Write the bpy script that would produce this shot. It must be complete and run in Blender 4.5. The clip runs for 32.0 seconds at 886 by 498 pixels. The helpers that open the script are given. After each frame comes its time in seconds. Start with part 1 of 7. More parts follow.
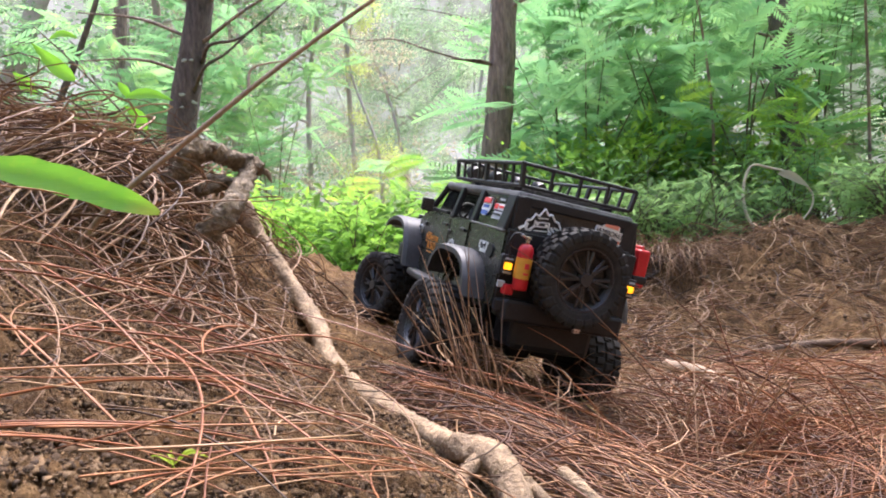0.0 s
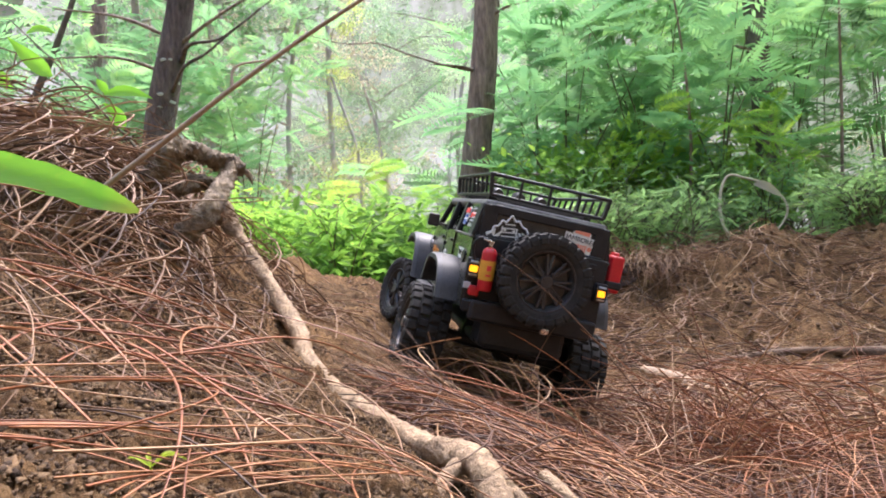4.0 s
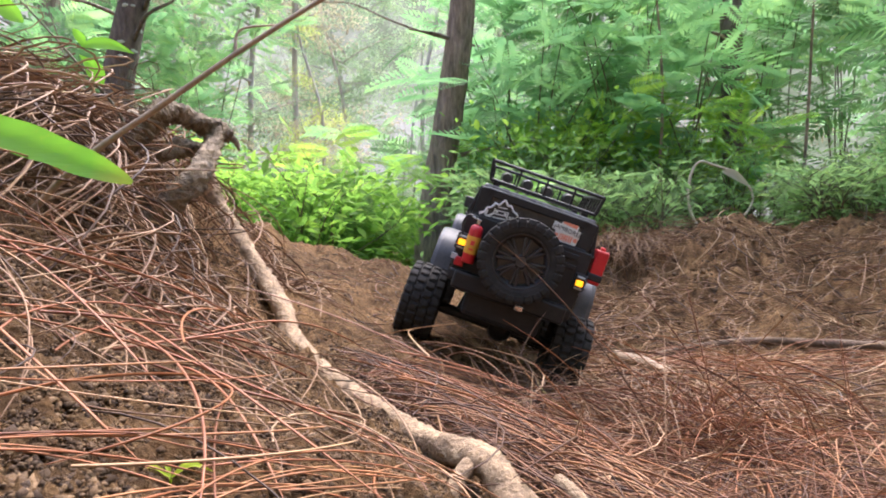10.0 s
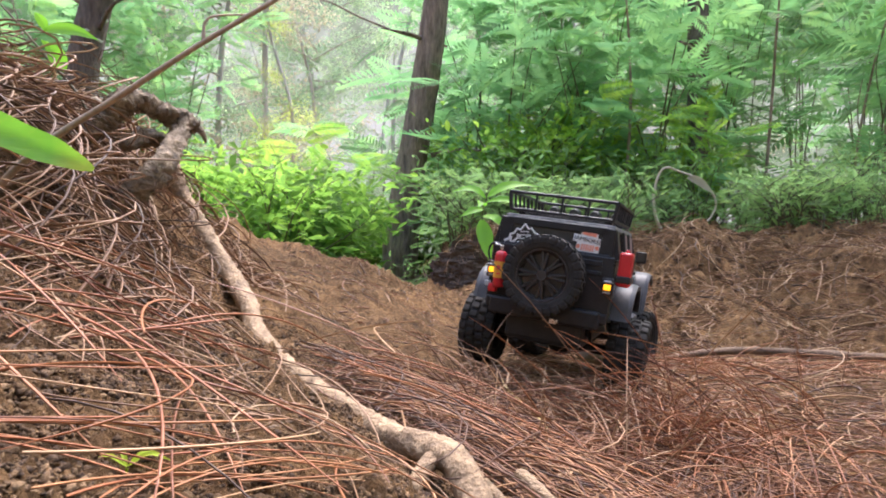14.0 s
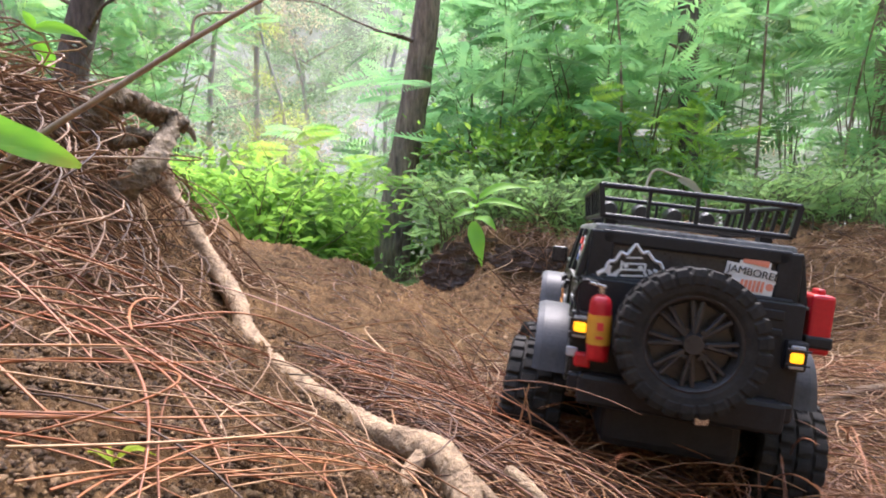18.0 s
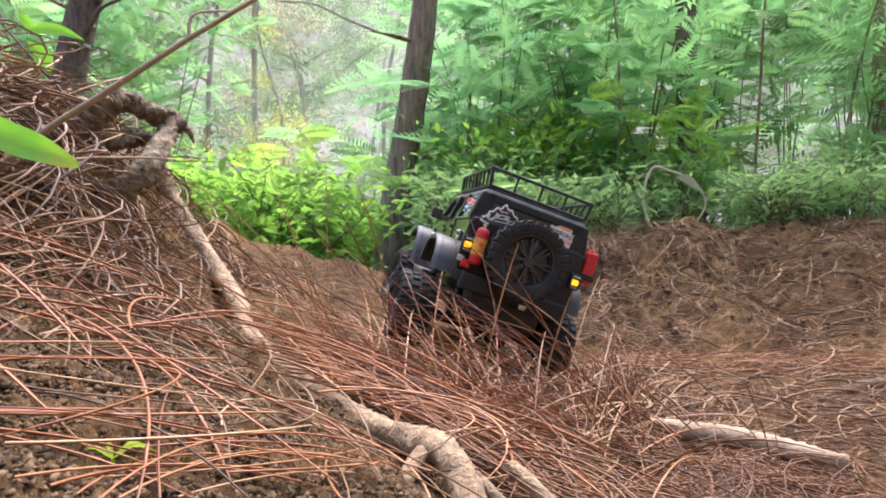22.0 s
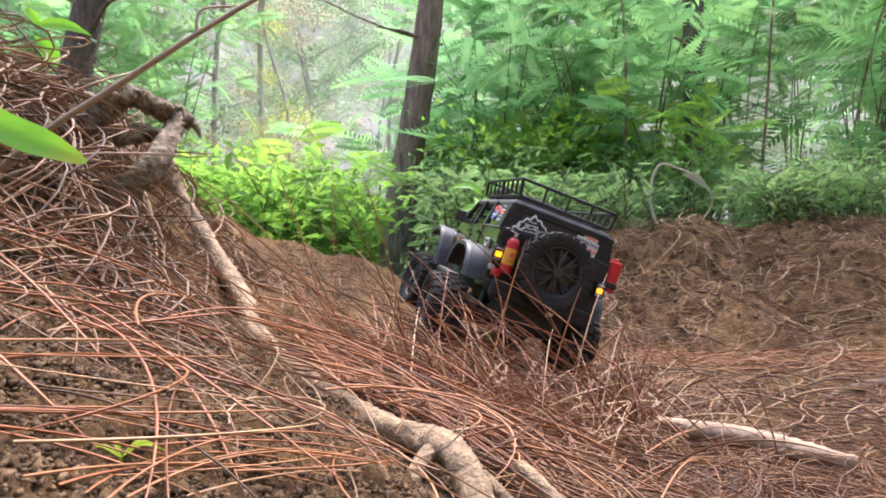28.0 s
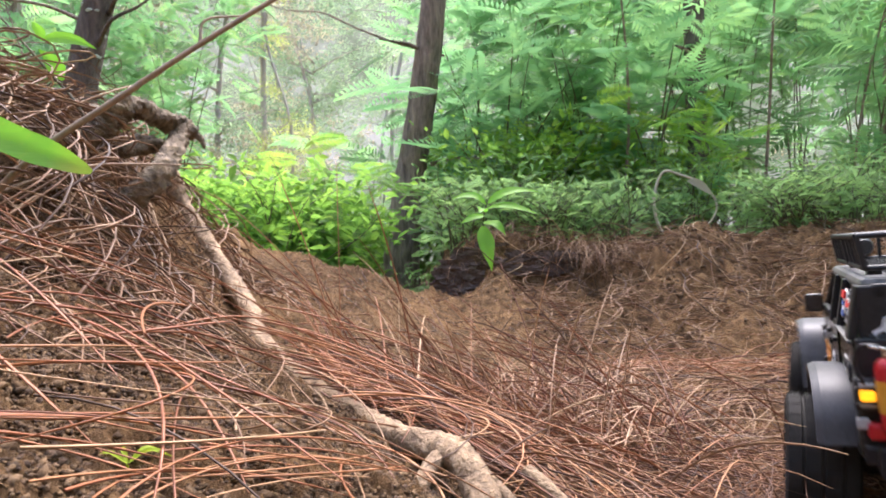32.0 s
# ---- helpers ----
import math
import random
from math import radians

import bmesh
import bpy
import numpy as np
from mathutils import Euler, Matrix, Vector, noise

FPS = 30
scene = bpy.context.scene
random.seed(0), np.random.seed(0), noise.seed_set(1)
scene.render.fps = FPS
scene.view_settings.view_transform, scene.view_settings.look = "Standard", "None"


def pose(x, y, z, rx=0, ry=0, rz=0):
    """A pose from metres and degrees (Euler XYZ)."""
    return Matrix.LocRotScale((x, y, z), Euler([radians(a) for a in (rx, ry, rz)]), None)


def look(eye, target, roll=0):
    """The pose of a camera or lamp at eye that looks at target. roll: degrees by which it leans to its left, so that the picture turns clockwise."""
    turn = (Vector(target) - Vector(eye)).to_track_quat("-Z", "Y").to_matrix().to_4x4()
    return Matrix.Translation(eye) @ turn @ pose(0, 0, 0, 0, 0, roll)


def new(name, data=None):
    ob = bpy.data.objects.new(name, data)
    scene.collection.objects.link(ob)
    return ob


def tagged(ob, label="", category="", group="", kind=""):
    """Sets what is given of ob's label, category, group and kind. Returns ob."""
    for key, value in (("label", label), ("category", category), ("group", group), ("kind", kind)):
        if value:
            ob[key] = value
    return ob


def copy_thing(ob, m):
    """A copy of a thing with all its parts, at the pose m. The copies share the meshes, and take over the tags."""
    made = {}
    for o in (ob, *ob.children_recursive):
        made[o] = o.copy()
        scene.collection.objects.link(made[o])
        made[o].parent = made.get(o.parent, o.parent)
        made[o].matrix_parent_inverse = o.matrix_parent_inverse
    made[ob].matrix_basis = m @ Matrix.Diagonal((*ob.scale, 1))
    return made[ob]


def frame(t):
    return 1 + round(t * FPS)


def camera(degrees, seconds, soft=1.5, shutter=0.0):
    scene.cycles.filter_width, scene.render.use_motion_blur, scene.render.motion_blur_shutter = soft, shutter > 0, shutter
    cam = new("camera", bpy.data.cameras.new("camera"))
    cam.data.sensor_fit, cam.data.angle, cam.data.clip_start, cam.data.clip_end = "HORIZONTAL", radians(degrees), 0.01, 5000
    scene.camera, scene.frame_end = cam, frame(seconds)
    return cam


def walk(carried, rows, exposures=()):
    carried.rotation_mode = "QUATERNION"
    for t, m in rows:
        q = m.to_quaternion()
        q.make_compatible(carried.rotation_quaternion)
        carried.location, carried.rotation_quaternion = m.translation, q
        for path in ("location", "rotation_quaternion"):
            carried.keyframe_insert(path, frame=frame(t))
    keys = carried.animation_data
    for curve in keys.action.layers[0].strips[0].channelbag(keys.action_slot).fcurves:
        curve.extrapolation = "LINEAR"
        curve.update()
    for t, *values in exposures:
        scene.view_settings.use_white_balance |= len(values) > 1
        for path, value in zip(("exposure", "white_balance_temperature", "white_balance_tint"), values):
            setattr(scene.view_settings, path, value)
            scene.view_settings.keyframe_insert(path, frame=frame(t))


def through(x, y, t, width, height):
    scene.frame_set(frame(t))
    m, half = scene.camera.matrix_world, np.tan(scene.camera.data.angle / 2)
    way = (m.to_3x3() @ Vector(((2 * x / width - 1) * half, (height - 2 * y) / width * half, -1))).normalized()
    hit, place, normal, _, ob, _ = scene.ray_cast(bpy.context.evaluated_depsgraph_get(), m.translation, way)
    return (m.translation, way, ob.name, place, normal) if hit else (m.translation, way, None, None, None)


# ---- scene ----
cam = camera(67.0, 32.0, soft=1.9, shutter=0.4)
walk(cam, [
    (0, pose(0.0459, -0.0176, 0.1878, 93.79, 4.10, 8.33)),
    (0.5, pose(0.0453, -0.0171, 0.1885, 93.68, 4.12, 8.25)),
    (1, pose(0.0450, -0.0182, 0.1869, 93.69, 4.13, 7.93)),
    (1.5, pose(0.0450, -0.0183, 0.1854, 93.77, 4.07, 7.62)),
    (2, pose(0.0441, -0.0172, 0.1855, 93.85, 3.98, 7.24)),
    (2.5, pose(0.0436, -0.0176, 0.1859, 93.98, 3.91, 6.93)),
    (3, pose(0.0434, -0.0177, 0.1860, 94.08, 3.88, 6.75)),
    (3.5, pose(0.0434, -0.0171, 0.1856, 94.24, 3.71, 6.64)),
    (5.5, pose(0.0296, -0.0103, 0.1921, 93.26, 2.63, 5.82)),
    (6, pose(0.0248, -0.0056, 0.1947, 92.98, 2.44, 5.70)),
    (6.5, pose(0.0175, -0.0020, 0.2001, 92.62, 2.21, 5.45)),
    (7, pose(0.0078, -0.0016, 0.2053, 92.26, 1.84, 5.20)),
    (7.5, pose(-0.0004, 0.0030, 0.2087, 91.99, 1.68, 4.99)),
    (8, pose(-0.0042, 0.0065, 0.2113, 91.68, 1.47, 4.74)),
    (8.5, pose(-0.0032, 0.0035, 0.2092, 91.49, 1.48, 4.64)),
    (9, pose(-0.0013, 0.0005, 0.2059, 91.34, 1.32, 4.26)),
    (9.5, pose(-0.0007, 0.0001, 0.2054, 91.24, 0.98, 3.49)),
    (10, pose(-0.0002, 0.0007, 0.2051, 91.21, 0.81, 2.67)),
    (10.5, pose(0.0003, -0.0001, 0.2035, 91.29, 0.55, 1.79)),
    (11, pose(0.0011, 0.0027, 0.2014, 91.42, 0.42, 1.14)),
    (11.5, pose(0.0012, 0.0009, 0.2016, 91.50, 0.12, 0.64)),
    (12, pose(0.0009, 0.0011, 0.2014, 91.51, 0.04, 0.36)),
    (12.5, pose(0.0014, 0.0005, 0.2008, 91.40, 0.15, 0.12)),
    (13, pose(0.0013, 0.0003, 0.2003, 91.40, -0.01, 0.01)),
    (13.5, pose(0.0014, 0.0002, 0.2005, 91.46, -0.22, 0.04)),
    (14, pose(0.0009, 0.0001, 0.2007, 91.30, -0.23, -0.04)),
    (14.5, pose(0.0011, -0.0022, 0.2014, 91.05, -0.26, -0.34)),
    (16.5, pose(0.0018, -0.0015, 0.2007, 91.20, -0.12, -0.84)),
    (17, pose(0.0022, -0.0002, 0.1988, 91.58, -0.36, -0.70)),
    (17.5, pose(0.0026, 0.0008, 0.1977, 91.64, -0.41, -0.65)),
    (18, pose(0.0027, 0.0002, 0.1970, 91.55, -0.16, -0.71)),
    (18.5, pose(0.0030, 0.0013, 0.1957, 91.55, 0.29, -0.71)),
    (19, pose(0.0043, 0.0029, 0.1926, 91.64, 0.36, -0.64)),
    (19.5, pose(0.0040, 0.0020, 0.1940, 91.61, 0.23, -0.64)),
    (20, pose(0.0038, 0.0007, 0.1943, 91.60, 0.45, -0.63)),
    (20.5, pose(0.0038, 0.0018, 0.1934, 91.72, 0.63, -0.60)),
    (21, pose(0.0041, 0.0008, 0.1927, 91.81, 0.46, -0.55)),
    (21.5, pose(0.0031, 0.0015, 0.1935, 91.71, 0.43, -0.60)),
    (22, pose(0.0031, 0.0009, 0.1937, 91.60, 0.47, -0.70)),
    (22.5, pose(0.0031, 0.0013, 0.1937, 91.73, 0.23, -0.54)),
    (23, pose(0.0023, 0.0017, 0.1945, 91.72, 0.04, -0.31)),
    (23.5, pose(0.0018, 0.0004, 0.1949, 91.40, 0.04, -0.37)),
    (24, pose(0.0009, -0.0000, 0.1961, 91.27, -0.14, -0.49)),
    (24.5, pose(0.0003, 0.0015, 0.1961, 91.25, -0.31, -0.59)),
    (25, pose(0.0007, 0.0017, 0.1959, 91.13, -0.15, -0.80)),
    (25.5, pose(0.0005, 0.0018, 0.1959, 91.07, 0.15, -0.87)),
    (27.5, pose(0.0004, 0.0025, 0.1955, 91.25, 0.20, -0.51)),
    (28, pose(0.0009, 0.0035, 0.1950, 91.26, 0.19, -0.30)),
    (28.5, pose(0.0005, 0.0046, 0.1938, 91.37, 0.31, -0.17)),
    (29, pose(0.0012, 0.0024, 0.1931, 91.53, 0.42, -0.02)),
    (29.5, pose(0.0008, 0.0032, 0.1930, 91.71, 0.62, 0.03)),
    (30, pose(0.0008, 0.0044, 0.1913, 91.97, 0.68, 0.10)),
    (30.5, pose(0.0007, 0.0032, 0.1924, 92.04, 0.68, 0.11)),
    (31, pose(0.0004, 0.0039, 0.1918, 92.13, 0.84, 0.12)),
    (31.5, pose(0.0007, 0.0035, 0.1911, 92.14, 1.00, 0.05)),
    (32, pose(0.0003, 0.0045, 0.1912, 92.20, 0.91, 0.09)),
])

# ---- light ----
SUN_EL, SUN_AZ = 66.0, 15.0     # high, ahead over the thicket, veiled by haze
EXPOSURE = 2.15
world = bpy.data.worlds.new("sky")
scene.world = world
world.use_nodes = True
_n = world.node_tree.nodes
_sky = _n.new("ShaderNodeTexSky")
_sky.sky_type = "NISHITA"
_sky.sun_disc = False
_sky.sun_elevation, _sky.sun_rotation = radians(SUN_EL), radians(SUN_AZ)
_sky.air_density, _sky.dust_density, _sky.ozone_density = 1.0, 2.5, 1.0
world.node_tree.links.new(_sky.outputs[0], _n["Background"].inputs[0])
_n["Background"].inputs[1].default_value = 0.17
_sl = bpy.data.lights.new("sun", "SUN")
_sl.energy, _sl.angle, _sl.color = 1.7, radians(35), (1.0, 0.97, 0.93)
_se, _sa = radians(SUN_EL), radians(SUN_AZ)
_way = Vector((math.sin(_sa) * math.cos(_se), math.cos(_sa) * math.cos(_se), math.sin(_se)))
sun = new("sun", _sl)
sun.matrix_world = look(tuple(_way * 30), (0, 0, 0))
scene.view_settings.exposure = EXPOSURE
scene.view_settings.use_white_balance = True
scene.view_settings.white_balance_temperature, scene.view_settings.white_balance_tint = 6330, 20

# ---- materials ----


def shader(name):
    m = bpy.data.materials.new(name)
    m.use_nodes = True
    nt = m.node_tree
    return m, nt, nt.nodes["Principled BSDF"]


def ramp(nt, fac, stops):
    r = nt.nodes.new("ShaderNodeValToRGB")
    e = r.color_ramp.elements
    while len(e) < len(stops):
        e.new(0.5)
    for k, (p, c) in zip(e, stops):
        k.position, k.color = p, (*c, 1)
    nt.links.new(fac, r.inputs[0])
    return r.outputs[0]


def noise_tex(nt, scale, detail=4, rough=0.6, object_space=True, stretch=None):
    t = nt.nodes.new("ShaderNodeTexCoord")
    n = nt.nodes.new("ShaderNodeTexNoise")
    n.inputs["Scale"].default_value, n.inputs["Detail"].default_value, n.inputs["Roughness"].default_value = scale, detail, rough
    out = t.outputs["Object"]
    if stretch:
        mp = nt.nodes.new("ShaderNodeMapping")
        mp.inputs["Scale"].default_value = stretch
        nt.links.new(out, mp.inputs[0])
        out = mp.outputs[0]
    nt.links.new(out, n.inputs["Vector"])
    return n.outputs["Fac"]


def bumped(nt, bsdf, fac, strength, distance):
    b = nt.nodes.new("ShaderNodeBump")
    b.inputs["Strength"].default_value, b.inputs["Distance"].default_value = strength, distance
    nt.links.new(fac, b.inputs["Height"])
    nt.links.new(b.outputs[0], bsdf.inputs["Normal"])


def surface(name, c0, c1, scale=40, rough=(0.5, 0.7), metal=0.0, bump=0.2, dist=0.001, fine=None, emit=0.0, coat=0.0, gloss=0.5, stretch=None):
    """Two colours mixed by a coarse and a fine grain, with roughness to match."""
    m, nt, b = shader(name)
    a = noise_tex(nt, scale, stretch=stretch)
    f = noise_tex(nt, fine or scale * 7, 6, stretch=stretch)
    mix = nt.nodes.new("ShaderNodeMath")
    mix.operation = "MULTIPLY_ADD"
    mix.inputs[1].default_value = 0.5
    nt.links.new(a, mix.inputs[0])
    half = nt.nodes.new("ShaderNodeMath")
    half.operation = "MULTIPLY"
    half.inputs[1].default_value = 0.5
    nt.links.new(f, half.inputs[0])
    nt.links.new(half.outputs[0], mix.inputs[2])
    col = ramp(nt, mix.outputs[0], [(0.32, c0), (0.68, c1)])
    nt.links.new(col, b.inputs["Base Color"])
    r = ramp(nt, f, [(0.3, (rough[0],) * 3), (0.7, (rough[1],) * 3)])
    nt.links.new(r, b.inputs["Roughness"])
    b.inputs["Metallic"].default_value = metal
    b.inputs["Specular IOR Level"].default_value = gloss
    b.inputs["Coat Weight"].default_value = coat
    if bump:
        bumped(nt, b, mix.outputs[0], bump, dist)
    if emit:
        nt.links.new(col, b.inputs["Emission Color"])
        b.inputs["Emission Strength"].default_value = emit
    return m


def island(name, stops, rough=0.6, grain=120.0, relief=0.0):
    """Loose pieces: each island of the mesh takes a colour of its own."""
    m, nt, b = shader(name)
    g = nt.nodes.new("ShaderNodeNewGeometry")
    col = ramp(nt, g.outputs["Random Per Island"], stops)
    n = noise_tex(nt, grain, 3)
    mx = nt.nodes.new("ShaderNodeMix")
    mx.data_type, mx.blend_type = "RGBA", "MULTIPLY"
    mx.inputs[0].default_value = 0.5
    nt.links.new(col, mx.inputs[6])
    nt.links.new(ramp(nt, n, [(0.3, (0.55, 0.5, 0.45)), (0.65, (1.15, 1.1, 1.05))]), mx.inputs[7])
    nt.links.new(mx.outputs[2], b.inputs["Base Color"])
    b.inputs["Roughness"].default_value = rough
    if relief:
        bumped(nt, b, noise_tex(nt, grain * 1.6, 6, 0.75), 1.0, relief)
    return m


def leafy(name, stops, through=0.5, gloss=0.15):
    """Thin leaves: diffuse and translucent, each leaf of its own tone."""
    m, nt, b = shader(name)
    g = nt.nodes.new("ShaderNodeNewGeometry")
    o = nt.nodes.new("ShaderNodeObjectInfo")
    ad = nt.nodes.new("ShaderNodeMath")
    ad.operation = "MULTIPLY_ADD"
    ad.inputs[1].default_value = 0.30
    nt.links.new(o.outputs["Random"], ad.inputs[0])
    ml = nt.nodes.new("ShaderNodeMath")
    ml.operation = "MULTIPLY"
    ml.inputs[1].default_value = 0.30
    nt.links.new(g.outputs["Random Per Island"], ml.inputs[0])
    # broad noise puts light and shaded clumps into the leaf colour, for depth
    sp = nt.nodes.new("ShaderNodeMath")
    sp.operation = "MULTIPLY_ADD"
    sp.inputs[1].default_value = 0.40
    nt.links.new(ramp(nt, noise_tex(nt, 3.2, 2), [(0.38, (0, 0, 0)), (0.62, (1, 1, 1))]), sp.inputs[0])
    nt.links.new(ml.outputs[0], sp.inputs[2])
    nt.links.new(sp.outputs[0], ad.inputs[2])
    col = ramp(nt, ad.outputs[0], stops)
    nt.links.new(col, b.inputs["Base Color"])
    b.inputs["Roughness"].default_value = 0.5
    b.inputs["Specular IOR Level"].default_value = gloss
    tr = nt.nodes.new("ShaderNodeBsdfTranslucent")
    br = nt.nodes.new("ShaderNodeMix")
    br.data_type, br.blend_type = "RGBA", "MULTIPLY"
    br.inputs[0].default_value = 1.0
    br.inputs[7].default_value = (1.35, 1.42, 1.28, 1)
    nt.links.new(col, br.inputs[6])
    nt.links.new(br.outputs[2], tr.inputs[0])
    mx = nt.nodes.new("ShaderNodeMixShader")
    mx.inputs[0].default_value = through
    nt.links.new(b.outputs[0], mx.inputs[1])
    nt.links.new(tr.outputs[0], mx.inputs[2])
    nt.links.new(mx.outputs[0], nt.nodes["Material Output"].inputs["Surface"])
    return m


def soil_material():
    m, nt, b = shader("soil")
    broad = noise_tex(nt, 3.4, 5, 0.65)
    mid = noise_tex(nt, 38, 5, 0.65)
    fine = noise_tex(nt, 240, 6, 0.7)
    c0 = ramp(nt, mid, [(0.30, (0.052, 0.031, 0.016)), (0.5, (0.160, 0.099, 0.047)), (0.72, (0.285, 0.186, 0.093))])
    c1 = ramp(nt, fine, [(0.3, (0.42, 0.38, 0.36)), (0.62, (1.15, 1.1, 1.05))])
    mx = nt.nodes.new("ShaderNodeMix")
    mx.data_type, mx.blend_type = "RGBA", "MULTIPLY"
    mx.inputs[0].default_value = 0.8
    nt.links.new(c0, mx.inputs[6])
    nt.links.new(c1, mx.inputs[7])
    m2 = nt.nodes.new("ShaderNodeMix")
    m2.data_type, m2.blend_type = "RGBA", "MULTIPLY"
    m2.inputs[0].default_value = 0.7
    nt.links.new(mx.outputs[2], m2.inputs[6])
    nt.links.new(ramp(nt, broad, [(0.36, (0.55, 0.51, 0.49)), (0.50, (0.98, 0.93, 0.89)), (0.66, (1.35, 1.26, 1.17))]), m2.inputs[7])
    nt.links.new(m2.outputs[2], b.inputs["Base Color"])
    b.inputs["Roughness"].default_value = 0.95
    b.inputs["Specular IOR Level"].default_value = 0.15
    bumped(nt, b, fine, 1.0, 0.007)
    return m


def glass_material():
    m, nt, b = shader("window_glass")
    t = nt.nodes.new("ShaderNodeBsdfTransparent")
    t.inputs[0].default_value = (0.62, 0.68, 0.66, 1)
    g = nt.nodes.new("ShaderNodeBsdfGlossy")
    g.inputs["Roughness"].default_value = 0.06
    f = nt.nodes.new("ShaderNodeFresnel")
    f.inputs[0].default_value = 1.6
    mx = nt.nodes.new("ShaderNodeMixShader")
    nt.links.new(f.outputs[0], mx.inputs[0])
    nt.links.new(t.outputs[0], mx.inputs[1])
    nt.links.new(g.outputs[0], mx.inputs[2])
    nt.links.new(mx.outputs[0], nt.nodes["Material Output"].inputs["Surface"])
    return m


M_SOIL = soil_material()
M_BARK = surface("pine_bark", (0.050, 0.037, 0.030), (0.42, 0.315, 0.250), 26, (0.8, 0.95), bump=1.0, dist=0.035, fine=75, stretch=(1, 1, 0.22))
M_BARK_OLD = surface("dark_pine_bark", (0.022, 0.018, 0.016), (0.21, 0.165, 0.14), 22, (0.8, 0.95), bump=1.0, dist=0.035, fine=70, stretch=(1, 1, 0.3))
M_LICHEN = surface("pale_lichen", (0.22, 0.26, 0.20), (0.50, 0.54, 0.46), 60, (0.85, 1.0), bump=0.5, dist=0.003)
M_DEADWOOD = surface("dead_wood", (0.040, 0.024, 0.015), (0.23, 0.145, 0.085), 40, (0.8, 0.95), bump=1.0, dist=0.006, fine=190)
# bark lightened to stand in for haze over distant trunks
M_FARBARK = surface("haze_pale_bark", (0.32, 0.29, 0.25), (0.58, 0.53, 0.47), 9, (0.8, 0.95), bump=0.5, dist=0.02)
M_ROOT = surface("root_bark", (0.085, 0.047, 0.022), (0.50, 0.345, 0.195), 62, (0.7, 0.9), bump=1.0, dist=0.007, fine=230)
M_KNOT = surface("old_root", (0.024, 0.016, 0.010), (0.36, 0.27, 0.168), 62, (0.8, 0.95), bump=1.0, dist=0.014, fine=150)
M_STICK = surface("peeled_stick", (0.13, 0.080, 0.045), (0.46, 0.32, 0.20), 34, (0.6, 0.8), bump=0.8, dist=0.003, fine=190)
M_VINE = surface("pale_dry_vine", (0.36, 0.31, 0.20), (0.62, 0.57, 0.42), 50, (0.6, 0.8), bump=0.4, dist=0.002)
M_STRAW = surface("yellow_straw", (0.30, 0.21, 0.06), (0.52, 0.40, 0.13), 60, (0.5, 0.7), bump=0.3, dist=0.001)
M_STEM = surface("reddish_stem", (0.16, 0.110, 0.068), (0.40, 0.29, 0.19), 60, (0.5, 0.7), bump=0.4, dist=0.001)
M_TWIG = surface("green_twig", (0.05, 0.05, 0.025), (0.14, 0.12, 0.06), 30, (0.6, 0.8), bump=0.3, dist=0.002)
M_NEEDLE = island("pine_needles", [(0.0, (0.041, 0.018, 0.008)), (0.3, (0.120, 0.045, 0.018)), (0.6, (0.207, 0.084, 0.032)), (0.85, (0.276, 0.133, 0.054)), (1.0, (0.396, 0.239, 0.116))], 0.5)
M_DULL = island("weathered_needles", [(0.0, (0.060, 0.031, 0.016)), (0.4, (0.205, 0.108, 0.053)), (0.75, (0.300, 0.172, 0.088)), (1.0, (0.460, 0.316, 0.176))], 0.6)
M_FRESH = island("fallen_orange_needles", [(0.0, (0.17, 0.062, 0.030)), (0.15, (0.32, 0.115, 0.050)), (0.6, (0.40, 0.160, 0.062)), (0.88, (0.48, 0.25, 0.115)), (1.0, (0.52, 0.35, 0.19))], 0.4)
M_HEAP = island("ploughed_needles", [(0.0, (0.089, 0.031, 0.013)), (0.3, (0.209, 0.069, 0.026)), (0.7, (0.319, 0.120, 0.043)), (0.9, (0.399, 0.189, 0.080)), (1.0, (0.499, 0.301, 0.152))], 0.45)
M_PALE = island("pale_dry_needles", [(0.0, (0.180, 0.097, 0.048)), (0.4, (0.342, 0.202, 0.105)), (0.8, (0.475, 0.311, 0.175)), (1.0, (0.589, 0.420, 0.252))], 0.5)
M_HUMUS = surface("dark_humus", (0.046, 0.034, 0.029), (0.185, 0.138, 0.115), 30, (0.9, 1.0), bump=0.9, dist=0.006, fine=160, gloss=0.1)
M_CRUMB = island("soil_crumbs", [(0.0, (0.055, 0.031, 0.015)), (0.5, (0.135, 0.080, 0.037)), (1.0, (0.245, 0.152, 0.072))], 0.95, 320, 0.0012)
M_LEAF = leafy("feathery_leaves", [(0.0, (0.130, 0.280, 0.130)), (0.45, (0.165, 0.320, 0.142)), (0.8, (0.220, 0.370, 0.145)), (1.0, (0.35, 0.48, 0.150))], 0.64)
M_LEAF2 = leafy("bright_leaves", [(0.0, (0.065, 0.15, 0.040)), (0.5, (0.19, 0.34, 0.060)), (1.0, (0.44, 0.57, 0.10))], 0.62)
# leaf colours paled to stand in for haze over the distance
M_LEAF3 = leafy("haze_pale_leaves", [(0.0, (0.13, 0.21, 0.13)), (0.5, (0.23, 0.32, 0.20)), (1.0, (0.40, 0.46, 0.28))], 0.68)
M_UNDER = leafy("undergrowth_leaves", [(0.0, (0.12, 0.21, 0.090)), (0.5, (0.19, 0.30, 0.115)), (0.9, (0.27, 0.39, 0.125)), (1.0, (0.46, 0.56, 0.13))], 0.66)
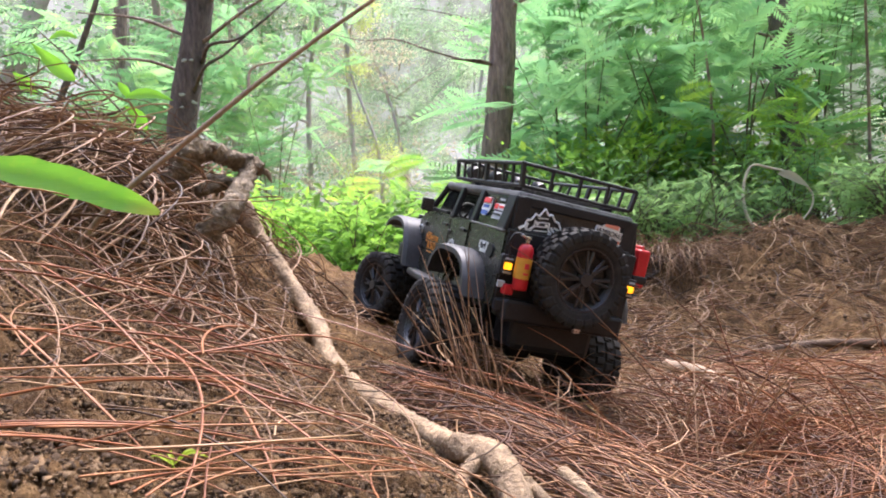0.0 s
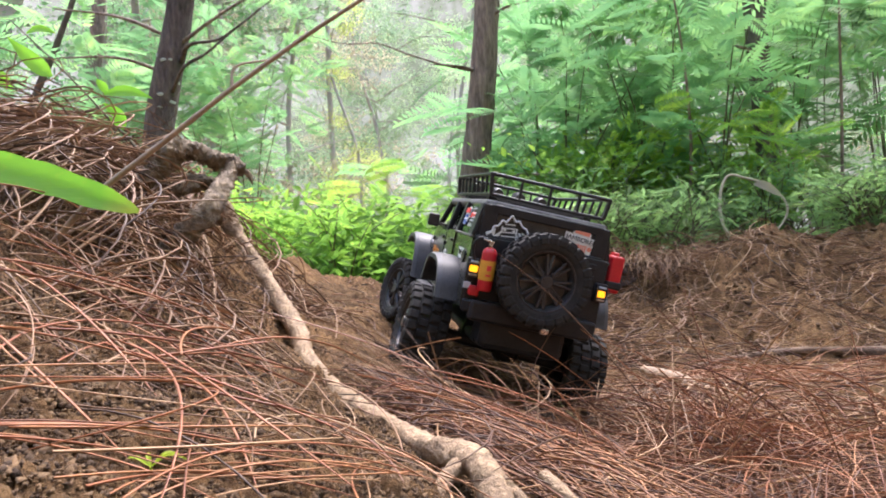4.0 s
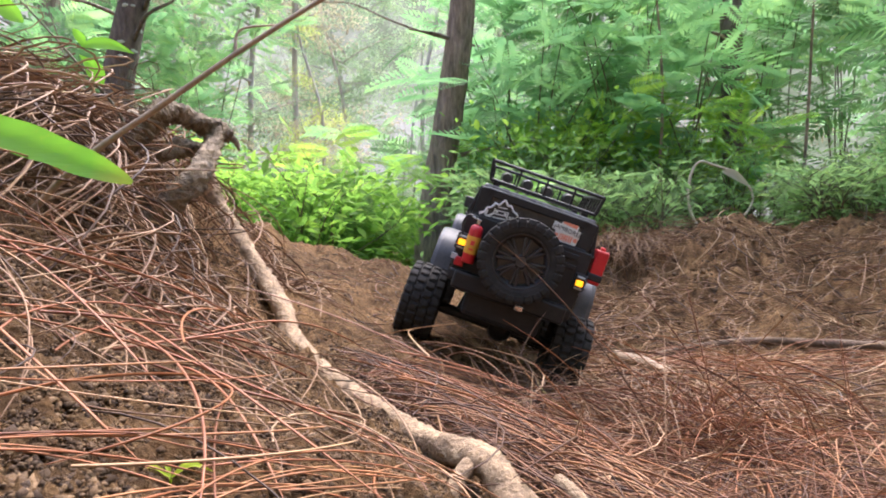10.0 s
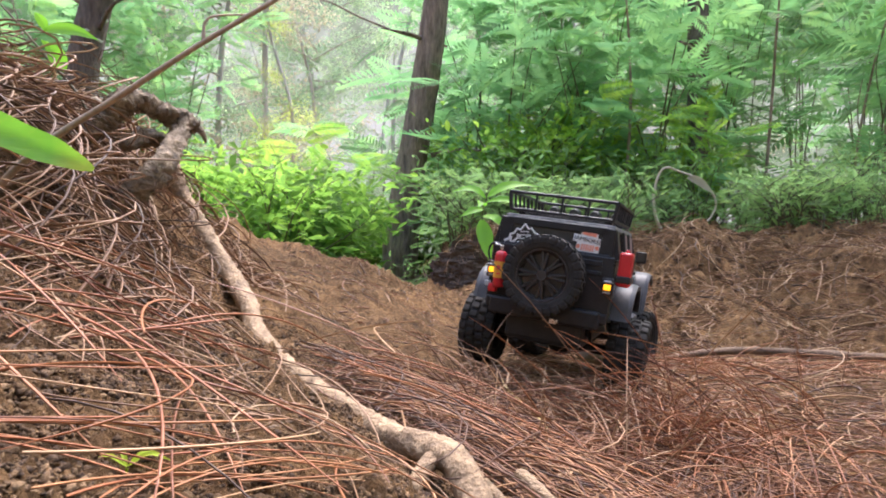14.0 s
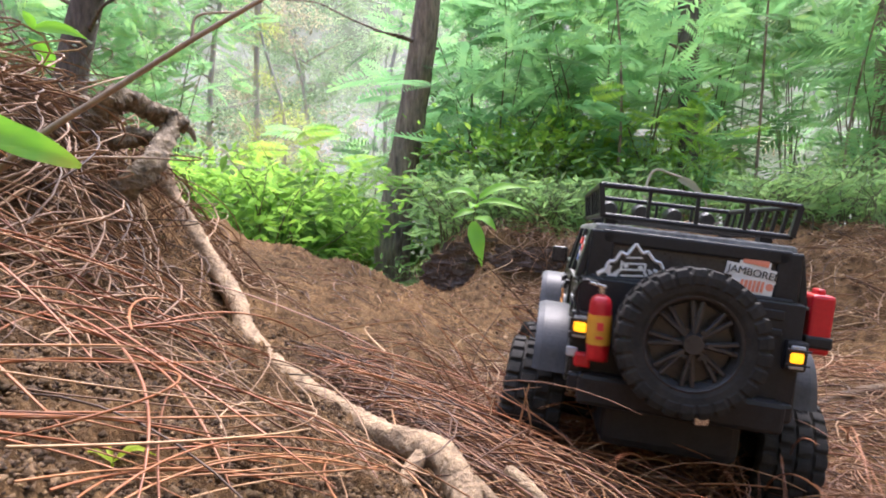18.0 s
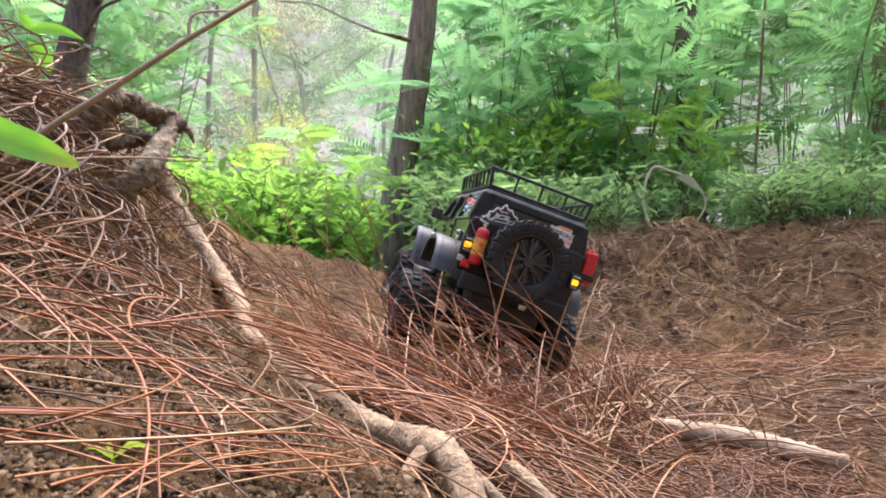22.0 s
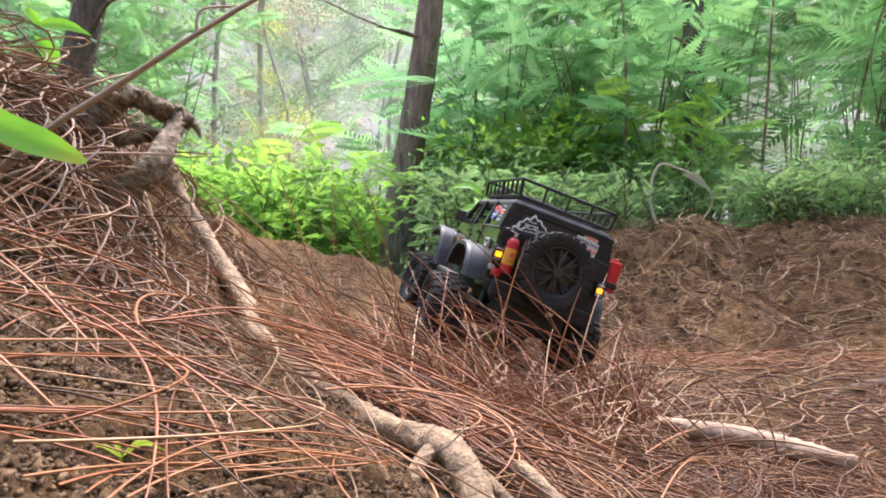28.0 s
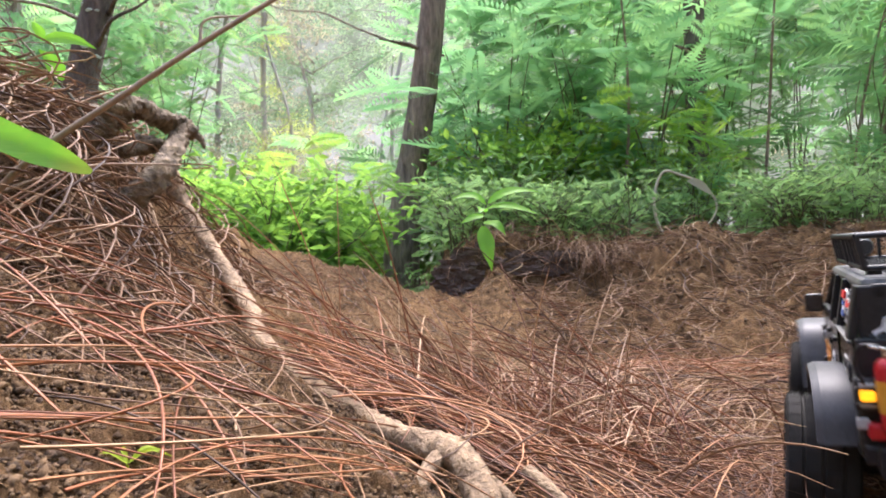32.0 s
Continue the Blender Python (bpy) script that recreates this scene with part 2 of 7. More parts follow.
# sunlight put into the colour: brighter and yellower than the other leaves
M_SUNLIT = leafy("sunlight_tinted_leaves", [(0.0, (0.30, 0.38, 0.12)), (0.5, (0.46, 0.52, 0.16)), (1.0, (0.62, 0.64, 0.24))], 0.68)
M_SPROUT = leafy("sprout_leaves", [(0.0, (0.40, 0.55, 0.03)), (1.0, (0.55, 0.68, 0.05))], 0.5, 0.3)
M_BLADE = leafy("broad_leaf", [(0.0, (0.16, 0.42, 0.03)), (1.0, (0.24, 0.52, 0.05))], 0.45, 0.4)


def broad_material():
    """A ribbed green leaf that yellows at its worn tip."""
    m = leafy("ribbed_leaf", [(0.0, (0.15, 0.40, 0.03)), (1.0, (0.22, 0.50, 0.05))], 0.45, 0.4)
    nt = m.node_tree
    b = nt.nodes["Principled BSDF"]
    col = b.inputs["Base Color"].links[0].from_socket
    sep = nt.nodes.new("ShaderNodeSeparateXYZ")
    nt.links.new(nt.nodes.new("ShaderNodeTexCoord").outputs["Object"], sep.inputs[0])
    tip = ramp(nt, noise_tex(nt, 95, 4), [(0.55, (0, 0, 0)), (0.72, (1, 1, 1))])
    rng_x = nt.nodes.new("ShaderNodeMapRange")
    rng_x.inputs["From Min"].default_value, rng_x.inputs["From Max"].default_value = -0.264, -0.242
    nt.links.new(sep.outputs[0], rng_x.inputs["Value"])
    most = nt.nodes.new("ShaderNodeMath")
    most.operation = "MAXIMUM"
    nt.links.new(rng_x.outputs[0], most.inputs[0])
    spots = nt.nodes.new("ShaderNodeMath")
    spots.operation = "MULTIPLY"
    spots.inputs[1].default_value = 0.35
    nt.links.new(tip, spots.inputs[0])
    nt.links.new(spots.outputs[0], most.inputs[1])
    mx = nt.nodes.new("ShaderNodeMix")
    mx.data_type = "RGBA"
    mx.inputs[7].default_value = (0.55, 0.50, 0.06, 1)
    nt.links.new(most.outputs[0], mx.inputs[0])
    nt.links.new(col, mx.inputs[6])
    nt.links.new(mx.outputs[2], b.inputs["Base Color"])
    bumped(nt, b, noise_tex(nt, 60, 3, stretch=(0.25, 1, 4)), 0.5, 0.002)
    return m


M_BROAD = broad_material()
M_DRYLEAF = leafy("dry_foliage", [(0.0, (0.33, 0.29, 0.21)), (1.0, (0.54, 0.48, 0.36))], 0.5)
M_PAINT = surface("dark_olive_paint", (0.011, 0.0120, 0.0085), (0.027, 0.028, 0.019), 30, (0.2, 0.4), bump=0.05, dist=0.0004, coat=0.2, gloss=0.4)
M_WORN = surface("worn_olive_paint", (0.012, 0.013, 0.009), (0.42, 0.42, 0.40), 26, (0.3, 0.6), bump=0.05, dist=0.0004, fine=200)
M_BLACK = surface("satin_black", (0.012, 0.012, 0.013), (0.026, 0.026, 0.028), 60, (0.35, 0.5), bump=0.1, dist=0.0004, gloss=0.28)
M_PLASTIC = surface("grey_plastic", (0.028, 0.028, 0.030), (0.072, 0.072, 0.076), 55, (0.42, 0.65), bump=0.15, dist=0.0004, gloss=0.4)
M_RUBBER = surface("tyre_rubber", (0.015, 0.015, 0.015), (0.046, 0.042, 0.037), 60, (0.65, 0.85), bump=0.4, dist=0.001, gloss=0.12)
M_RIM = surface("black_rim", (0.022, 0.022, 0.024), (0.070, 0.068, 0.066), 60, (0.25, 0.4), metal=0.35, bump=0.05)
M_CHROME = surface("bare_metal", (0.45, 0.45, 0.46), (0.65, 0.65, 0.66), 50, (0.2, 0.35), metal=1.0, bump=0.05)
M_DUSTY = surface("dusty_black_roof", (0.014, 0.014, 0.014), (0.20, 0.195, 0.18), 34, (0.4, 0.7), bump=0.1, dist=0.0004, fine=150, stretch=(1.4, 0.35, 1))
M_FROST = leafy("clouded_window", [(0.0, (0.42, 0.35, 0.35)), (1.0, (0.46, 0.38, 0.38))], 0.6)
M_RED = surface("red_plastic", (0.42, 0.008, 0.014), (0.56, 0.016, 0.022), 40, (0.3, 0.45), bump=0.05, dist=0.0005)
M_YELLOW = surface("yellow_label", (0.58, 0.27, 0.02), (0.74, 0.36, 0.04), 80, (0.4, 0.6), bump=0)
M_AMBER = surface("lit_amber_lens", (0.9, 0.26, 0.004), (1.0, 0.42, 0.012), 300, (0.2, 0.3), bump=0.1, emit=0.55)
M_CLEAR = surface("clear_lens", (0.34, 0.36, 0.37), (0.52, 0.55, 0.57), 200, (0.1, 0.2), metal=0.3, bump=0.2)
M_WHITE = surface("white_decal", (0.62, 0.62, 0.60), (0.78, 0.78, 0.76), 120, (0.4, 0.6), bump=0)
M_ORANGE = surface("orange_decal", (0.62, 0.22, 0.03), (0.75, 0.33, 0.06), 120, (0.4, 0.6), bump=0)
M_SALMON = surface("salmon_decal", (0.66, 0.20, 0.12), (0.78, 0.30, 0.20), 120, (0.4, 0.6), bump=0)
M_REDDEC = surface("red_decal", (0.62, 0.03, 0.03), (0.75, 0.06, 0.05), 120, (0.4, 0.6), bump=0)
M_BLUEDEC = surface("blue_decal", (0.03, 0.07, 0.25), (0.06, 0.12, 0.36), 120, (0.4, 0.6), bump=0)
M_GREYDEC = surface("silver_decal", (0.30, 0.31, 0.32), (0.48, 0.49, 0.50), 90, (0.35, 0.55), bump=0)
M_SEAT = surface("dark_cloth", (0.02, 0.02, 0.02), (0.05, 0.05, 0.05), 80, (0.8, 0.95), bump=0.3)
M_GLASS = glass_material()


# ---- mesh tools ----
def mesh_np(name, v, f):
    v, f = np.asarray(v, float), np.asarray(f, int)
    me = bpy.data.meshes.new(name)
    me.vertices.add(len(v))
    me.vertices.foreach_set("co", v.ravel())
    me.loops.add(f.size)
    me.loops.foreach_set("vertex_index", f.ravel())
    me.polygons.add(len(f))
    me.polygons.foreach_set("loop_start", np.arange(len(f)) * f.shape[1])
    me.update(calc_edges=True)
    me.validate()
    return me


def solid(name, me, material, parent=None, label="", smooth=False):
    me.materials.append(material)
    if smooth:
        me.polygons.foreach_set("use_smooth", np.ones(len(me.polygons), bool))
    ob = new(name, me)
    ob.parent = parent
    return tagged(ob, label)


def part(name, bm, material, parent=None, label="", smooth=False):
    bmesh.ops.recalc_face_normals(bm, faces=bm.faces)
    me = bpy.data.meshes.new(name)
    bm.to_mesh(me)
    bm.free()
    return solid(name, me, material, parent, label, smooth)


def box(bm, c, s, turn=None, bevel=0.0, taper=None):
    """A box of size s about c, turned by Euler degrees, its edges rounded; taper narrows its top."""
    g = bmesh.ops.create_cube(bm, size=1.0)["verts"]
    for v in g:
        k = (taper if taper and v.co.z > 0 else (1, 1))
        v.co = Vector((v.co.x * s[0] * k[0], v.co.y * s[1] * k[1], v.co.z * s[2]))
    if bevel:
        e = list({e for v in g for e in v.link_edges})
        r = bmesh.ops.bevel(bm, geom=e, offset=bevel, segments=2, profile=0.5, affect="EDGES")
        g = list({v for f in r["faces"] for v in f.verts} | {v for v in g if v.is_valid})
    m = pose(*c, *(turn or (0, 0, 0)))
    bmesh.ops.transform(bm, matrix=m, verts=g)
    return g


def rod(bm, a, b, r, seg=8, r2=None):
    a, b = Vector(a), Vector(b)
    g = bmesh.ops.create_cone(bm, cap_ends=True, segments=seg, radius1=r, radius2=r if r2 is None else r2, depth=(b - a).length)["verts"]
    bmesh.ops.transform(bm, matrix=Matrix.Translation((a + b) / 2) @ (b - a).to_track_quat("Z", "Y").to_matrix().to_4x4(), verts=g)
    return g


def prism(bm, outline, x0, x1, squeeze=1.0):
    """An outline in (y, z), drawn from x0 to x1."""
    a = [bm.verts.new((x0, y, z)) for y, z in outline]
    b = [bm.verts.new((x1, y, z)) for y, z in outline]
    bm.faces.new(a)
    bm.faces.new(b[::-1])
    for k in range(len(a)):
        j = (k + 1) % len(a)
        bm.faces.new((a[j], a[k], b[k], b[j]))
    return a + b


def lathe(bm, profile, seg=32, caps=True):
    """A profile of (radius, x), turned about the x axis."""
    rings = []
    for r, x in profile:
        rings.append([bm.verts.new((x, r * math.cos(2 * math.pi * k / seg), r * math.sin(2 * math.pi * k / seg))) for k in range(seg)])
    for p, q in zip(rings, rings[1:]):
        for k in range(seg):
            j = (k + 1) % seg
            bm.faces.new((p[k], p[j], q[j], q[k]))
    if caps:
        bm.faces.new(rings[0][::-1])
        bm.faces.new(rings[-1])


def spline(pts, n):
    """n places along a smooth curve through the given ones."""
    p = np.asarray(pts, float)
    p = np.vstack([2 * p[0] - p[1], p, 2 * p[-1] - p[-2]])
    out = []
    for u in np.linspace(0, len(p) - 3 - 1e-6, n):
        k, t = int(u), u - int(u)
        a, b, c, d = p[k:k + 4]
        out.append(0.5 * (2 * b + (c - a) * t + (2 * a - 5 * b + 4 * c - d) * t * t + (3 * b - a - 3 * c + d) * t ** 3))
    return np.array(out)


def limb(pts, radii, seg=10, rough=0.0, seed=0, n=None):
    """A bent, knobbly, tapered limb as vertices and quads."""
    c = spline(pts, n or 6 * len(pts))
    r = np.interp(np.linspace(0, 1, len(c)), np.linspace(0, 1, len(radii)), radii)
    g = np.random.default_rng(seed)
    t = np.gradient(c, axis=0)
    t /= np.linalg.norm(t, axis=1)[:, None] + 1e-9
    up = np.array([0.13, 0.21, 1.0]) if abs(t[:, 2]).mean() < 0.8 else np.array([1.0, 0.1, 0.05])
    u = np.cross(t, up)
    u /= np.linalg.norm(u, axis=1)[:, None]
    w = np.cross(t, u)
    ang = np.linspace(0, 2 * np.pi, seg, endpoint=False)
    lump = 1 + rough * (0.6 * np.sin(3 * ang[None] + g.uniform(0, 6) + 0.35 * np.arange(len(c))[:, None]) + g.normal(0, 0.6, (len(c), seg)))
    v = c[:, None] + (r[:, None] * lump)[..., None] * (np.cos(ang)[None, :, None] * u[:, None] + np.sin(ang)[None, :, None] * w[:, None])
    v = v.reshape(-1, 3)
    k, j = np.meshgrid(np.arange(len(c) - 1), np.arange(seg), indexing="ij")
    a, b = k * seg + j, k * seg + (j + 1) % seg
    f = np.stack([a, b, b + seg, a + seg], -1).reshape(-1, 4)
    n0 = len(v)
    v = np.vstack([v, c[:1], c[-1:]])
    j = np.arange(seg)
    cap0 = np.stack([np.full(seg, n0), (j + 1) % seg, j, np.full(seg, n0)], -1)
    e = (len(c) - 1) * seg
    cap1 = np.stack([np.full(seg, n0 + 1), e + j, e + (j + 1) % seg, np.full(seg, n0 + 1)], -1)
    tri = np.vstack([cap0, cap1])[:, :3]
    return v, np.vstack([np.stack([f[:, 0], f[:, 1], f[:, 2]], -1), np.stack([f[:, 0], f[:, 2], f[:, 3]], -1), tri])


def merged(pieces):
    vs, fs, n = [], [], 0
    for v, f in pieces:
        vs.append(v)
        fs.append(f + n)
        n += len(v)
    return np.vstack(vs), np.vstack(fs)


# ---- the ground ----
def step(a, b, x):
    t = np.clip((np.asarray(x, float) - a) / (b - a), 0, 1)
    return t * t * (3 - 2 * t)


_ph = np.random.default_rng(3).uniform(0, 6.28, (40, 2))


def ripple(x, y, size, seed=0):
    """Soft irregular bumps between about -1 and 1."""
    s = 0
    for k in range(6):
        p = _ph[(seed * 6 + k) % 40]
        a = p[0] * 1.7 + k
        s = s + np.sin((x * math.cos(a) + y * math.sin(a)) * 6.283 / size * (0.7 + 0.13 * k) + p[1] + 1.3 * np.sin((x * math.sin(a) - y * math.cos(a)) * 3.1 / size + p[0]))
    return s / 3.5


def off_root(x, y):
    """Distance from the line of the long root, in plan."""
    line = np.array([(-0.325, 0.828), (-0.264, 0.80), (-0.211, 0.73), (-0.13, 0.606), (-0.069, 0.527), (-0.03, 0.476), (0.004, 0.436), (0.03, 0.365)])
    d = np.full(np.shape(x), 9.0)
    for a, b in zip(line, line[1:]):
        e = b - a
        t = np.clip(((x - a[0]) * e[0] + (y - a[1]) * e[1]) / (e @ e), 0, 1)
        d = np.minimum(d, np.hypot(x - a[0] - t * e[0], y - a[1] - t * e[1]))
    return d


def ground_z(x, y, fine=True):
    x, y = np.asarray(x, float), np.asarray(y, float)
    xc = np.interp(y, [0, 0.5, 1.0, 1.2, 1.5, 2.0], [0.38, 0.34, 0.24, 0.20, 0.15, 0.05])
    z = np.interp(y, [-1, 0.3, 0.5, 0.75, 1.15, 1.5, 2.0], [-0.11, -0.097, -0.090, -0.072, -0.022, 0.018, 0.05])
    d = xc - x
    d = np.where(d > 0.7, 0.7 + 0.2 * np.tanh((d - 0.7) / 0.2), d)
    z = z + np.interp(y, [0.4, 0.75, 0.95, 1.15], [0.45, 0.41, 0.40, 0.36]) * 0.5 * (d + np.sqrt(d * d + 0.003))
    z = z + 0.125 * (0.3 + 0.7 * step(0.42, 0.58, y)) * step(0.0, 0.17, -0.215 - x + 0.03 * ripple(x, y, 0.3, 1)) * (1 - step(0.84, 1.02, y))
    z = z + 0.05 * step(1.35, 1.85, y) * (1 - step(0.02, 0.30, x)) * (0.15 + 0.85 * step(-0.5, -0.1, x)) + 0.022 * np.exp(-((x + 0.42) / 0.09) ** 2) * step(0.5, 0.7, y) * (1 - step(0.84, 1.0, y))
    z = z - 0.32 * step(1.84, 2.3, y) * (1 - step(-0.10, 0.0, x))
    w = 0.055 + 0.46 * step(0.30, 0.85, x)
    # the gully floor climbs to the foot of the far bank
    apron = 0.115 * np.clip((y - 1.42) / 0.5, 0, 1) * step(0.03, 0.16, x) * (1 - 0.45 * step(0.55, 0.95, x))
    z = z + apron + (0.24 - apron) * step(1.98 - w, 2.0 + 0.3 * w, y + 0.03 * ripple(x, y, 0.4, 2)) * (0.55 * step(-0.03, 0.01, x + 0.015 * ripple(x, y, 0.25, 0)) + 0.45 * step(0.0, 0.22, x))
    z = z + 0.03 * step(0.6, 1.5, x)
    z = z + 0.036 * step(0.10, 0.29, x - 0.12 * (1 - step(0.5, 0.8, y))) * (1 - step(1.06, 1.34, y))
    z = z + 0.013 * (1 - step(0.06, 0.24, x)) * step(0.98, 1.16, y) * (1 - step(1.7, 2.0, y))
    z = z + 0.020 * np.exp(-((x + 0.22) ** 2 + (y - 0.87) ** 2) / 0.055 ** 2)
    z = z + 0.028 * np.exp(-((x + 0.15) ** 2 + (y - 1.27) ** 2) / 0.13 ** 2)
    r = np.hypot(x, y)
    k = step(3.0, 7.0, r)
    z = z * (1 - k) + 0.30 * k
    near = 1 - step(3, 5, r)
    z = z - 0.004 * np.exp(-(off_root(x, y) / 0.022) ** 2)
    rough = step(1.45, 1.75, y) * near
    z = z + rough * (0.022 * ripple(x, y, 0.42, 2) + 0.012 * ripple(x, y, 0.15, 0)) + near * step(0.25, 0.5, x) * step(1.0, 1.4, y) * (0.018 * ripple(x, y, 0.34, 4) + (0.020 + 0.006 * step(1.4, 1.6, y)) * np.abs(ripple(x, y, 0.14, 1)) + 0.013 * np.abs(ripple(x, y, 0.058, 3)) - 0.018)
    if fine:
        z = z + near * (0.009 * ripple(x, y, 0.22, 3) + 0.004 * ripple(x, y, 0.07, 4)) + 0.25 * k * ripple(x, y, 9.0, 5) * step(6, 14, r)
    return z


def ground():
    ax = np.concatenate([-np.geomspace(600, 1.0, 40), np.arange(-0.98, -0.5, 0.009), np.arange(-0.5, -0.34, 0.0048), np.arange(-0.34, 0.07, 0.0024), np.arange(0.07, 0.45, 0.0048), np.arange(0.45, 1.3, 0.009), np.geomspace(1.32, 600, 40)])
    ay = np.concatenate([-np.geomspace(600, 0.25, 30), np.arange(-0.2, 0.18, 0.009), np.arange(0.18, 0.46, 0.0024), np.arange(0.46, 0.85, 0.0048), np.arange(0.85, 2.5, 0.009), np.geomspace(2.52, 600, 45)])
    X, Y = np.meshgrid(ax, ay, indexing="xy")
    Z = ground_z(X, Y)
    g = np.random.default_rng(5)
    inner = (1 - step(2.3, 3.0, np.hypot(X, Y))) * (1 + 0.8 * step(1.5, 1.9, Y))
    crumb = np.abs(ripple(X, Y, 0.017, 1)) * 0.0042 + np.abs(ripple(X + 0.3, Y, 0.045, 5)) * 0.004 + np.abs(ripple(X, Y + 0.4, 0.030, 2)) * 0.003
    crumb = crumb + (np.abs(ripple(X + 0.7, Y, 0.0085, 4)) * 0.0026 - 0.001) * (1 - step(0.55, 0.8, Y))
    Z = Z + inner * (crumb - 0.006 + g.normal(0, 0.0016, Z.shape))
    n = len(ax)
    i, j = np.meshgrid(np.arange(len(ay) - 1), np.arange(n - 1), indexing="ij")
    a = (i * n + j).ravel()
    me = mesh_np("ground", np.stack([X, Y, Z], -1).reshape(-1, 3), np.stack([a, a + 1, a + n + 1, a + n], -1))
    tagged(solid("ground", me, M_SOIL, smooth=True), "reddish-brown forest soil gully littered with pine needles", "ground", kind="structure")


ground()


# ---- roots and sticks ----
def limb_thing(name, pts, radii, material, label, category, seg=10, rough=0.08, seed=0, parent=None, n=None):
    v, f = limb(pts, radii, seg, rough, seed, n)
    ob = solid(name, mesh_np(name, v, f), material, parent, label, True)
    return tagged(ob, category=category) if category else ob


root = limb_thing("tree_root", [(-0.34, 0.82, 0.325), (-0.325, 0.828, 0.285), (-0.302, 0.824, 0.25), (-0.264, 0.800, 0.205), (-0.213, 0.735, 0.156), (-0.187, 0.686, 0.128), (-0.130, 0.606, 0.100), (-0.069, 0.527, 0.084), (-0.030, 0.476, 0.077), (0.004, 0.436, 0.077), (0.019, 0.404, 0.066), (0.030, 0.365, 0.04)],
                  (0.013, 0.0130, 0.0115, 0.0108, 0.0105, 0.0098, 0.0093, 0.0092, 0.0098, 0.0102, 0.0098, 0.009), M_ROOT, "long pale exposed tree root snaking down the bank", "root", 18, 0.12, 1, n=150)
limb_thing("branch", [(0.0, 0.440, 0.079), (-0.013, 0.420, 0.068), (-0.020, 0.400, 0.052), (-0.026, 0.38, 0.03)], (0.0065, 0.0052, 0.0045, 0.004), M_ROOT, "thin side fork of the root", "", 10, 0.08, 2, root)
limb_thing("branch", [(0.008, 0.435, 0.078), (0.030, 0.415, 0.062), (0.050, 0.395, 0.046), (0.07, 0.37, 0.03)], (0.005, 0.0045, 0.004, 0.003), M_ROOT, "thin side fork of the root", "", 10, 0.08, 3, root)
limb_thing("stub", [(0.072, 0.395, 0.053), (0.059, 0.409, 0.064), (0.050, 0.424, 0.069)], (0.0045, 0.0048, 0.0045), M_ROOT, "broken stub of the root", "", 10, 0.12, 9, root, n=14)
knot = limb_thing("root_loop", [(-0.375, 0.614, 0.297), (-0.360, 0.625, 0.310), (-0.331, 0.638, 0.330), (-0.320, 0.644, 0.342), (-0.315, 0.649, 0.356), (-0.308, 0.670, 0.364), (-0.300, 0.701, 0.362), (-0.283, 0.724, 0.356), (-0.272, 0.736, 0.351)],
                  (0.0105, 0.011, 0.0105, 0.010, 0.0125, 0.0105, 0.0095, 0.011, 0.0085), M_KNOT, "weathered grey root bent in a loop over the bank edge", "root", 20, 0.24, 4, n=100)
limb_thing("arm", [(-0.281, 0.724, 0.356), (-0.279, 0.708, 0.336), (-0.273, 0.670, 0.311), (-0.279, 0.640, 0.283), (-0.297, 0.634, 0.265), (-0.320, 0.636, 0.248), (-0.340, 0.636, 0.230)], (0.009, 0.0095, 0.0105, 0.0120, 0.0105, 0.0075, 0.004), M_KNOT, "thick lower arm of the root", "", 18, 0.24, 5, knot, n=56)
limb_thing("burl", [(-0.322, 0.672, 0.318), (-0.308, 0.690, 0.330), (-0.288, 0.705, 0.330)], (0.006, 0.0105, 0.007), M_KNOT, "mossy burl inside the loop", "", 12, 0.26, 15, knot, n=18)
limb_thing("splinter", [(-0.275, 0.733, 0.352), (-0.266, 0.738, 0.345), (-0.262, 0.740, 0.334)], (0.005, 0.0035, 0.001), M_KNOT, "dark splintered end", "", 8, 0.2, 16, knot, n=10)
limb_thing("stub", [(-0.320, 0.644, 0.342), (-0.332, 0.644, 0.354), (-0.340, 0.648, 0.360)], (0.008, 0.006, 0.003), M_KNOT, "broken stub", "", 9, 0.2, 8, knot, n=10)
limb_thing("fallen_twig", [(-0.335, 0.60, 0.225), (-0.300, 0.585, 0.200), (-0.262, 0.573, 0.176), (-0.240, 0.562, 0.172), (-0.208, 0.555, 0.158)], (0.004, 0.0042, 0.0045, 0.004, 0.003), M_ROOT, "short crooked pale twig lying on the bank", "twig", 8, 0.15, 6)
fallen_branch = limb_thing("fallen_branch", [(-0.24, -0.05, -0.006), (-0.13, 0.010, 0.003), (0.0, 0.028, 0.010), (0.11, 0.010, 0.006), (0.30, -0.05, 0.002)], (0.004, 0.0062, 0.008, 0.009, 0.0085), M_DEADWOOD, "long thin dark branch lying across the gully", "branch", 8, 0.12, 7)
branch_a = pose(0.60, 1.42, 0.022)
branch_c = pose(0.62, 1.335, 0.018)
branch_b = pose(0.72, 1.035, -0.004, 0, -2, 14)
fallen_branch.matrix_basis = branch_a


# ---- the model truck: x to its right, y ahead, z up; its wheels stand about z = 0.012 ----
HUBS = {"fl": (-0.103, 0.192), "fr": (0.103, 0.192), "rl": (-0.115, -0.102), "rr": (0.115, -0.102)}
TYRE_R, HUB_Z = 0.0575, 0.057


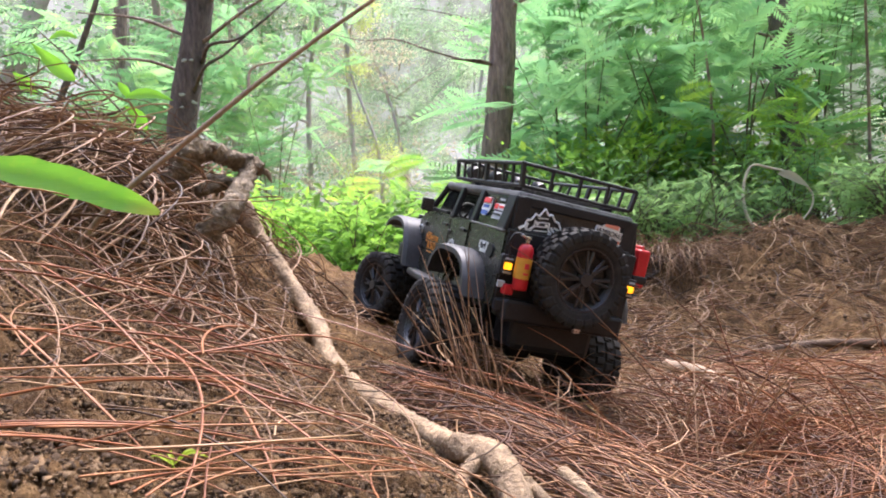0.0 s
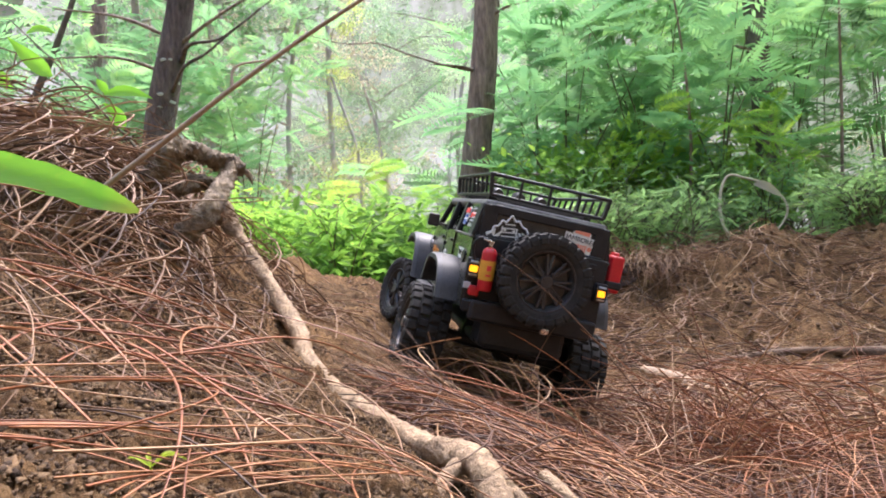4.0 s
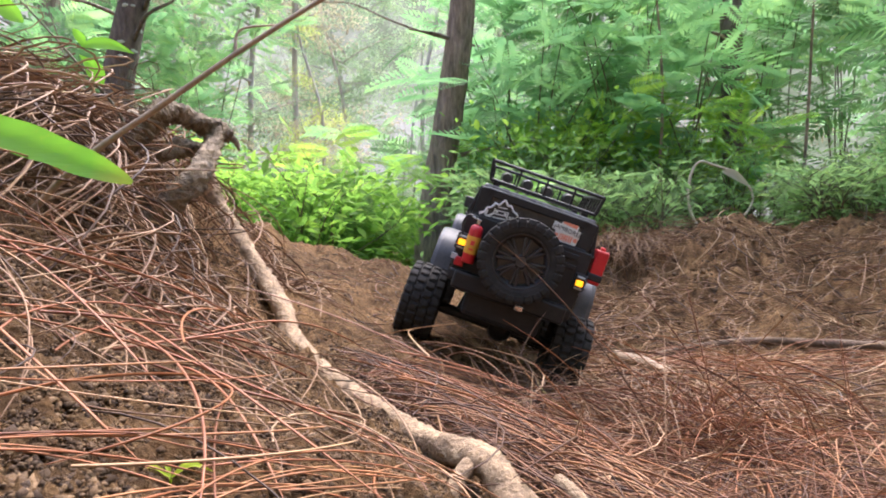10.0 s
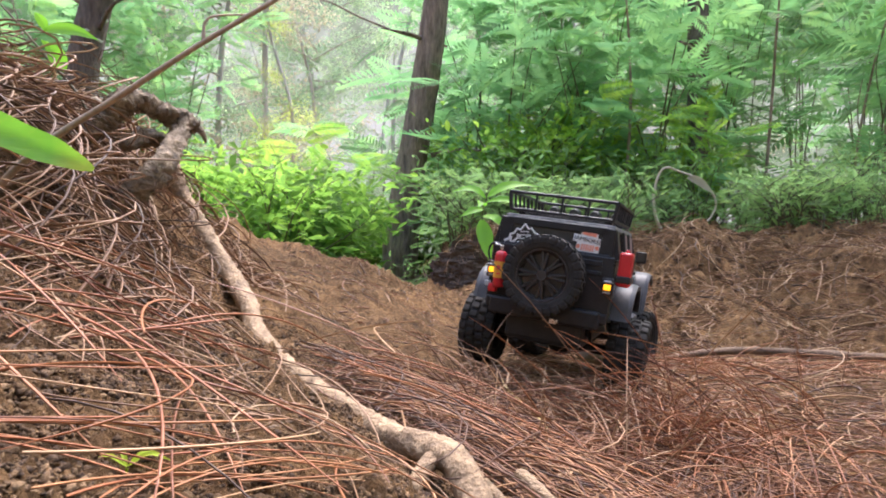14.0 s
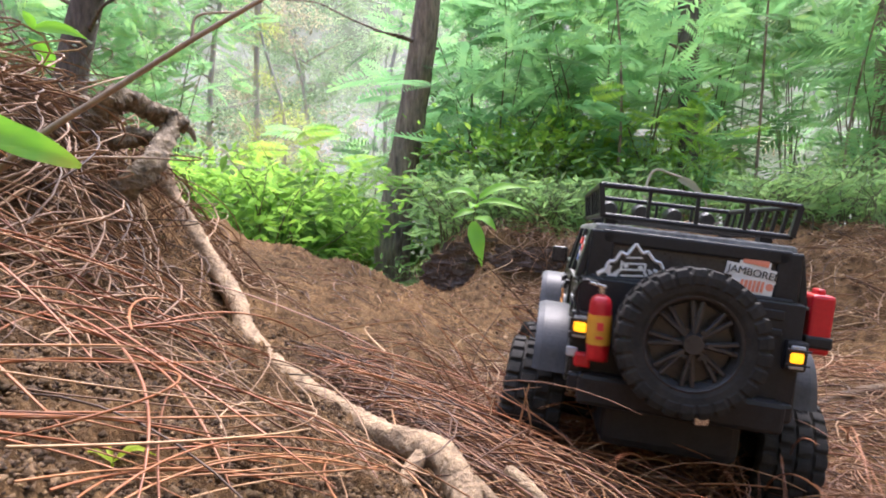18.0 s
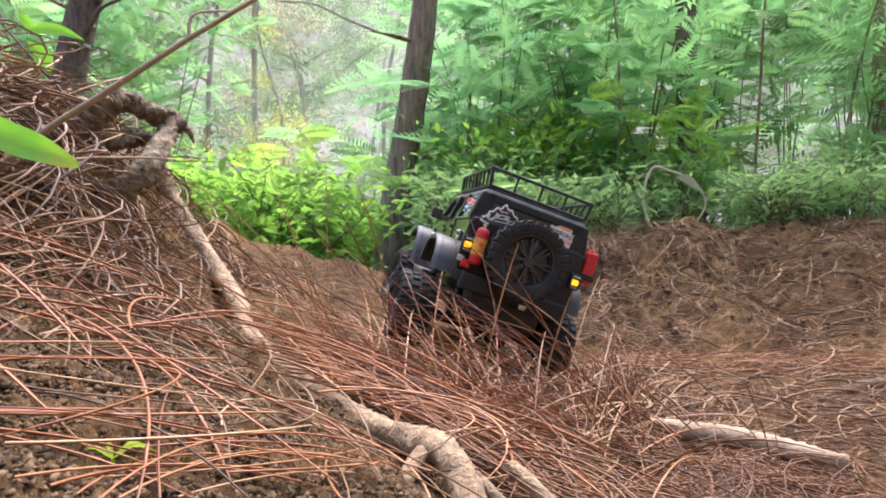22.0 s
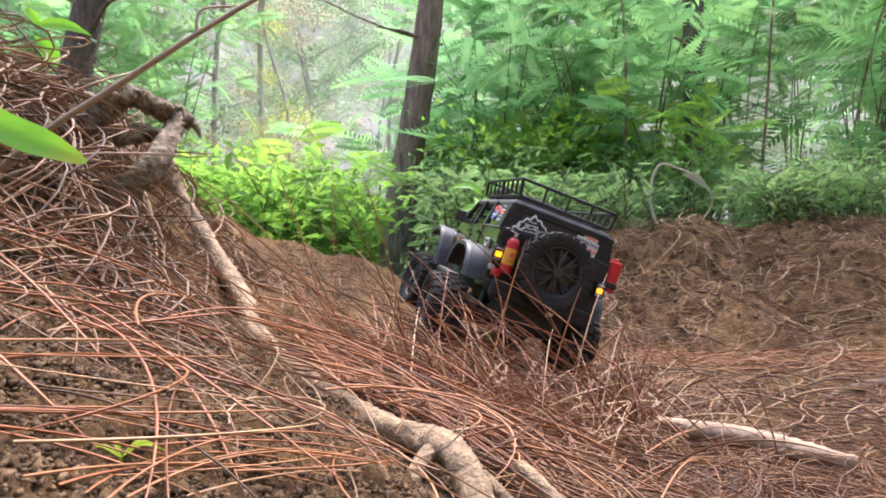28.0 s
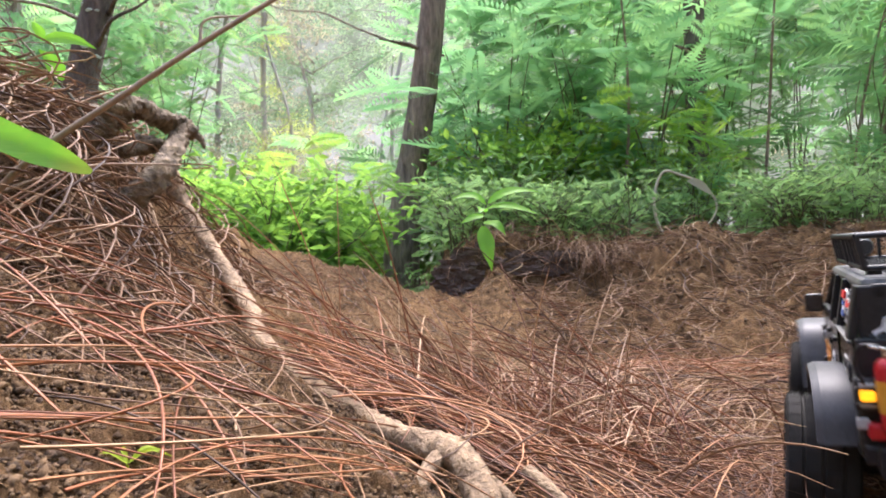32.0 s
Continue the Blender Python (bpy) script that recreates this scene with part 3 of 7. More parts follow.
def tyre_mesh(r, w, blocks):
    """A tyre in one skin: staggered tread blocks rise from the carcass, with lugs down the shoulders."""
    bm = bmesh.new()
    h = w / 2
    # (across, carcass radius, row of blocks, rise); rows: 1 shoulder, 2 inner, 0 groove
    prof = [(-0.80, 0.60, 0, 0), (-0.96, 0.70, 0, 0), (-1.0, 0.78, 3, 0.0), (-1.0, 0.80, 3, 0.05), (-1.0, 0.90, 3, 0.05), (-0.96, 0.925, 1, 0.06), (-0.60, 0.94, 1, 0.06), (-0.56, 0.94, 0, 0),
            (-0.50, 0.94, 0, 0), (-0.47, 0.94, 2, 0.06), (-0.07, 0.945, 2, 0.06), (-0.04, 0.945, 0, 0)]
    prof = prof + [(-x, q, {1: 11, 2: 12, 3: 13}.get(k, 0), e) for x, q, k, e in prof[::-1]]
    per = 8
    n = blocks * per
    rings = []
    for x, q, row, e in prof:
        ring = []
        for k in range(n):
            a = 2 * math.pi * k / n
            u = (k / per + (0.5 if row in (2, 11, 13) else 0.0) + 0.16 * x * (1 if row in (2, 12) else 0)) % 1
            on = e if row and u < 0.66 else 0.0
            side = 1.0 + (on * 0.9 if row in (3, 13) else 0.0)
            rr = r * (q + (on if row not in (3, 13) else 0.0))
            ring.append(bm.verts.new((x * h * side, rr * math.cos(a), rr * math.sin(a))))
        rings.append(ring)
    for p, q in zip(rings, rings[1:] + rings[:1]):
        for k in range(n):
            j = (k + 1) % n
            bm.faces.new((p[k], p[j], q[j], q[k]))
    return bm


def rim_mesh(r, w, face):
    """A dished wheel with paired spokes; face is the side it shows, -1 or 1."""
    bm = bmesh.new()
    h = w / 2
    lathe(bm, [(r * 0.64, -h * 0.82), (r * 0.60, -h * 0.80), (r * 0.54, -h * 0.5), (r * 0.54, h * 0.5), (r * 0.60, h * 0.80), (r * 0.64, h * 0.82)], 36, False)
    rod(bm, (face * h * 0.18, 0, 0), (face * h * 0.24, 0, 0), r * 0.535, 32)
    x = face * h * 0.62
    for k in range(8):
        a = math.pi * 2 * k / 8
        for o in (-0.12, 0.12):
            rod(bm, (x + face * h * 0.12, r * 0.12 * math.cos(a), r * 0.12 * math.sin(a)), (x + face * h * 0.05, r * 0.57 * math.cos(a + o), r * 0.57 * math.sin(a + o)), r * 0.035, 6)
    g = rod(bm, (x - face * h * 0.1, 0, 0), (x + face * h * 0.32, 0, 0), r * 0.17, 14, r * 0.13)
    for k in range(6):
        a = math.pi * 2 * k / 6
        rod(bm, (x + face * h * 0.1, r * 0.2 * math.cos(a), r * 0.2 * math.sin(a)), (x + face * h * 0.26, r * 0.2 * math.cos(a), r * 0.2 * math.sin(a)), r * 0.03, 6)
    # the rolled lip
    for k in range(28):
        a = math.pi * 2 * k / 28
        b = math.pi * 2 * (k + 1) / 28
        rod(bm, (face * h * 0.84, r * 0.63 * math.cos(a), r * 0.63 * math.sin(a)), (face * h * 0.84, r * 0.63 * math.cos(b), r * 0.63 * math.sin(b)), r * 0.022, 5)
    return bm


def plate(bm, x, y, z, sy, sz, side, tilt=0.0, thick=0.0012):
    """A flat piece on the truck's flank."""
    return box(bm, (x + side * thick / 2, y, z), (thick, sy, sz), (0, tilt, 0))


def words(name, text, size, m, material, parent, label=""):
    cu = bpy.data.curves.new(name, "FONT")
    cu.body, cu.size, cu.extrude, cu.align_x, cu.align_y = text, size, 0.0003, "CENTER", "CENTER"
    tmp = bpy.data.objects.new(name, cu)
    scene.collection.objects.link(tmp)
    me = bpy.data.meshes.new_from_object(tmp)
    bpy.data.objects.remove(tmp)
    me.transform(m)
    ob = solid(name, me, material, parent, label)
    return ob


def model_truck():
    t = new("model_truck")
    tagged(t, "black and dark-olive radio-controlled off-road truck with roof rack, dusty tyres", "toy truck")
    B, Z0 = 0.090, 0.112                      # half width at the belt, sill height
    # tub with rear arches cut out
    arch = lambda yc, r, n=9: [(yc - r * math.cos(math.pi * k / n), HUB_Z + 0.02 + r * 0.98 * math.sin(math.pi * k / n)) for k in range(n + 1)]
    bm = bmesh.new()
    prof = [(-0.205, Z0 + 0.005)] + [(y, max(z, Z0)) for y, z in arch(HUBS["rl"][1], 0.066)] + [(0.115, Z0), (0.115, 0.185), (0.085, 0.203), (-0.200, 0.205)]
    for side in (-1, 1):
        prism(bm, prof, side * B, side * (B - 0.012))
    box(bm, (0, -0.199, 0.160), (2 * B - 0.004, 0.010, 0.094), bevel=0.002)
    box(bm, (0, -0.045, 0.122), (2 * B - 0.01, 0.31, 0.012))
    box(bm, (0, 0.108, 0.155), (2 * B - 0.008, 0.012, 0.085))
    body = part("body", bm, M_PAINT, t, "dark olive painted body tub")
    bm = bmesh.new()
    box(bm, (0, -0.2055, 0.160), (2 * B - 0.003, 0.003, 0.092), bevel=0.001)
    part("tailgate", bm, M_BLACK, t, "satin black tailgate")
    for side in (-1, 1):
        s = side * (B + 0.0005)
        for y0, y1, nm in ((0.078, -0.022, "front_door"), (-0.026, -0.092, "rear_door")):
            bm = bmesh.new()
            if nm == "front_door":
                box(bm, (s, (y0 + y1) / 2, 0.158), (0.003, abs(y0 - y1), 0.086), bevel=0.0012)
            else:
                prism(bm, [(-0.026, 0.115), (-0.026, 0.201), (-0.092, 0.201), (-0.092, 0.152), (-0.072, 0.150), (-0.052, 0.140), (-0.038, 0.115)], s - 0.0015, s + 0.0015)
            d = part(nm, bm, M_PAINT, t, "olive-black side door")
            bm = bmesh.new()
            box(bm, (s + side * 0.003, y1 + 0.014, 0.190), (0.004, 0.017, 0.0045), bevel=0.001)
            part("handle", bm, M_BLACK, d, "small black door handle")
            for z in (0.146, 0.182):
                bm = bmesh.new()
                box(bm, (s + side * 0.0025, y0 - 0.003, z), (0.004, 0.009, 0.006), bevel=0.001)
                part("hinge", bm, M_BLACK, d)
        bm = bmesh.new()
        rod(bm, (side * (B - 0.001), -0.172, 0.176), (side * (B + 0.0022), -0.172, 0.176), 0.0085, 18)
        part("fuel_cap", bm, M_BLACK, t)
        bm = bmesh.new()
        box(bm, (side * (B + 0.0015), -0.148, 0.2035), (0.004, 0.102, 0.0028), bevel=0.0008)
        part("belt_moulding", bm, M_DUSTY, t)
    # bonnet, cowl, grille
    bm = bmesh.new()
    lo = [(-0.078, 0.090), (0.078, 0.090), (0.062, 0.213), (-0.062, 0.213)]
    top = [0.2035, 0.2035, 0.188, 0.188]
    a = [bm.verts.new((x, y, 0.130)) for x, y in lo]
    b = [bm.verts.new((x * 0.99, y, z)) for (x, y), z in zip(lo, top)]
    bm.faces.new(a[::-1]), bm.faces.new(b)
    for k in range(4):
        bm.faces.new((a[k], a[(k + 1) % 4], b[(k + 1) % 4], b[k]))
    bmesh.ops.bevel(bm, geom=[e for e in bm.edges if e.verts[0].co.z > 0.15 and e.verts[1].co.z > 0.15], offset=0.006, segments=3, affect="EDGES")
    part("bonnet", bm, M_WORN, t, "dark olive bonnet with a scuffed edge")
    bm = bmesh.new()
    box(bm, (0, 0.150, 0.2015), (0.045, 0.075, 0.006), (-7.2, 0, 0), 0.002)
    part("bonnet_scoop", bm, M_BLACK, t)
    bm = bmesh.new()
    box(bm, (0, 0.216, 0.160), (0.125, 0.008, 0.060), bevel=0.003)
    gr = part("grille", bm, M_BLACK, t)
    for k in range(7):
        bm = bmesh.new()
        box(bm, (-0.027 + 0.009 * k, 0.2205, 0.165), (0.005, 0.003, 0.036), bevel=0.001)
        part("slat", bm, M_PLASTIC, gr)
    for side in (-1, 1):
        bm = bmesh.new()
        rod(bm, (side * 0.045, 0.214, 0.166), (side * 0.045, 0.223, 0.166), 0.0125, 20)
        part("headlight", bm, M_CLEAR, t, "round clear headlight")
    # hard top: roof, pillars, quarter panels, rear wall
    bm = bmesh.new()
    box(bm, (0, -0.069, 0.2465), (0.163, 0.250, 0.011), bevel=0.0045)
    part("roof", bm, M_DUSTY, t, "satin black hard top roof grey with dust")
    for k in range(3):
        bm = bmesh.new()
        box(bm, (-0.05 + 0.05 * k, -0.05, 0.2525), (0.012, 0.17, 0.002), bevel=0.0008)
        part("roof_rib", bm, M_BLACK, t)
    lean = math.degrees(math.atan2(0.008, 0.042))
    for side in (-1, 1):
        xm = side * 0.0855
        for nm, y, wy in (("door_pillar", -0.024, 0.010), ("rear_pillar", -0.097, 0.012), ("corner_pillar", -0.187, 0.022)):
            bm = bmesh.new()
            box(bm, (xm, y, 0.2235), (0.007, wy, 0.046), (0, -side * lean, 0), 0.0015)
            part(nm, bm, M_BLACK, t)
        bm = bmesh.new()
        rod(bm, (side * 0.0875, 0.088, 0.199), (side * 0.0775, 0.050, 0.246), 0.0045, 8)
        part("windscreen_pillar", bm, M_BLACK, t)
        bm = bmesh.new()
        box(bm, (xm - side * 0.001, -0.140, 0.2235), (0.002, 0.074, 0.042), (0, -side * lean, 0))
        g = part("quarter_window", bm, M_GLASS, t, "tinted rear quarter glass")
        g.visible_shadow = False
        if side > 0:
            for y, wy in ((0.018, 0.070), (-0.060, 0.062)):
                bm = bmesh.new()
                box(bm, (xm - 0.001, y, 0.2235), (0.0016, wy, 0.040), (0, -side * lean, 0))
                part("door_window", bm, M_FROST, t, "clouded pinkish door window")
        bm = bmesh.new()
        box(bm, (side * 0.089, 0.040, 0.2065), (0.006, 0.08, 0.005), bevel=0.001)
        part("window_sill", bm, M_BLACK, t)
        # mirrors
        bm = bmesh.new()
        box(bm, (side * 0.1015, 0.064, 0.2115), (0.018, 0.011, 0.020), (0, 0, side * 8), 0.003)
        mi = part("mirror", bm, M_BLACK, t, "black wing mirror")
        bm = bmesh.new()
        rod(bm, (side * 0.088, 0.068, 0.205), (side * 0.096, 0.066, 0.208), 0.0028, 8)
        part("mirror_arm", bm, M_BLACK, mi)
        bm = bmesh.new()
        box(bm, (side * 0.1015, 0.0578, 0.2115), (0.014, 0.001, 0.016), (0, 0, side * 8))
        part("mirror_glass", bm, M_RIM, mi)
    bm = bmesh.new()
    box(bm, (0, 0.069, 0.2225), (0.148, 0.002, 0.056), (39, 0, 0))
    w = part("windscreen", bm, M_GLASS, t, "clear windscreen")
    w.visible_shadow = False
    bm = bmesh.new()
    box(bm, (0, 0.050, 0.2435), (0.155, 0.010, 0.008), (39, 0, 0), 0.002)
    box(bm, (0, 0.089, 0.2000), (0.168, 0.010, 0.007), (39, 0, 0), 0.002)
    part("windscreen_frame", bm, M_BLACK, t)
    bm = bmesh.new()
    for x in (-0.074, 0.074):
        box(bm, (x, -0.1965, 0.2235), (0.020, 0.009, 0.046), bevel=0.002)
    box(bm, (0, -0.1965, 0.2415), (0.15, 0.009, 0.012), bevel=0.002)
    box(bm, (0, -0.1985, 0.2055), (0.16, 0.009, 0.008), bevel=0.002)
    part("rear_frame", bm, M_BLACK, t, "black rear hatch surround")
    bm = bmesh.new()
    box(bm, (0, -0.1965, 0.2225), (0.132, 0.0025, 0.030))
    part("rear_window", bm, M_RIM, t, "dark tinted rear window")
    # seats and wheel, seen through the windows
    for side in (-1, 1):
        for y in (0.015, -0.075):
            bm = bmesh.new()
            box(bm, (side * 0.038, y, 0.160), (0.045, 0.045, 0.030), bevel=0.006)
            box(bm, (side * 0.038, y - 0.024, 0.195), (0.043, 0.014, 0.050), (-8, 0, 0), 0.005)
            box(bm, (side * 0.038, y - 0.028, 0.225), (0.024, 0.010, 0.014), (-8, 0, 0), 0.004)
            part("seat", bm, M_SEAT, t, "dark seat")
    bm = bmesh.new()
    for k in range(20):
        a0, a1 = 2 * math.pi * k / 20, 2 * math.pi * (k + 1) / 20
        rod(bm, (-0.038 + 0.015 * math.cos(a0), 0.052 + 0.006 * math.sin(a0), 0.212 + 0.014 * math.sin(a0)), (-0.038 + 0.015 * math.cos(a1), 0.052 + 0.006 * math.sin(a1), 0.212 + 0.014 * math.sin(a1)), 0.0018, 6)
    rod(bm, (-0.038, 0.052, 0.212), (-0.038, 0.075, 0.200), 0.002, 6)
    part("steering_wheel", bm, M_BLACK, t)
    bm = bmesh.new()
    box(bm, (0, 0.078, 0.195), (0.165, 0.03, 0.022), bevel=0.005)
    part("dashboard", bm, M_SEAT, t)
    # wheel arch flares: a curved lip over each wheel
    for key, (hx, hy) in HUBS.items():
        side = -1 if hx < 0 else 1
        front = key[0] == "f"
        bm = bmesh.new()
        if front:
            path = [(0.072, 0.112), (0.086, 0.150), (0.106, 0.176), (0.140, 0.184), (0.178, 0.181), (0.203, 0.172), (0.214, 0.163)]
        else:
            path = [(-0.182, 0.118), (-0.174, 0.142), (-0.158, 0.160), (-0.132, 0.169), (-0.100, 0.170), (-0.068, 0.166), (-0.046, 0.150), (-0.034, 0.124)]
        path = spline([(0, *p) for p in path], 46)[:, 1:]
        inner, outer = (0.066 if front else 0.088), 0.1185
        rings = []
        mid = np.mean(path, axis=0)
        for y, z in path:
            dn = np.array([mid[0] - y, mid[1] - 0.03 - z])
            dn = dn / np.linalg.norm(dn) * 0.0035
            lip = dn * 2.6
            rings.append([bm.verts.new(v) for v in ((side * inner, y, z), (side * (outer - 0.006), y, z), (side * outer, y + dn[0] * 0.8, z + dn[1] * 0.8), (side * outer, y + lip[0], z + lip[1]), (side * (outer - 0.004), y + lip[0], z + lip[1]), (side * (outer - 0.004), y + dn[0], z + dn[1]), (side * inner, y + dn[0], z + dn[1]))])
        for p, q in zip(rings, rings[1:]):
            for k in range(7):
                bm.faces.new((p[k], p[(k + 1) % 7], q[(k + 1) % 7], q[k]))
        bm.faces.new(rings[0]), bm.faces.new(rings[-1][::-1])
        f = part("fender", bm, M_PLASTIC, t, "grey textured plastic fender flare", smooth=False)
        if front:
            bm = bmesh.new()
            box(bm, (side * 0.092, 0.212, 0.165), (0.030, 0.006, 0.010), (0, 0, 0), 0.002)
            part("marker_light", bm, M_CLEAR, f, "small clear marker light")
    # sliders, bumpers, chassis
    for side in (-1, 1):
        bm = bmesh.new()
        box(bm, (side * 0.098, 0.020, 0.106), (0.020, 0.115, 0.010), (0, 0, 0), 0.003)
        part("side_step", bm, M_PLASTIC, t, "grey side step")
        bm = bmesh.new()
        box(bm, (side * 0.026, 0.03, 0.098), (0.008, 0.40, 0.020), bevel=0.001)
        part("chassis_rail", bm, M_BLACK, t)
    bm = bmesh.new()
    box(bm, (0, 0.03, 0.092), (0.06, 0.09, 0.035), bevel=0.006)
    part("gearbox", bm, M_BLACK, t)
    # black panel added to darken the gap, standing in for underbody shade
    bm = bmesh.new()
    box(bm, (0, -0.045, 0.074), (0.112, 0.27, 0.012), bevel=0.004)
    part("underbody_shade_panel", bm, M_BLACK, t, "black underbody panel added in place of shade under the truck")
    bm = bmesh.new()
    box(bm, (0, -0.213, 0.116), (0.160, 0.018, 0.026), bevel=0.004)
    for side in (-1, 1):
        box(bm, (side * 0.075, -0.208, 0.119), (0.026, 0.014, 0.016), (0, 0, side * 22), 0.003)
    rb = part("rear_bumper", bm, M_BLACK, t, "black angular steel rear bumper")
    bm = bmesh.new()
    box(bm, (0.018, -0.2225, 0.106), (0.012, 0.004, 0.007), (0, 0, 20), 0.001)
    part("tow_shackle", bm, M_CHROME, rb, "pale worn tow shackle")
    # tank oversized so its black also fills the shaded gap
    bm = bmesh.new()
    box(bm, (0, -0.178, 0.090), (0.112, 0.055, 0.044), bevel=0.008)
    part("fuel_tank", bm, M_BLACK, t)
    bm = bmesh.new()
    box(bm, (0, 0.242, 0.122), (0.150, 0.022, 0.024), bevel=0.004)
    rod(bm, (-0.04, 0.25, 0.140), (0.04, 0.25, 0.140), 0.0035, 8)
    for s in (-1, 1):
        rod(bm, (s * 0.04, 0.25, 0.140), (s * 0.048, 0.245, 0.13), 0.0035, 8)
        box(bm, (s * 0.025, 0.225, 0.118), (0.01, 0.03, 0.016))
    part("front_bumper", bm, M_BLACK, t, "black front bumper with a hoop")
    # tail lights in their cages
    for side in (-1, 1):
        bm = bmesh.new()
        x, y, z = side * 0.084, -0.2085, 0.166
        box(bm, (x, y, z), (0.017, 0.012, 0.024), bevel=0.0025)
        hz = part("tail_light", bm, M_BLACK, t, "caged tail light")
        bm = bmesh.new()
        box(bm, (x, y - 0.0055, z - 0.001), (0.0105, 0.004, 0.0085), bevel=0.0018)
        part("lens", bm, M_AMBER, hz, "glowing amber indicator lens")
        bm = bmesh.new()
        box(bm, (x, y - 0.0055, z + 0.0070), (0.011, 0.004, 0.0035), bevel=0.001)
        box(bm, (x, y - 0.0055, z - 0.0085), (0.011, 0.004, 0.003), bevel=0.001)
        part("clear_lens", bm, M_CLEAR, hz)
        for dz in (-0.006, 0.0055):
            bm = bmesh.new()
            rod(bm, (x - 0.009, y - 0.009, z + dz), (x + 0.009, y - 0.009, z + dz), 0.0009, 6)
            part("guard_bar", bm, M_BLACK, hz)
    # spare wheel and its carrier
    bm = bmesh.new()
    box(bm, (0, -0.212, 0.168), (0.045, 0.020, 0.040), bevel=0.004)
    box(bm, (0.035, -0.206, 0.196), (0.075, 0.006, 0.008), bevel=0.001)
    box(bm, (0.035, -0.206, 0.182), (0.075, 0.006, 0.006), bevel=0.001)
    part("spare_carrier", bm, M_BLACK, t)
    spin = Matrix.Translation((-0.002, -0.233, 0.169)) @ Matrix.Rotation(math.radians(90), 4, "Z")
    bm = rim_mesh(TYRE_R, 0.038, -1)
    bm.transform(spin)
    sp = part("spare_wheel", bm, M_RIM, t, "spare wheel with black spoked rim")
    bm = tyre_mesh(TYRE_R, 0.038, 26)
    bm.transform(spin)
    part("tyre", bm, M_RUBBER, sp, "knobbly black tyre")
    # fire extinguisher on the left of the tailgate, tilted a little
    ext = pose(-0.0695, -0.2225, 0.168, 0, -3, 0) @ Matrix.Scale(0.88, 4)
    bm = bmesh.new()
    prof = [(0.002, -0.0305), (0.0096, -0.030), (0.0102, -0.027), (0.0102, 0.021), (0.0088, 0.0265), (0.0055, 0.0295), (0.002, 0.030)]
    lathe(bm, prof, 24)
    bm.transform(ext @ Matrix.Rotation(math.radians(-90), 4, "Y"))
    ex = part("fire_extinguisher", bm, M_RED, t, "red fire extinguisher with yellow label", True)
    bm = bmesh.new()
    lathe(bm, [(0.0103, -0.015), (0.0107, -0.015), (0.0107, 0.012), (0.0103, 0.012)], 24)
    bm.transform(ext @ Matrix.Rotation(math.radians(-90), 4, "Y"))
    part("label", bm, M_YELLOW, ex, "yellow label")
    bm = bmesh.new()
    box(bm, (0, -0.0105, 0.002), (0.006, 0.0015, 0.007))
    box(bm, (0, -0.0105, -0.008), (0.007, 0.0015, 0.0025))
    bm.transform(ext)
    part("label_print", bm, M_REDDEC, ex)
    bm = bmesh.new()
    box(bm, (0, 0, 0.034), (0.005, 0.005, 0.008), bevel=0.001)
    box(bm, (-0.004, -0.002, 0.039), (0.016, 0.004, 0.003), (0, 12, 0), 0.001)
    bm.transform(ext)
    part("valve", bm, M_CHROME, ex, "metal valve and lever")
    v, f = limb([(-0.0745, -0.2225, 0.204), (-0.087, -0.221, 0.203), (-0.091, -0.219, 0.190), (-0.086, -0.220, 0.175)], (0.0015, 0.0015, 0.0015, 0.0015), 6, 0, 1, 20)
    solid("hose", mesh_np("hose", v, f), M_BLACK, ex, "thin black hose", True)
    bm = bmesh.new()
    box(bm, (-0.079, -0.215, 0.139), (0.013, 0.010, 0.012), bevel=0.002)
    part("bracket", bm, M_RED, ex, "red bracket")
    bm = bmesh.new()
    box(bm, (-0.088, -0.2135, 0.144), (0.009, 0.004, 0.008), bevel=0.001)
    part("reflector", bm, M_GREYDEC, t, "small pale reflector")
    # jerry can in its holder on the right rear corner
    bm = bmesh.new()
    box(bm, (0.1025, -0.188, 0.192), (0.018, 0.030, 0.048), (0, 0, 0), 0.003)
    jc = part("jerry_can", bm, M_RED, t, "red plastic jerry can")
    bm = bmesh.new()
    box(bm, (0.1020, -0.188, 0.178), (0.021, 0.034, 0.010), bevel=0.002)
    part("holder", bm, M_BLACK, jc, "black strap holder")
    bm = bmesh.new()
    box(bm, (0.1025, -0.188, 0.2175), (0.006, 0.016, 0.006), bevel=0.002)
    part("carry_handle", bm, M_RED, jc)
    # roof rack
    zt, zb = 0.2845, 0.2590
    xr, yr0, yr1 = 0.080, -0.186, 0.030
    rk = new("roof_rack")
    rk.parent = t
    tagged(rk, "black steel roof basket rack")
    for z, r, k in ((zt, 0.0024, 1.0), (zb, 0.0022, 0.95)):
        c = [(-xr * k, yr0, z), (xr * k, yr0, z), (xr * k, yr1, z), (-xr * k, yr1, z)]
        for p, q in zip(c, c[1:] + c[:1]):
            bm = bmesh.new()
            rod(bm, p, q, r, 8)
            part("rail", bm, M_BLACK, rk)
    posts = [(s * xr, yr0 + (yr1 - yr0) * k / 8) for s in (-1, 1) for k in range(9)] + [(-xr + 2 * xr * k / 4, y) for y in (yr0, yr1) for k in range(1, 4)]
    for x, y in posts:
        bm = bmesh.new()
        edge = abs(x) == xr and (y in (yr0, yr1) or abs(y - (yr0 + (yr1 - yr0) / 2)) < 0.01)
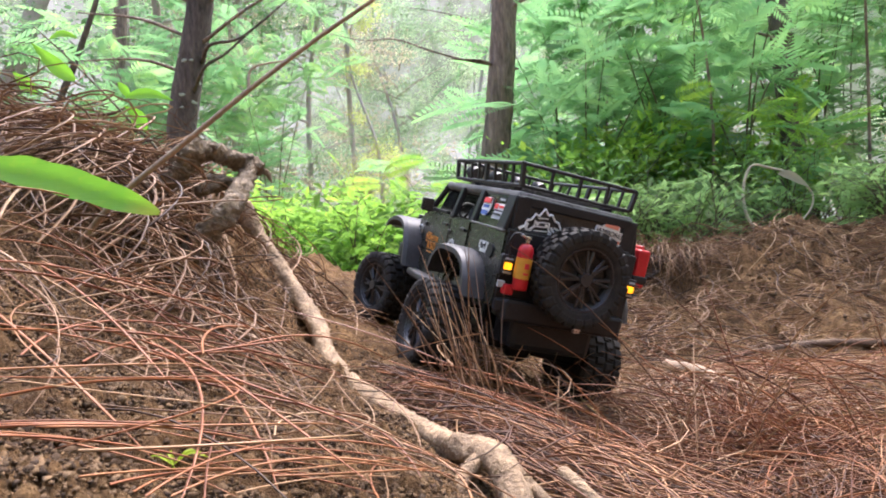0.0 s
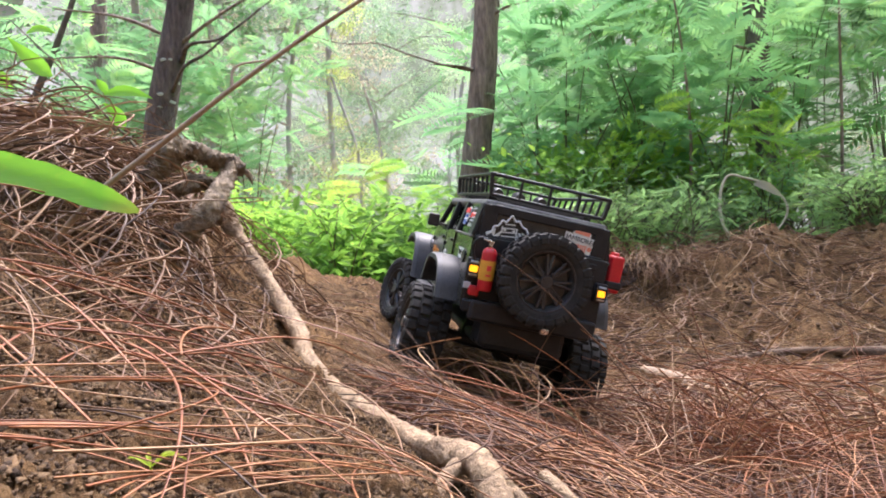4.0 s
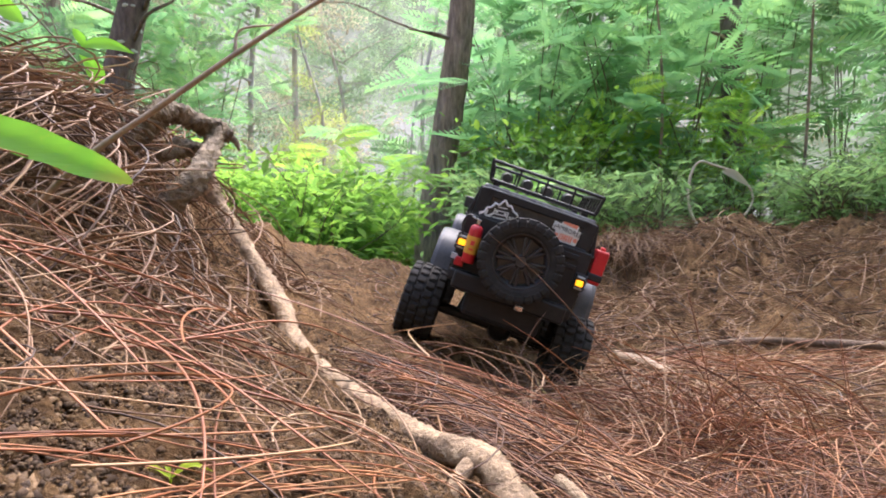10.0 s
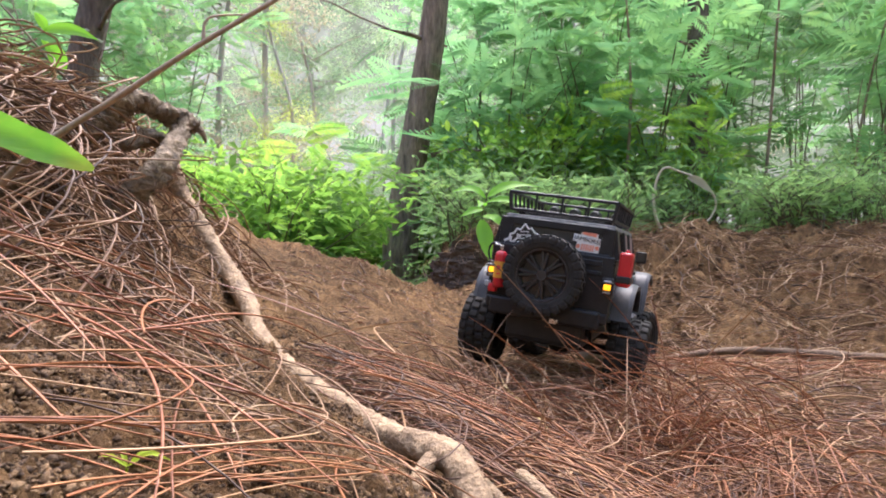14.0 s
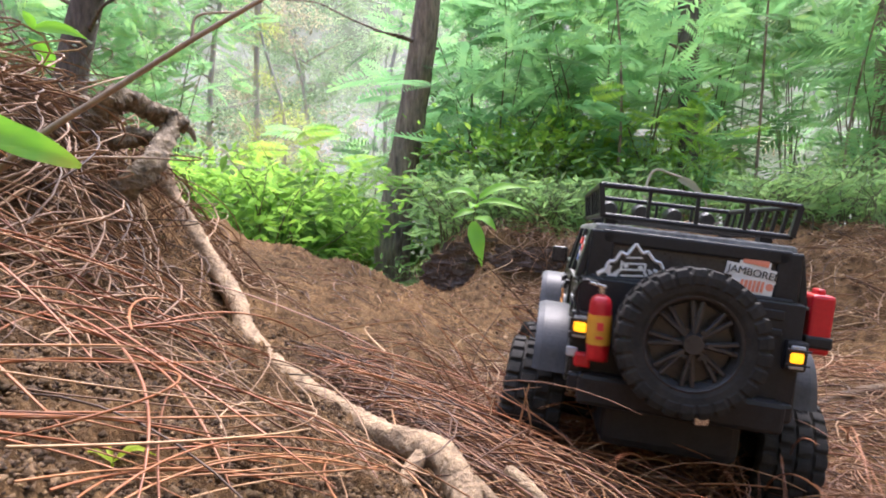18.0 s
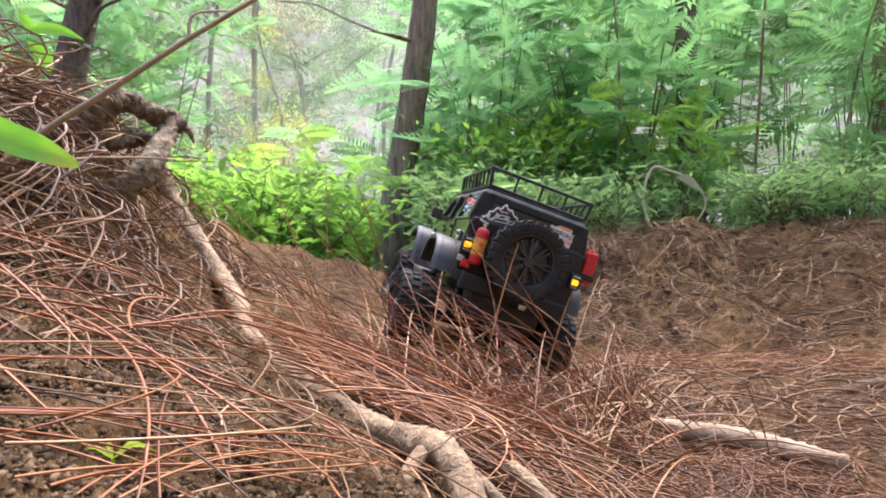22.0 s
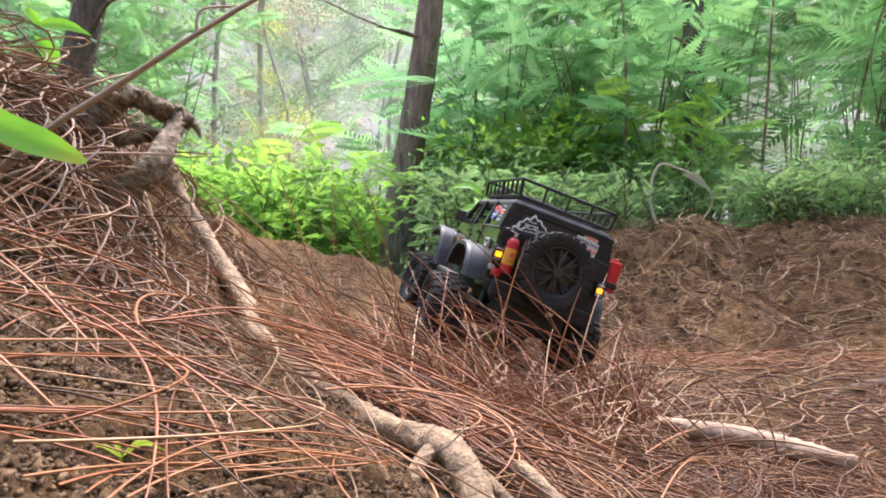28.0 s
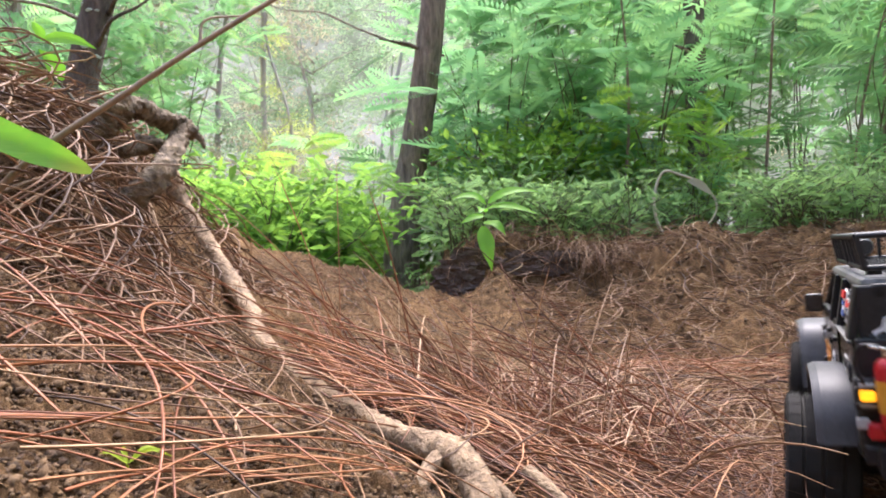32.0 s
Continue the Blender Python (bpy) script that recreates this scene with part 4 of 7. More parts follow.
        box(bm, ((x * 0.975), y, (zt + zb) / 2), (0.0045 if edge else 0.003, 0.006 if edge else 0.0035, zt - zb), (0, math.degrees(math.atan2(x * 0.05, zt - zb)) if abs(x) == xr else 0, 0))
        part("post", bm, M_BLACK, rk)
    for k in range(11):
        bm = bmesh.new()
        y = yr0 + (yr1 - yr0) * (k + 0.5) / 11
        box(bm, (0, y, zb - 0.001), (2 * xr * 0.95, 0.005, 0.0025))
        part("floor_slat", bm, M_BLACK, rk)
    for x in (-0.066, 0.066):
        for y in (-0.15, -0.02):
            bm = bmesh.new()
            box(bm, (x, y, 0.2545), (0.010, 0.014, 0.007))
            part("foot", bm, M_BLACK, rk)
    for k in range(4):
        bm = bmesh.new()
        x = -0.054 + 0.036 * k
        rod(bm, (x, 0.016, 0.2715), (x, 0.030, 0.2715), 0.0085, 16, 0.011)
        li = part("rack_lamp", bm, M_BLACK, rk, "round black spot lamp")
        bm = bmesh.new()
        rod(bm, (x, 0.0302, 0.2715), (x, 0.0325, 0.2715), 0.0098, 16)
        part("lamp_glass", bm, M_CLEAR, li, "clear lamp glass")
        bm = bmesh.new()
        rod(bm, (x, 0.012, 0.2715), (x, 0.016, 0.2715), 0.0075, 14, 0.0088)
        part("lamp_back", bm, M_RIM, li, "dark lamp back")
    # decals, each a thin film
    def decal(name, pieces, label):
        base = None
        for k, (m, fn) in enumerate(pieces):
            bm = bmesh.new()
            fn(bm)
            base0 = part(name if k == 0 else "print", bm, m, t if k == 0 else base, label if k == 0 else "")
            base = base or base0
    X, G = -(B + 0.0025), -0.0838
    tq = lean
    decal("round_decal", [
        (M_WHITE, lambda bm: rod(bm, (G - 0.0022, -0.1235, 0.227), (G - 0.0032, -0.1235, 0.2272), 0.0125, 24)),
        (M_REDDEC, lambda bm: box(bm, (G - 0.0028, -0.1235, 0.2345), (0.0016, 0.020, 0.0065), (0, tq, 0))),
        (M_BLUEDEC, lambda bm: box(bm, (G - 0.0045, -0.1235, 0.2188), (0.0016, 0.018, 0.0055), (0, tq, 0))),
        (M_BLUEDEC, lambda bm: box(bm, (G - 0.0035, -0.1235, 0.227), (0.0016, 0.016, 0.0035), (0, tq, 0)))], "round red, white and blue window decal")
    decal("strip_decal", [
        (M_WHITE, lambda bm: box(bm, (G - 0.0028, -0.1625, 0.2290), (0.0014, 0.028, 0.0080), (0, tq, 0))),
        (M_REDDEC, lambda bm: box(bm, (G - 0.0034, -0.1545, 0.2290), (0.0014, 0.010, 0.0065), (0, tq, 0))),
        (M_REDDEC, lambda bm: box(bm, (G - 0.0034, -0.1685, 0.2290), (0.0014, 0.013, 0.0030), (0, tq, 0)))], "red and white window decal")
    decal("silver_window_decal", [
        (M_GREYDEC, lambda bm: box(bm, (G - 0.0044, -0.1625, 0.2185), (0.0014, 0.024, 0.0095), (0, tq, 0))),
        (M_BLACK, lambda bm: box(bm, (G - 0.0050, -0.1625, 0.2195), (0.0014, 0.019, 0.0025), (0, tq, 0)))], "silver window decal")
    decal("black_window_decal", [
        (M_BLACK, lambda bm: box(bm, (G - 0.0014, -0.1655, 0.2380), (0.0014, 0.020, 0.0055), (0, tq, 0))),
        (M_GREYDEC, lambda bm: box(bm, (G - 0.0020, -0.1655, 0.2380), (0.0014, 0.015, 0.0018), (0, tq, 0)))], "small black window decal")
    for side in (-1, 1):
        XS = side * (B + 0.0026)
        bm = bmesh.new()
        plate(bm, XS, 0.036, 0.1580, 0.048, 0.0012, side), plate(bm, XS, 0.036, 0.1435, 0.020, 0.0016, side), plate(bm, XS, 0.047, 0.1705, 0.016, 0.0022, side)
        road = part("orange_decal", bm, M_ORANGE, t, "orange lettering decal on the door")
        for text, dy, dz, size in (("MONSTER", 0.036, 0.1640, 0.0118), ("ROAD", 0.034, 0.1515, 0.0128)):
            rot = Matrix.Translation((XS, dy, dz)) @ Matrix.Rotation(side * math.radians(90), 4, "Z") @ Matrix.Rotation(math.radians(90), 4, "X")
            words("lettering", text, size, rot, M_ORANGE, road, "orange lettering")
        decal("badge_decal", [
            (M_GREYDEC, lambda bm: rod(bm, (XS, -0.046, 0.162), (XS + side * 0.001, -0.046, 0.162), 0.0120, 9)),
            (M_BLACK, lambda bm: rod(bm, (XS, -0.046, 0.163), (XS + side * 0.0016, -0.046, 0.163), 0.0058, 16)),
            (M_WHITE, lambda bm: box(bm, (XS + side * 0.001, -0.046, 0.163), (0.0024, 0.007, 0.0028))),
            (M_ORANGE, lambda bm: plate(bm, XS, -0.044, 0.1465, 0.015, 0.004, side))], "silver star badge decal")
        decal("bonnet_badge", [
            (M_GREYDEC, lambda bm: rod(bm, (side * 0.077, 0.1015, 0.170), (side * 0.0925, 0.1015, 0.170), 0.0088, 20)),
            (M_BLACK, lambda bm: rod(bm, (side * 0.077, 0.1015, 0.170), (side * 0.0931, 0.1015, 0.170), 0.0068, 20)),
            (M_GREYDEC, lambda bm: box(bm, (side * 0.0928, 0.1015, 0.170), (0.0016, 0.008, 0.003)))], "round silver trail badge")
        rot = Matrix.Translation((side * (B + 0.0010), -0.149, 0.1785)) @ Matrix.Rotation(side * math.radians(90), 4, "Z") @ Matrix.Rotation(math.radians(90), 4, "X")
        bm = bmesh.new()
        box(bm, (side * (B + 0.0006), -0.149, 0.1800), (0.0012, 0.027, 0.0095), bevel=0.0004)
        box(bm, (side * (B + 0.0006), -0.149, 0.1735), (0.0012, 0.018, 0.005), bevel=0.0004)
        plate_44 = part("drive_plate", bm, M_WHITE, t, "white 4x4 sticker")
        words("lettering", "4x4", 0.0120, Matrix.Translation((side * 0.0006, 0, 0.0008)) @ rot, M_BLACK, plate_44, "black 4x4 lettering")
    # tailgate decals: white outline of mountains and a truck, and the salmon rally badge
    g = np.random.default_rng(12)
    bm = bmesh.new()
    zig = [(-0.075, 0.198), (-0.074, 0.210), (-0.069, 0.213), (-0.067, 0.221), (-0.062, 0.222), (-0.058, 0.230), (-0.053, 0.228), (-0.047, 0.238), (-0.041, 0.231), (-0.037, 0.233), (-0.031, 0.226), (-0.026, 0.225), (-0.021, 0.217), (-0.018, 0.210)]
    for (x0, z0), (x1, z1) in zip(zig, zig[1:]):
        rod(bm, (x0, -0.2018, z0), (x1, -0.2018, z1), 0.0013, 4)
    # rock strokes on both slopes, a small car between them
    for k in range(24):
        x = g.uniform(-0.074, -0.058) if k % 2 else g.uniform(-0.036, -0.022)
        z = g.uniform(0.200, 0.218)
        box(bm, (x, -0.2016, z), (g.uniform(0.003, 0.009), 0.001, g.uniform(0.0010, 0.0024)), (0, g.uniform(-70, -20) if k % 2 else g.uniform(20, 70), 0))
    for dz, wd in ((0.2265, 0.013), (0.2215, 0.019), (0.2165, 0.021), (0.2115, 0.018)):
        box(bm, (-0.047, -0.2016, dz), (wd, 0.001, 0.0014), (0, -6, 0))
    for dx in (-0.0095, 0.0095):
        box(bm, (-0.047 + dx, -0.2016, 0.2185), (0.0016, 0.001, 0.0085), (0, 0, 0))
        rod(bm, (-0.047 + dx * 0.62, -0.2012, 0.219), (-0.047 + dx * 0.62, -0.2022, 0.219), 0.0019, 10)
    box(bm, (-0.052, -0.2016, 0.2015), (0.036, 0.001, 0.0075), (0, -3, 0))
    part("mountain_decal", bm, M_WHITE, t, "white outline decal of mountains")
    bm = bmesh.new()
    box(bm, (0.047, -0.2000, 0.2265), (0.043, 0.0010, 0.0105), (0, 6, 0))
    box(bm, (0.048, -0.1998, 0.2355), (0.024, 0.0010, 0.0100), (0, 6, 0))
    box(bm, (0.047, -0.1998, 0.2150), (0.033, 0.0010, 0.0140), (0, 6, 0))
    box(bm, (0.046, -0.1998, 0.2080), (0.020, 0.0010, 0.0060), (0, 6, 0))
    rally = part("rally_decal", bm, M_WHITE, t, "white and salmon rally decal")
    bm = bmesh.new()
    box(bm, (0.048, -0.2004, 0.2360), (0.020, 0.0010, 0.0058), (0, 6, 0))
    for x in (0.0335, 0.0605):
        rod(bm, (x, -0.1999, 0.2165), (x, -0.2009, 0.2165), 0.0030, 12)
    for k in range(6):
        box(bm, (0.0390 + 0.0032 * k, -0.2004, 0.2160), (0.0021, 0.0010, 0.0090), (0, 6, 0))
    part("print", bm, M_SALMON, rally)
    rot = Matrix.Translation((0.047, -0.2009, 0.2265)) @ Matrix.Rotation(math.radians(6), 4, "Y") @ Matrix.Rotation(math.radians(90), 4, "X")
    words("lettering", "JAMBOREE", 0.0086, rot, M_BLACK, rally, "black lettering")
    # axles, wheels, shocks
    moving = {}
    for nm, y in (("front_axle", 0.192), ("rear_axle", -0.102)):
        bm = bmesh.new()
        rod(bm, (-0.10, 0, 0), (0.10, 0, 0), 0.0085, 10)
        g0 = bmesh.ops.create_uvsphere(bm, u_segments=14, v_segments=10, radius=0.021)["verts"]
        bmesh.ops.transform(bm, matrix=pose(0.012, 0, 0), verts=g0)
        for s in (-1, 1):
            rod(bm, (s * 0.055, -0.012, 0.008), (s * 0.045, 0.006, 0.062), 0.0065, 10)
            rod(bm, (s * 0.060, 0, 0), (s * 0.035, -0.10 if y > 0 else 0.10, 0.025), 0.0035, 8)
        ax = part(nm, bm, M_BLACK, t, "black axle with links and shock absorbers")
        ax.matrix_basis = pose(0, y, HUB_Z)
        moving[nm] = ax
    tm = None
    for key, (hx, hy) in HUBS.items():
        side = -1 if hx < 0 else 1
        wheel = part("wheel", rim_mesh(TYRE_R, 0.055, side), M_RIM, t, "black spoked wheel")
        wheel.matrix_basis = pose(hx, hy, HUB_Z)
        if tm is None:
            ty = part("tyre", tyre_mesh(TYRE_R, 0.055, 24), M_RUBBER, wheel, "knobbly dusty black tyre")
            tm = ty.data
        else:
            ty = new("tyre", tm)
            ty.parent = wheel
            tagged(ty, "knobbly dusty black tyre")
        moving[key] = wheel
    return t, moving


truck, truck_parts = model_truck()


# ---- stick and foreground stem with its leaves ----
def on_ground(x, y, yaw, lift=0.006, rx=0, ry=0):
    return pose(x, y, float(ground_z(x, y)) + lift, rx, ry, yaw)


pale_stick = limb_thing("pale_stick", [(-0.100, 0.005, 0.0), (-0.057, -0.003, 0.001), (0.0, 0.003, 0.002), (0.057, -0.002, 0.0), (0.098, 0.004, -0.001)], (0.007, 0.0112, 0.0122, 0.0112, 0.0068), M_STICK, "short peeled pale stick lying among the needles", "stick", 14, 0.11, 11, n=50)
stick_a = pose(0.302, 1.20, 0.018, 0, 6, -66)
stick_b = pose(0.338, 0.732, 0.001, 0, 5, -31)
pale_stick.matrix_basis = stick_a

limb_thing("dry_straw", [(-0.40, 0.45, 0.205), (-0.331, 0.50, 0.257), (-0.294, 0.55, 0.284), (-0.262, 0.58, 0.291), (-0.2326, 0.60, 0.293)], (0.0019, 0.0017, 0.0014, 0.0011, 0.0006), M_STICK, "long thin dry straw arching off the bank", "straw", 6, 0.04, 24, n=30)
straw = limb_thing("yellow_straw", [(0.084, 1.00, 0.040), (0.089, 0.89, 0.034), (0.112, 0.79, 0.022), (0.128, 0.71, 0.014), (0.150, 0.63, 0.006)], (0.0010, 0.0016, 0.0019, 0.0017, 0.0008), M_STRAW, "long yellow straw lying over the needles", "straw", 6, 0.04, 25, n=36)
straw_low = pose(0.03, -0.02, -0.045)
stem = limb_thing("bare_stem", [(-0.50, 0.42, 0.13), (-0.41, 0.45, 0.188), (-0.346, 0.481, 0.233), (-0.291, 0.485, 0.285), (-0.232, 0.490, 0.327), (-0.178, 0.495, 0.365), (-0.120, 0.501, 0.403), (-0.071, 0.506, 0.432), (0.0, 0.51, 0.472)], (0.0036, 0.0032, 0.0029, 0.0026, 0.0023, 0.002, 0.0018, 0.0016, 0.0013), M_STEM, "thin bare reddish stem leaning up from the bank", "stem", 8, 0.06, 21)
for k, (a, b, c) in enumerate((((-0.178, 0.495, 0.365), (-0.176, 0.50, 0.385), (-0.150, 0.51, 0.392)), ((-0.346, 0.481, 0.233), (-0.37, 0.50, 0.235), (-0.45, 0.53, 0.236)))):
    limb_thing("side_twig", [a, b, c], (0.0016, 0.001, 0.0007), M_STEM, "fine dry side twig", "", 6, 0.05, 30 + k, stem)


def blade(path, width, sag, name, label, parent=None, n=16, face=(0.05, -0.95, 0.30), material=None, blunt=False):
    """A long pointed leaf with a folded middle along a bent path."""
    c = spline(path, n)
    t = np.gradient(c, axis=0)
    t /= np.linalg.norm(t, axis=1)[:, None]
    u = np.cross(t, face)
    u /= np.linalg.norm(u, axis=1)[:, None]
    up = np.cross(u, t)
    s = np.linspace(0, 1, n)
    w = width * np.clip(np.sin(np.pi * np.clip(s, 0.02, 0.995) ** 0.75), 0.03, 1)
    if blunt:
        w = width * np.clip(np.minimum(1, (2.2 * s) ** 0.7) * (1 - np.clip(s, 0, 1) ** 7) ** 0.55 * (1 + 0.05 * np.sin(s * 31)), 0.12, 1.1)
    cols = []
    for q in (-1, -0.5, 0, 0.5, 1):
        ripple_q = 0.05 * width * np.sin(s * 40 + q * 3) * abs(q)
        cols.append(c + u * (q * w)[:, None] + up * (sag * abs(q) * w + ripple_q)[:, None])
    v = np.stack(cols, 1).reshape(-1, 3)
    a = (np.arange(n - 1)[:, None] * 5 + np.arange(4)).ravel()
    me = mesh_np(name, v, np.stack([a, a + 1, a + 6, a + 5], -1))
    return solid(name, me, material or M_BLADE, parent, label, True)


blade_leaf = blade([(-0.440, 0.436, 0.318), (-0.398, 0.440, 0.316), (-0.352, 0.444, 0.307), (-0.315, 0.447, 0.296), (-0.279, 0.449, 0.282), (-0.236, 0.453, 0.264)], 0.0122, 0.25, "broad_leaf", "long bright green leaf with a ragged yellowing tip", n=40, material=M_BROAD, blunt=True)
tagged(blade_leaf, category="leaf")
v, f = limb([(-0.54, 0.42, 0.23), (-0.48, 0.43, 0.285), (-0.430, 0.436, 0.3115)], (0.0022, 0.0018, 0.0012), 6, 0.03, 41, 12)
solid("leaf_stalk", mesh_np("leaf_stalk", v, f), M_TWIG, blade_leaf, "green leaf stalk", True)

# a slim seedling with a few leaves behind the bank top
seedling = limb_thing("seedling", [(-0.376, 0.722, 0.338), (-0.390, 0.718, 0.378), (-0.422, 0.710, 0.419), (-0.452, 0.704, 0.456), (-0.490, 0.695, 0.500), (-0.527, 0.687, 0.540)], (0.0018, 0.0016, 0.0014, 0.0012, 0.001, 0.0008), M_TWIG, "slim green seedling with pointed leaves on the bank", "seedling", 6, 0.03, 22)
for k, path in enumerate((
        [(-0.484, 0.698, 0.472), (-0.497, 0.696, 0.483), (-0.514, 0.692, 0.501), (-0.532, 0.688, 0.521)],
        [(-0.530, 0.693, 0.459), (-0.540, 0.690, 0.470), (-0.548, 0.689, 0.479), (-0.557, 0.687, 0.488)],
        [(-0.426, 0.708, 0.448), (-0.408, 0.710, 0.450), (-0.390, 0.713, 0.448), (-0.370, 0.716, 0.440)],
        [(-0.405, 0.714, 0.406), (-0.410, 0.712, 0.418), (-0.417, 0.711, 0.428), (-0.428, 0.708, 0.438)],
        [(-0.423, 0.708, 0.448), (-0.425, 0.708, 0.455), (-0.430, 0.706, 0.462), (-0.434, 0.706, 0.467)],
        [(-0.510, 0.691, 0.524), (-0.498, 0.692, 0.528), (-0.487, 0.694, 0.527), (-0.476, 0.696, 0.522)])):
    blade(path, (0.0095, 0.008, 0.0075, 0.009, 0.005, 0.005)[k], 0.3, "leaf", "pointed light green leaf", seedling, 12)

# tiny sprout in the near soil
sprout = limb_thing("sprout", [(-0.126, 0.272, 0.10), (-0.126, 0.271, 0.112), (-0.125, 0.270, 0.119)], (0.0008, 0.0007, 0.0006), M_SPROUT, "tiny bright green sprout in the soil", "sprout", 6, 0.02, 23)
for dx, dy, w in ((-0.014, -0.003, 0.0011), (0.017, 0.002, 0.0015), (0.010, 0.010, 0.0012), (-0.008, 0.008, 0.0011)):
    path = [(-0.125, 0.270, 0.119), (-0.125 + 0.5 * dx, 0.270 + 0.5 * dy, 0.124), (-0.125 + dx, 0.270 + dy, 0.121)]
    blade(path, w, 0.3, "leaf", "small yellow-green leaf", sprout, 8, (0, -0.4, 0.9), M_SPROUT)


def tubes(P, r):
    """Thin three-sided tubes along P (count, points, 3)."""
    n, k, _ = P.shape
    t = np.gradient(P, axis=1)
    t /= np.linalg.norm(t, axis=2)[..., None] + 1e-9
    u = np.cross(t, np.array([0.17, 0.05, 1.0]))
    u /= np.linalg.norm(u, axis=2)[..., None] + 1e-9
    w = np.cross(u, t)
    taper = np.interp(np.linspace(0, 1, k), [0, 0.2, 0.8, 1], [1.1, 1, 0.9, 0.35])
    rr = np.asarray(r)[:, None] * taper[None]
    ring = []
    for a in (0.3, 2.39, 4.49):
        ring.append(P + rr[..., None] * (math.cos(a) * u + math.sin(a) * w))
    v = np.stack(ring, 2).reshape(-1, 3)
    base = (np.arange(n)[:, None, None] * k + np.arange(k - 1)[None, :, None]) * 3
    j = np.arange(3)[None, None]
    a, b = base + j, base + (j + 1) % 3
    f = np.stack([a, b, b + 3, a + 3], -1).reshape(-1, 4)
    return v, f


def litter(n, place, length, heading, spread, lift, bow, seed, radius=(0.00045, 0.0008), tilt=0.12, k=9, patchy=True, curl=0.9, over=0.06):
    """Curved needles on the ground. place(g, n) gives x, y; heading in degrees."""
    g = np.random.default_rng(seed)
    x, y = place(g, n)
    if patchy:
        keep = g.uniform(0, 1, len(x)) < 0.15 + 0.85 * step(-0.35, 0.45, ripple(x, y, 0.16, seed % 6))
        x, y = x[keep], y[keep]
    n = len(x)
    a = np.radians(heading + g.normal(0, spread, n))
    L = g.uniform(*length, n)
    s = np.linspace(-0.5, 0.5, k)[None]
    curl = g.normal(0, curl, n)[:, None]
    ang = a[:, None] + curl * s
    dx, dy = np.cos(ang), np.sin(ang)
    px = x[:, None] + L[:, None] * (s * dx)
    py = y[:, None] + L[:, None] * (s * dy)
    # the long root stays bare but for a few
    keep = (off_root(px, py + 0.012).min(1) > 0.020) | (g.uniform(0, 1, n) < over * (1 + 1.2 * ((y > 0.5) & (y < 0.7))))
    px, py, L, a = px[keep], py[keep], L[keep], a[keep]
    n = len(px)
    z = ground_z(px, py)
    # stiff needles bridge the small hollows
    zl = z[:, :1] * (0.5 - s) + z[:, -1:] * (0.5 + s)
    hump = np.maximum((z - zl).max(1), 0.3 * (z - zl).min(1))
    fits = (hump < 0.09 * L) & (np.abs(z[:, -1] - z[:, 0]) < 1.1 * L)
    px, py, L, a, z, zl, hump = px[fits], py[fits], L[fits], a[fits], z[fits], zl[fits], hump[fits]
    n = len(px)
    z = zl + hump[:, None] * (1 - 4 * s * s)
    up = g.exponential(lift, n)[:, None]
    z = z + up + L[:, None] * (np.abs(g.normal(0, tilt, n))[:, None] * (s + 0.5)) * g.choice([0, 0, 0.35, 1], n)[:, None] + L[:, None] * np.abs(g.normal(0, bow, n))[:, None] * (0.25 - s * s) * 4
    return tubes(np.stack([px, py, z + 0.0006], -1), g.uniform(*radius, n))


def within(x0, x1, y0, y1, weight=None):
    def place(g, n):
        x, y = g.uniform(x0, x1, n), g.uniform(y0, y1, n)
        if weight is not None:
            keep = g.uniform(0, 1, n) < weight(x, y)
            x, y = x[keep], y[keep]
        return x, y
    return place


def along(p, q, width):
    """Places strewn along a line."""
    def place(g, n):
        u = g.uniform(0, 1, n)
        return p[0] + (q[0] - p[0]) * u + g.normal(0, width, n), p[1] + (q[1] - p[1]) * u + g.normal(0, width, n)
    return place


def hanging(n, place, length, heading, spread, seed, radius=(0.0006, 0.0010), rise=(10, 60), fall=(1.2, 3.4)):
    """Needles that arch out from an edge and droop."""
    g = np.random.default_rng(seed)
    x, y = place(g, n)
    k = 8
    s = np.linspace(0, 1, k)[None]
    a = np.radians(heading + g.normal(0, spread, n))[:, None] + g.normal(0, 0.5, n)[:, None] * s
    L = g.uniform(*length, n)[:, None]
    e = np.radians(g.uniform(*rise, n))[:, None] - g.uniform(*fall, n)[:, None] * s
    h = np.cumsum(np.cos(e), 1) / k * L
    px, py = x[:, None] + h * np.cos(a), y[:, None] + h * np.sin(a)
    pz = ground_z(x, y)[:, None] + np.cumsum(np.sin(e), 1) / k * L
    pz = np.maximum(pz, ground_z(px, py) + 0.0008)
    return tubes(np.stack([px, py, pz], -1), g.uniform(*radius, n))


def strew(name, material, label, pieces):
    v, f = merged(pieces)
    ob = solid(name, mesh_np(name, v, f), material)
    return tagged(ob, label, "pine needles", kind="stuff")


cover = lambda x, y: 1 - 0.66 * step(-0.34, -0.25, x + 0.04 * ripple(x, y, 0.2, 2)) * step(0.52, 0.60, y)
bare = lambda x, y: 1 - 0.95 * step(0.80 - 0.25 * (x < 0.06), 0.98, y) * (1 - step(1.55, 1.8, y)) * (1 - step(0.10, 0.26, x)) * step(-0.42, -0.34, x)
soilpatch = lambda x, y: (0.03 + 0.97 * step(0.0, 0.05, x + 0.005 - 0.9 * (0.42 - y))) * (1 - 0.5 * step(0.30, 0.42, x + 0.03 * ripple(x, y, 0.2, 4))) * bare(x, y) * (1 - 0.5 * step(0.80, 0.95, y))
open_soil = lambda x, y: bare(x, y) * (1 - 0.45 * step(1.22, 1.5, y))
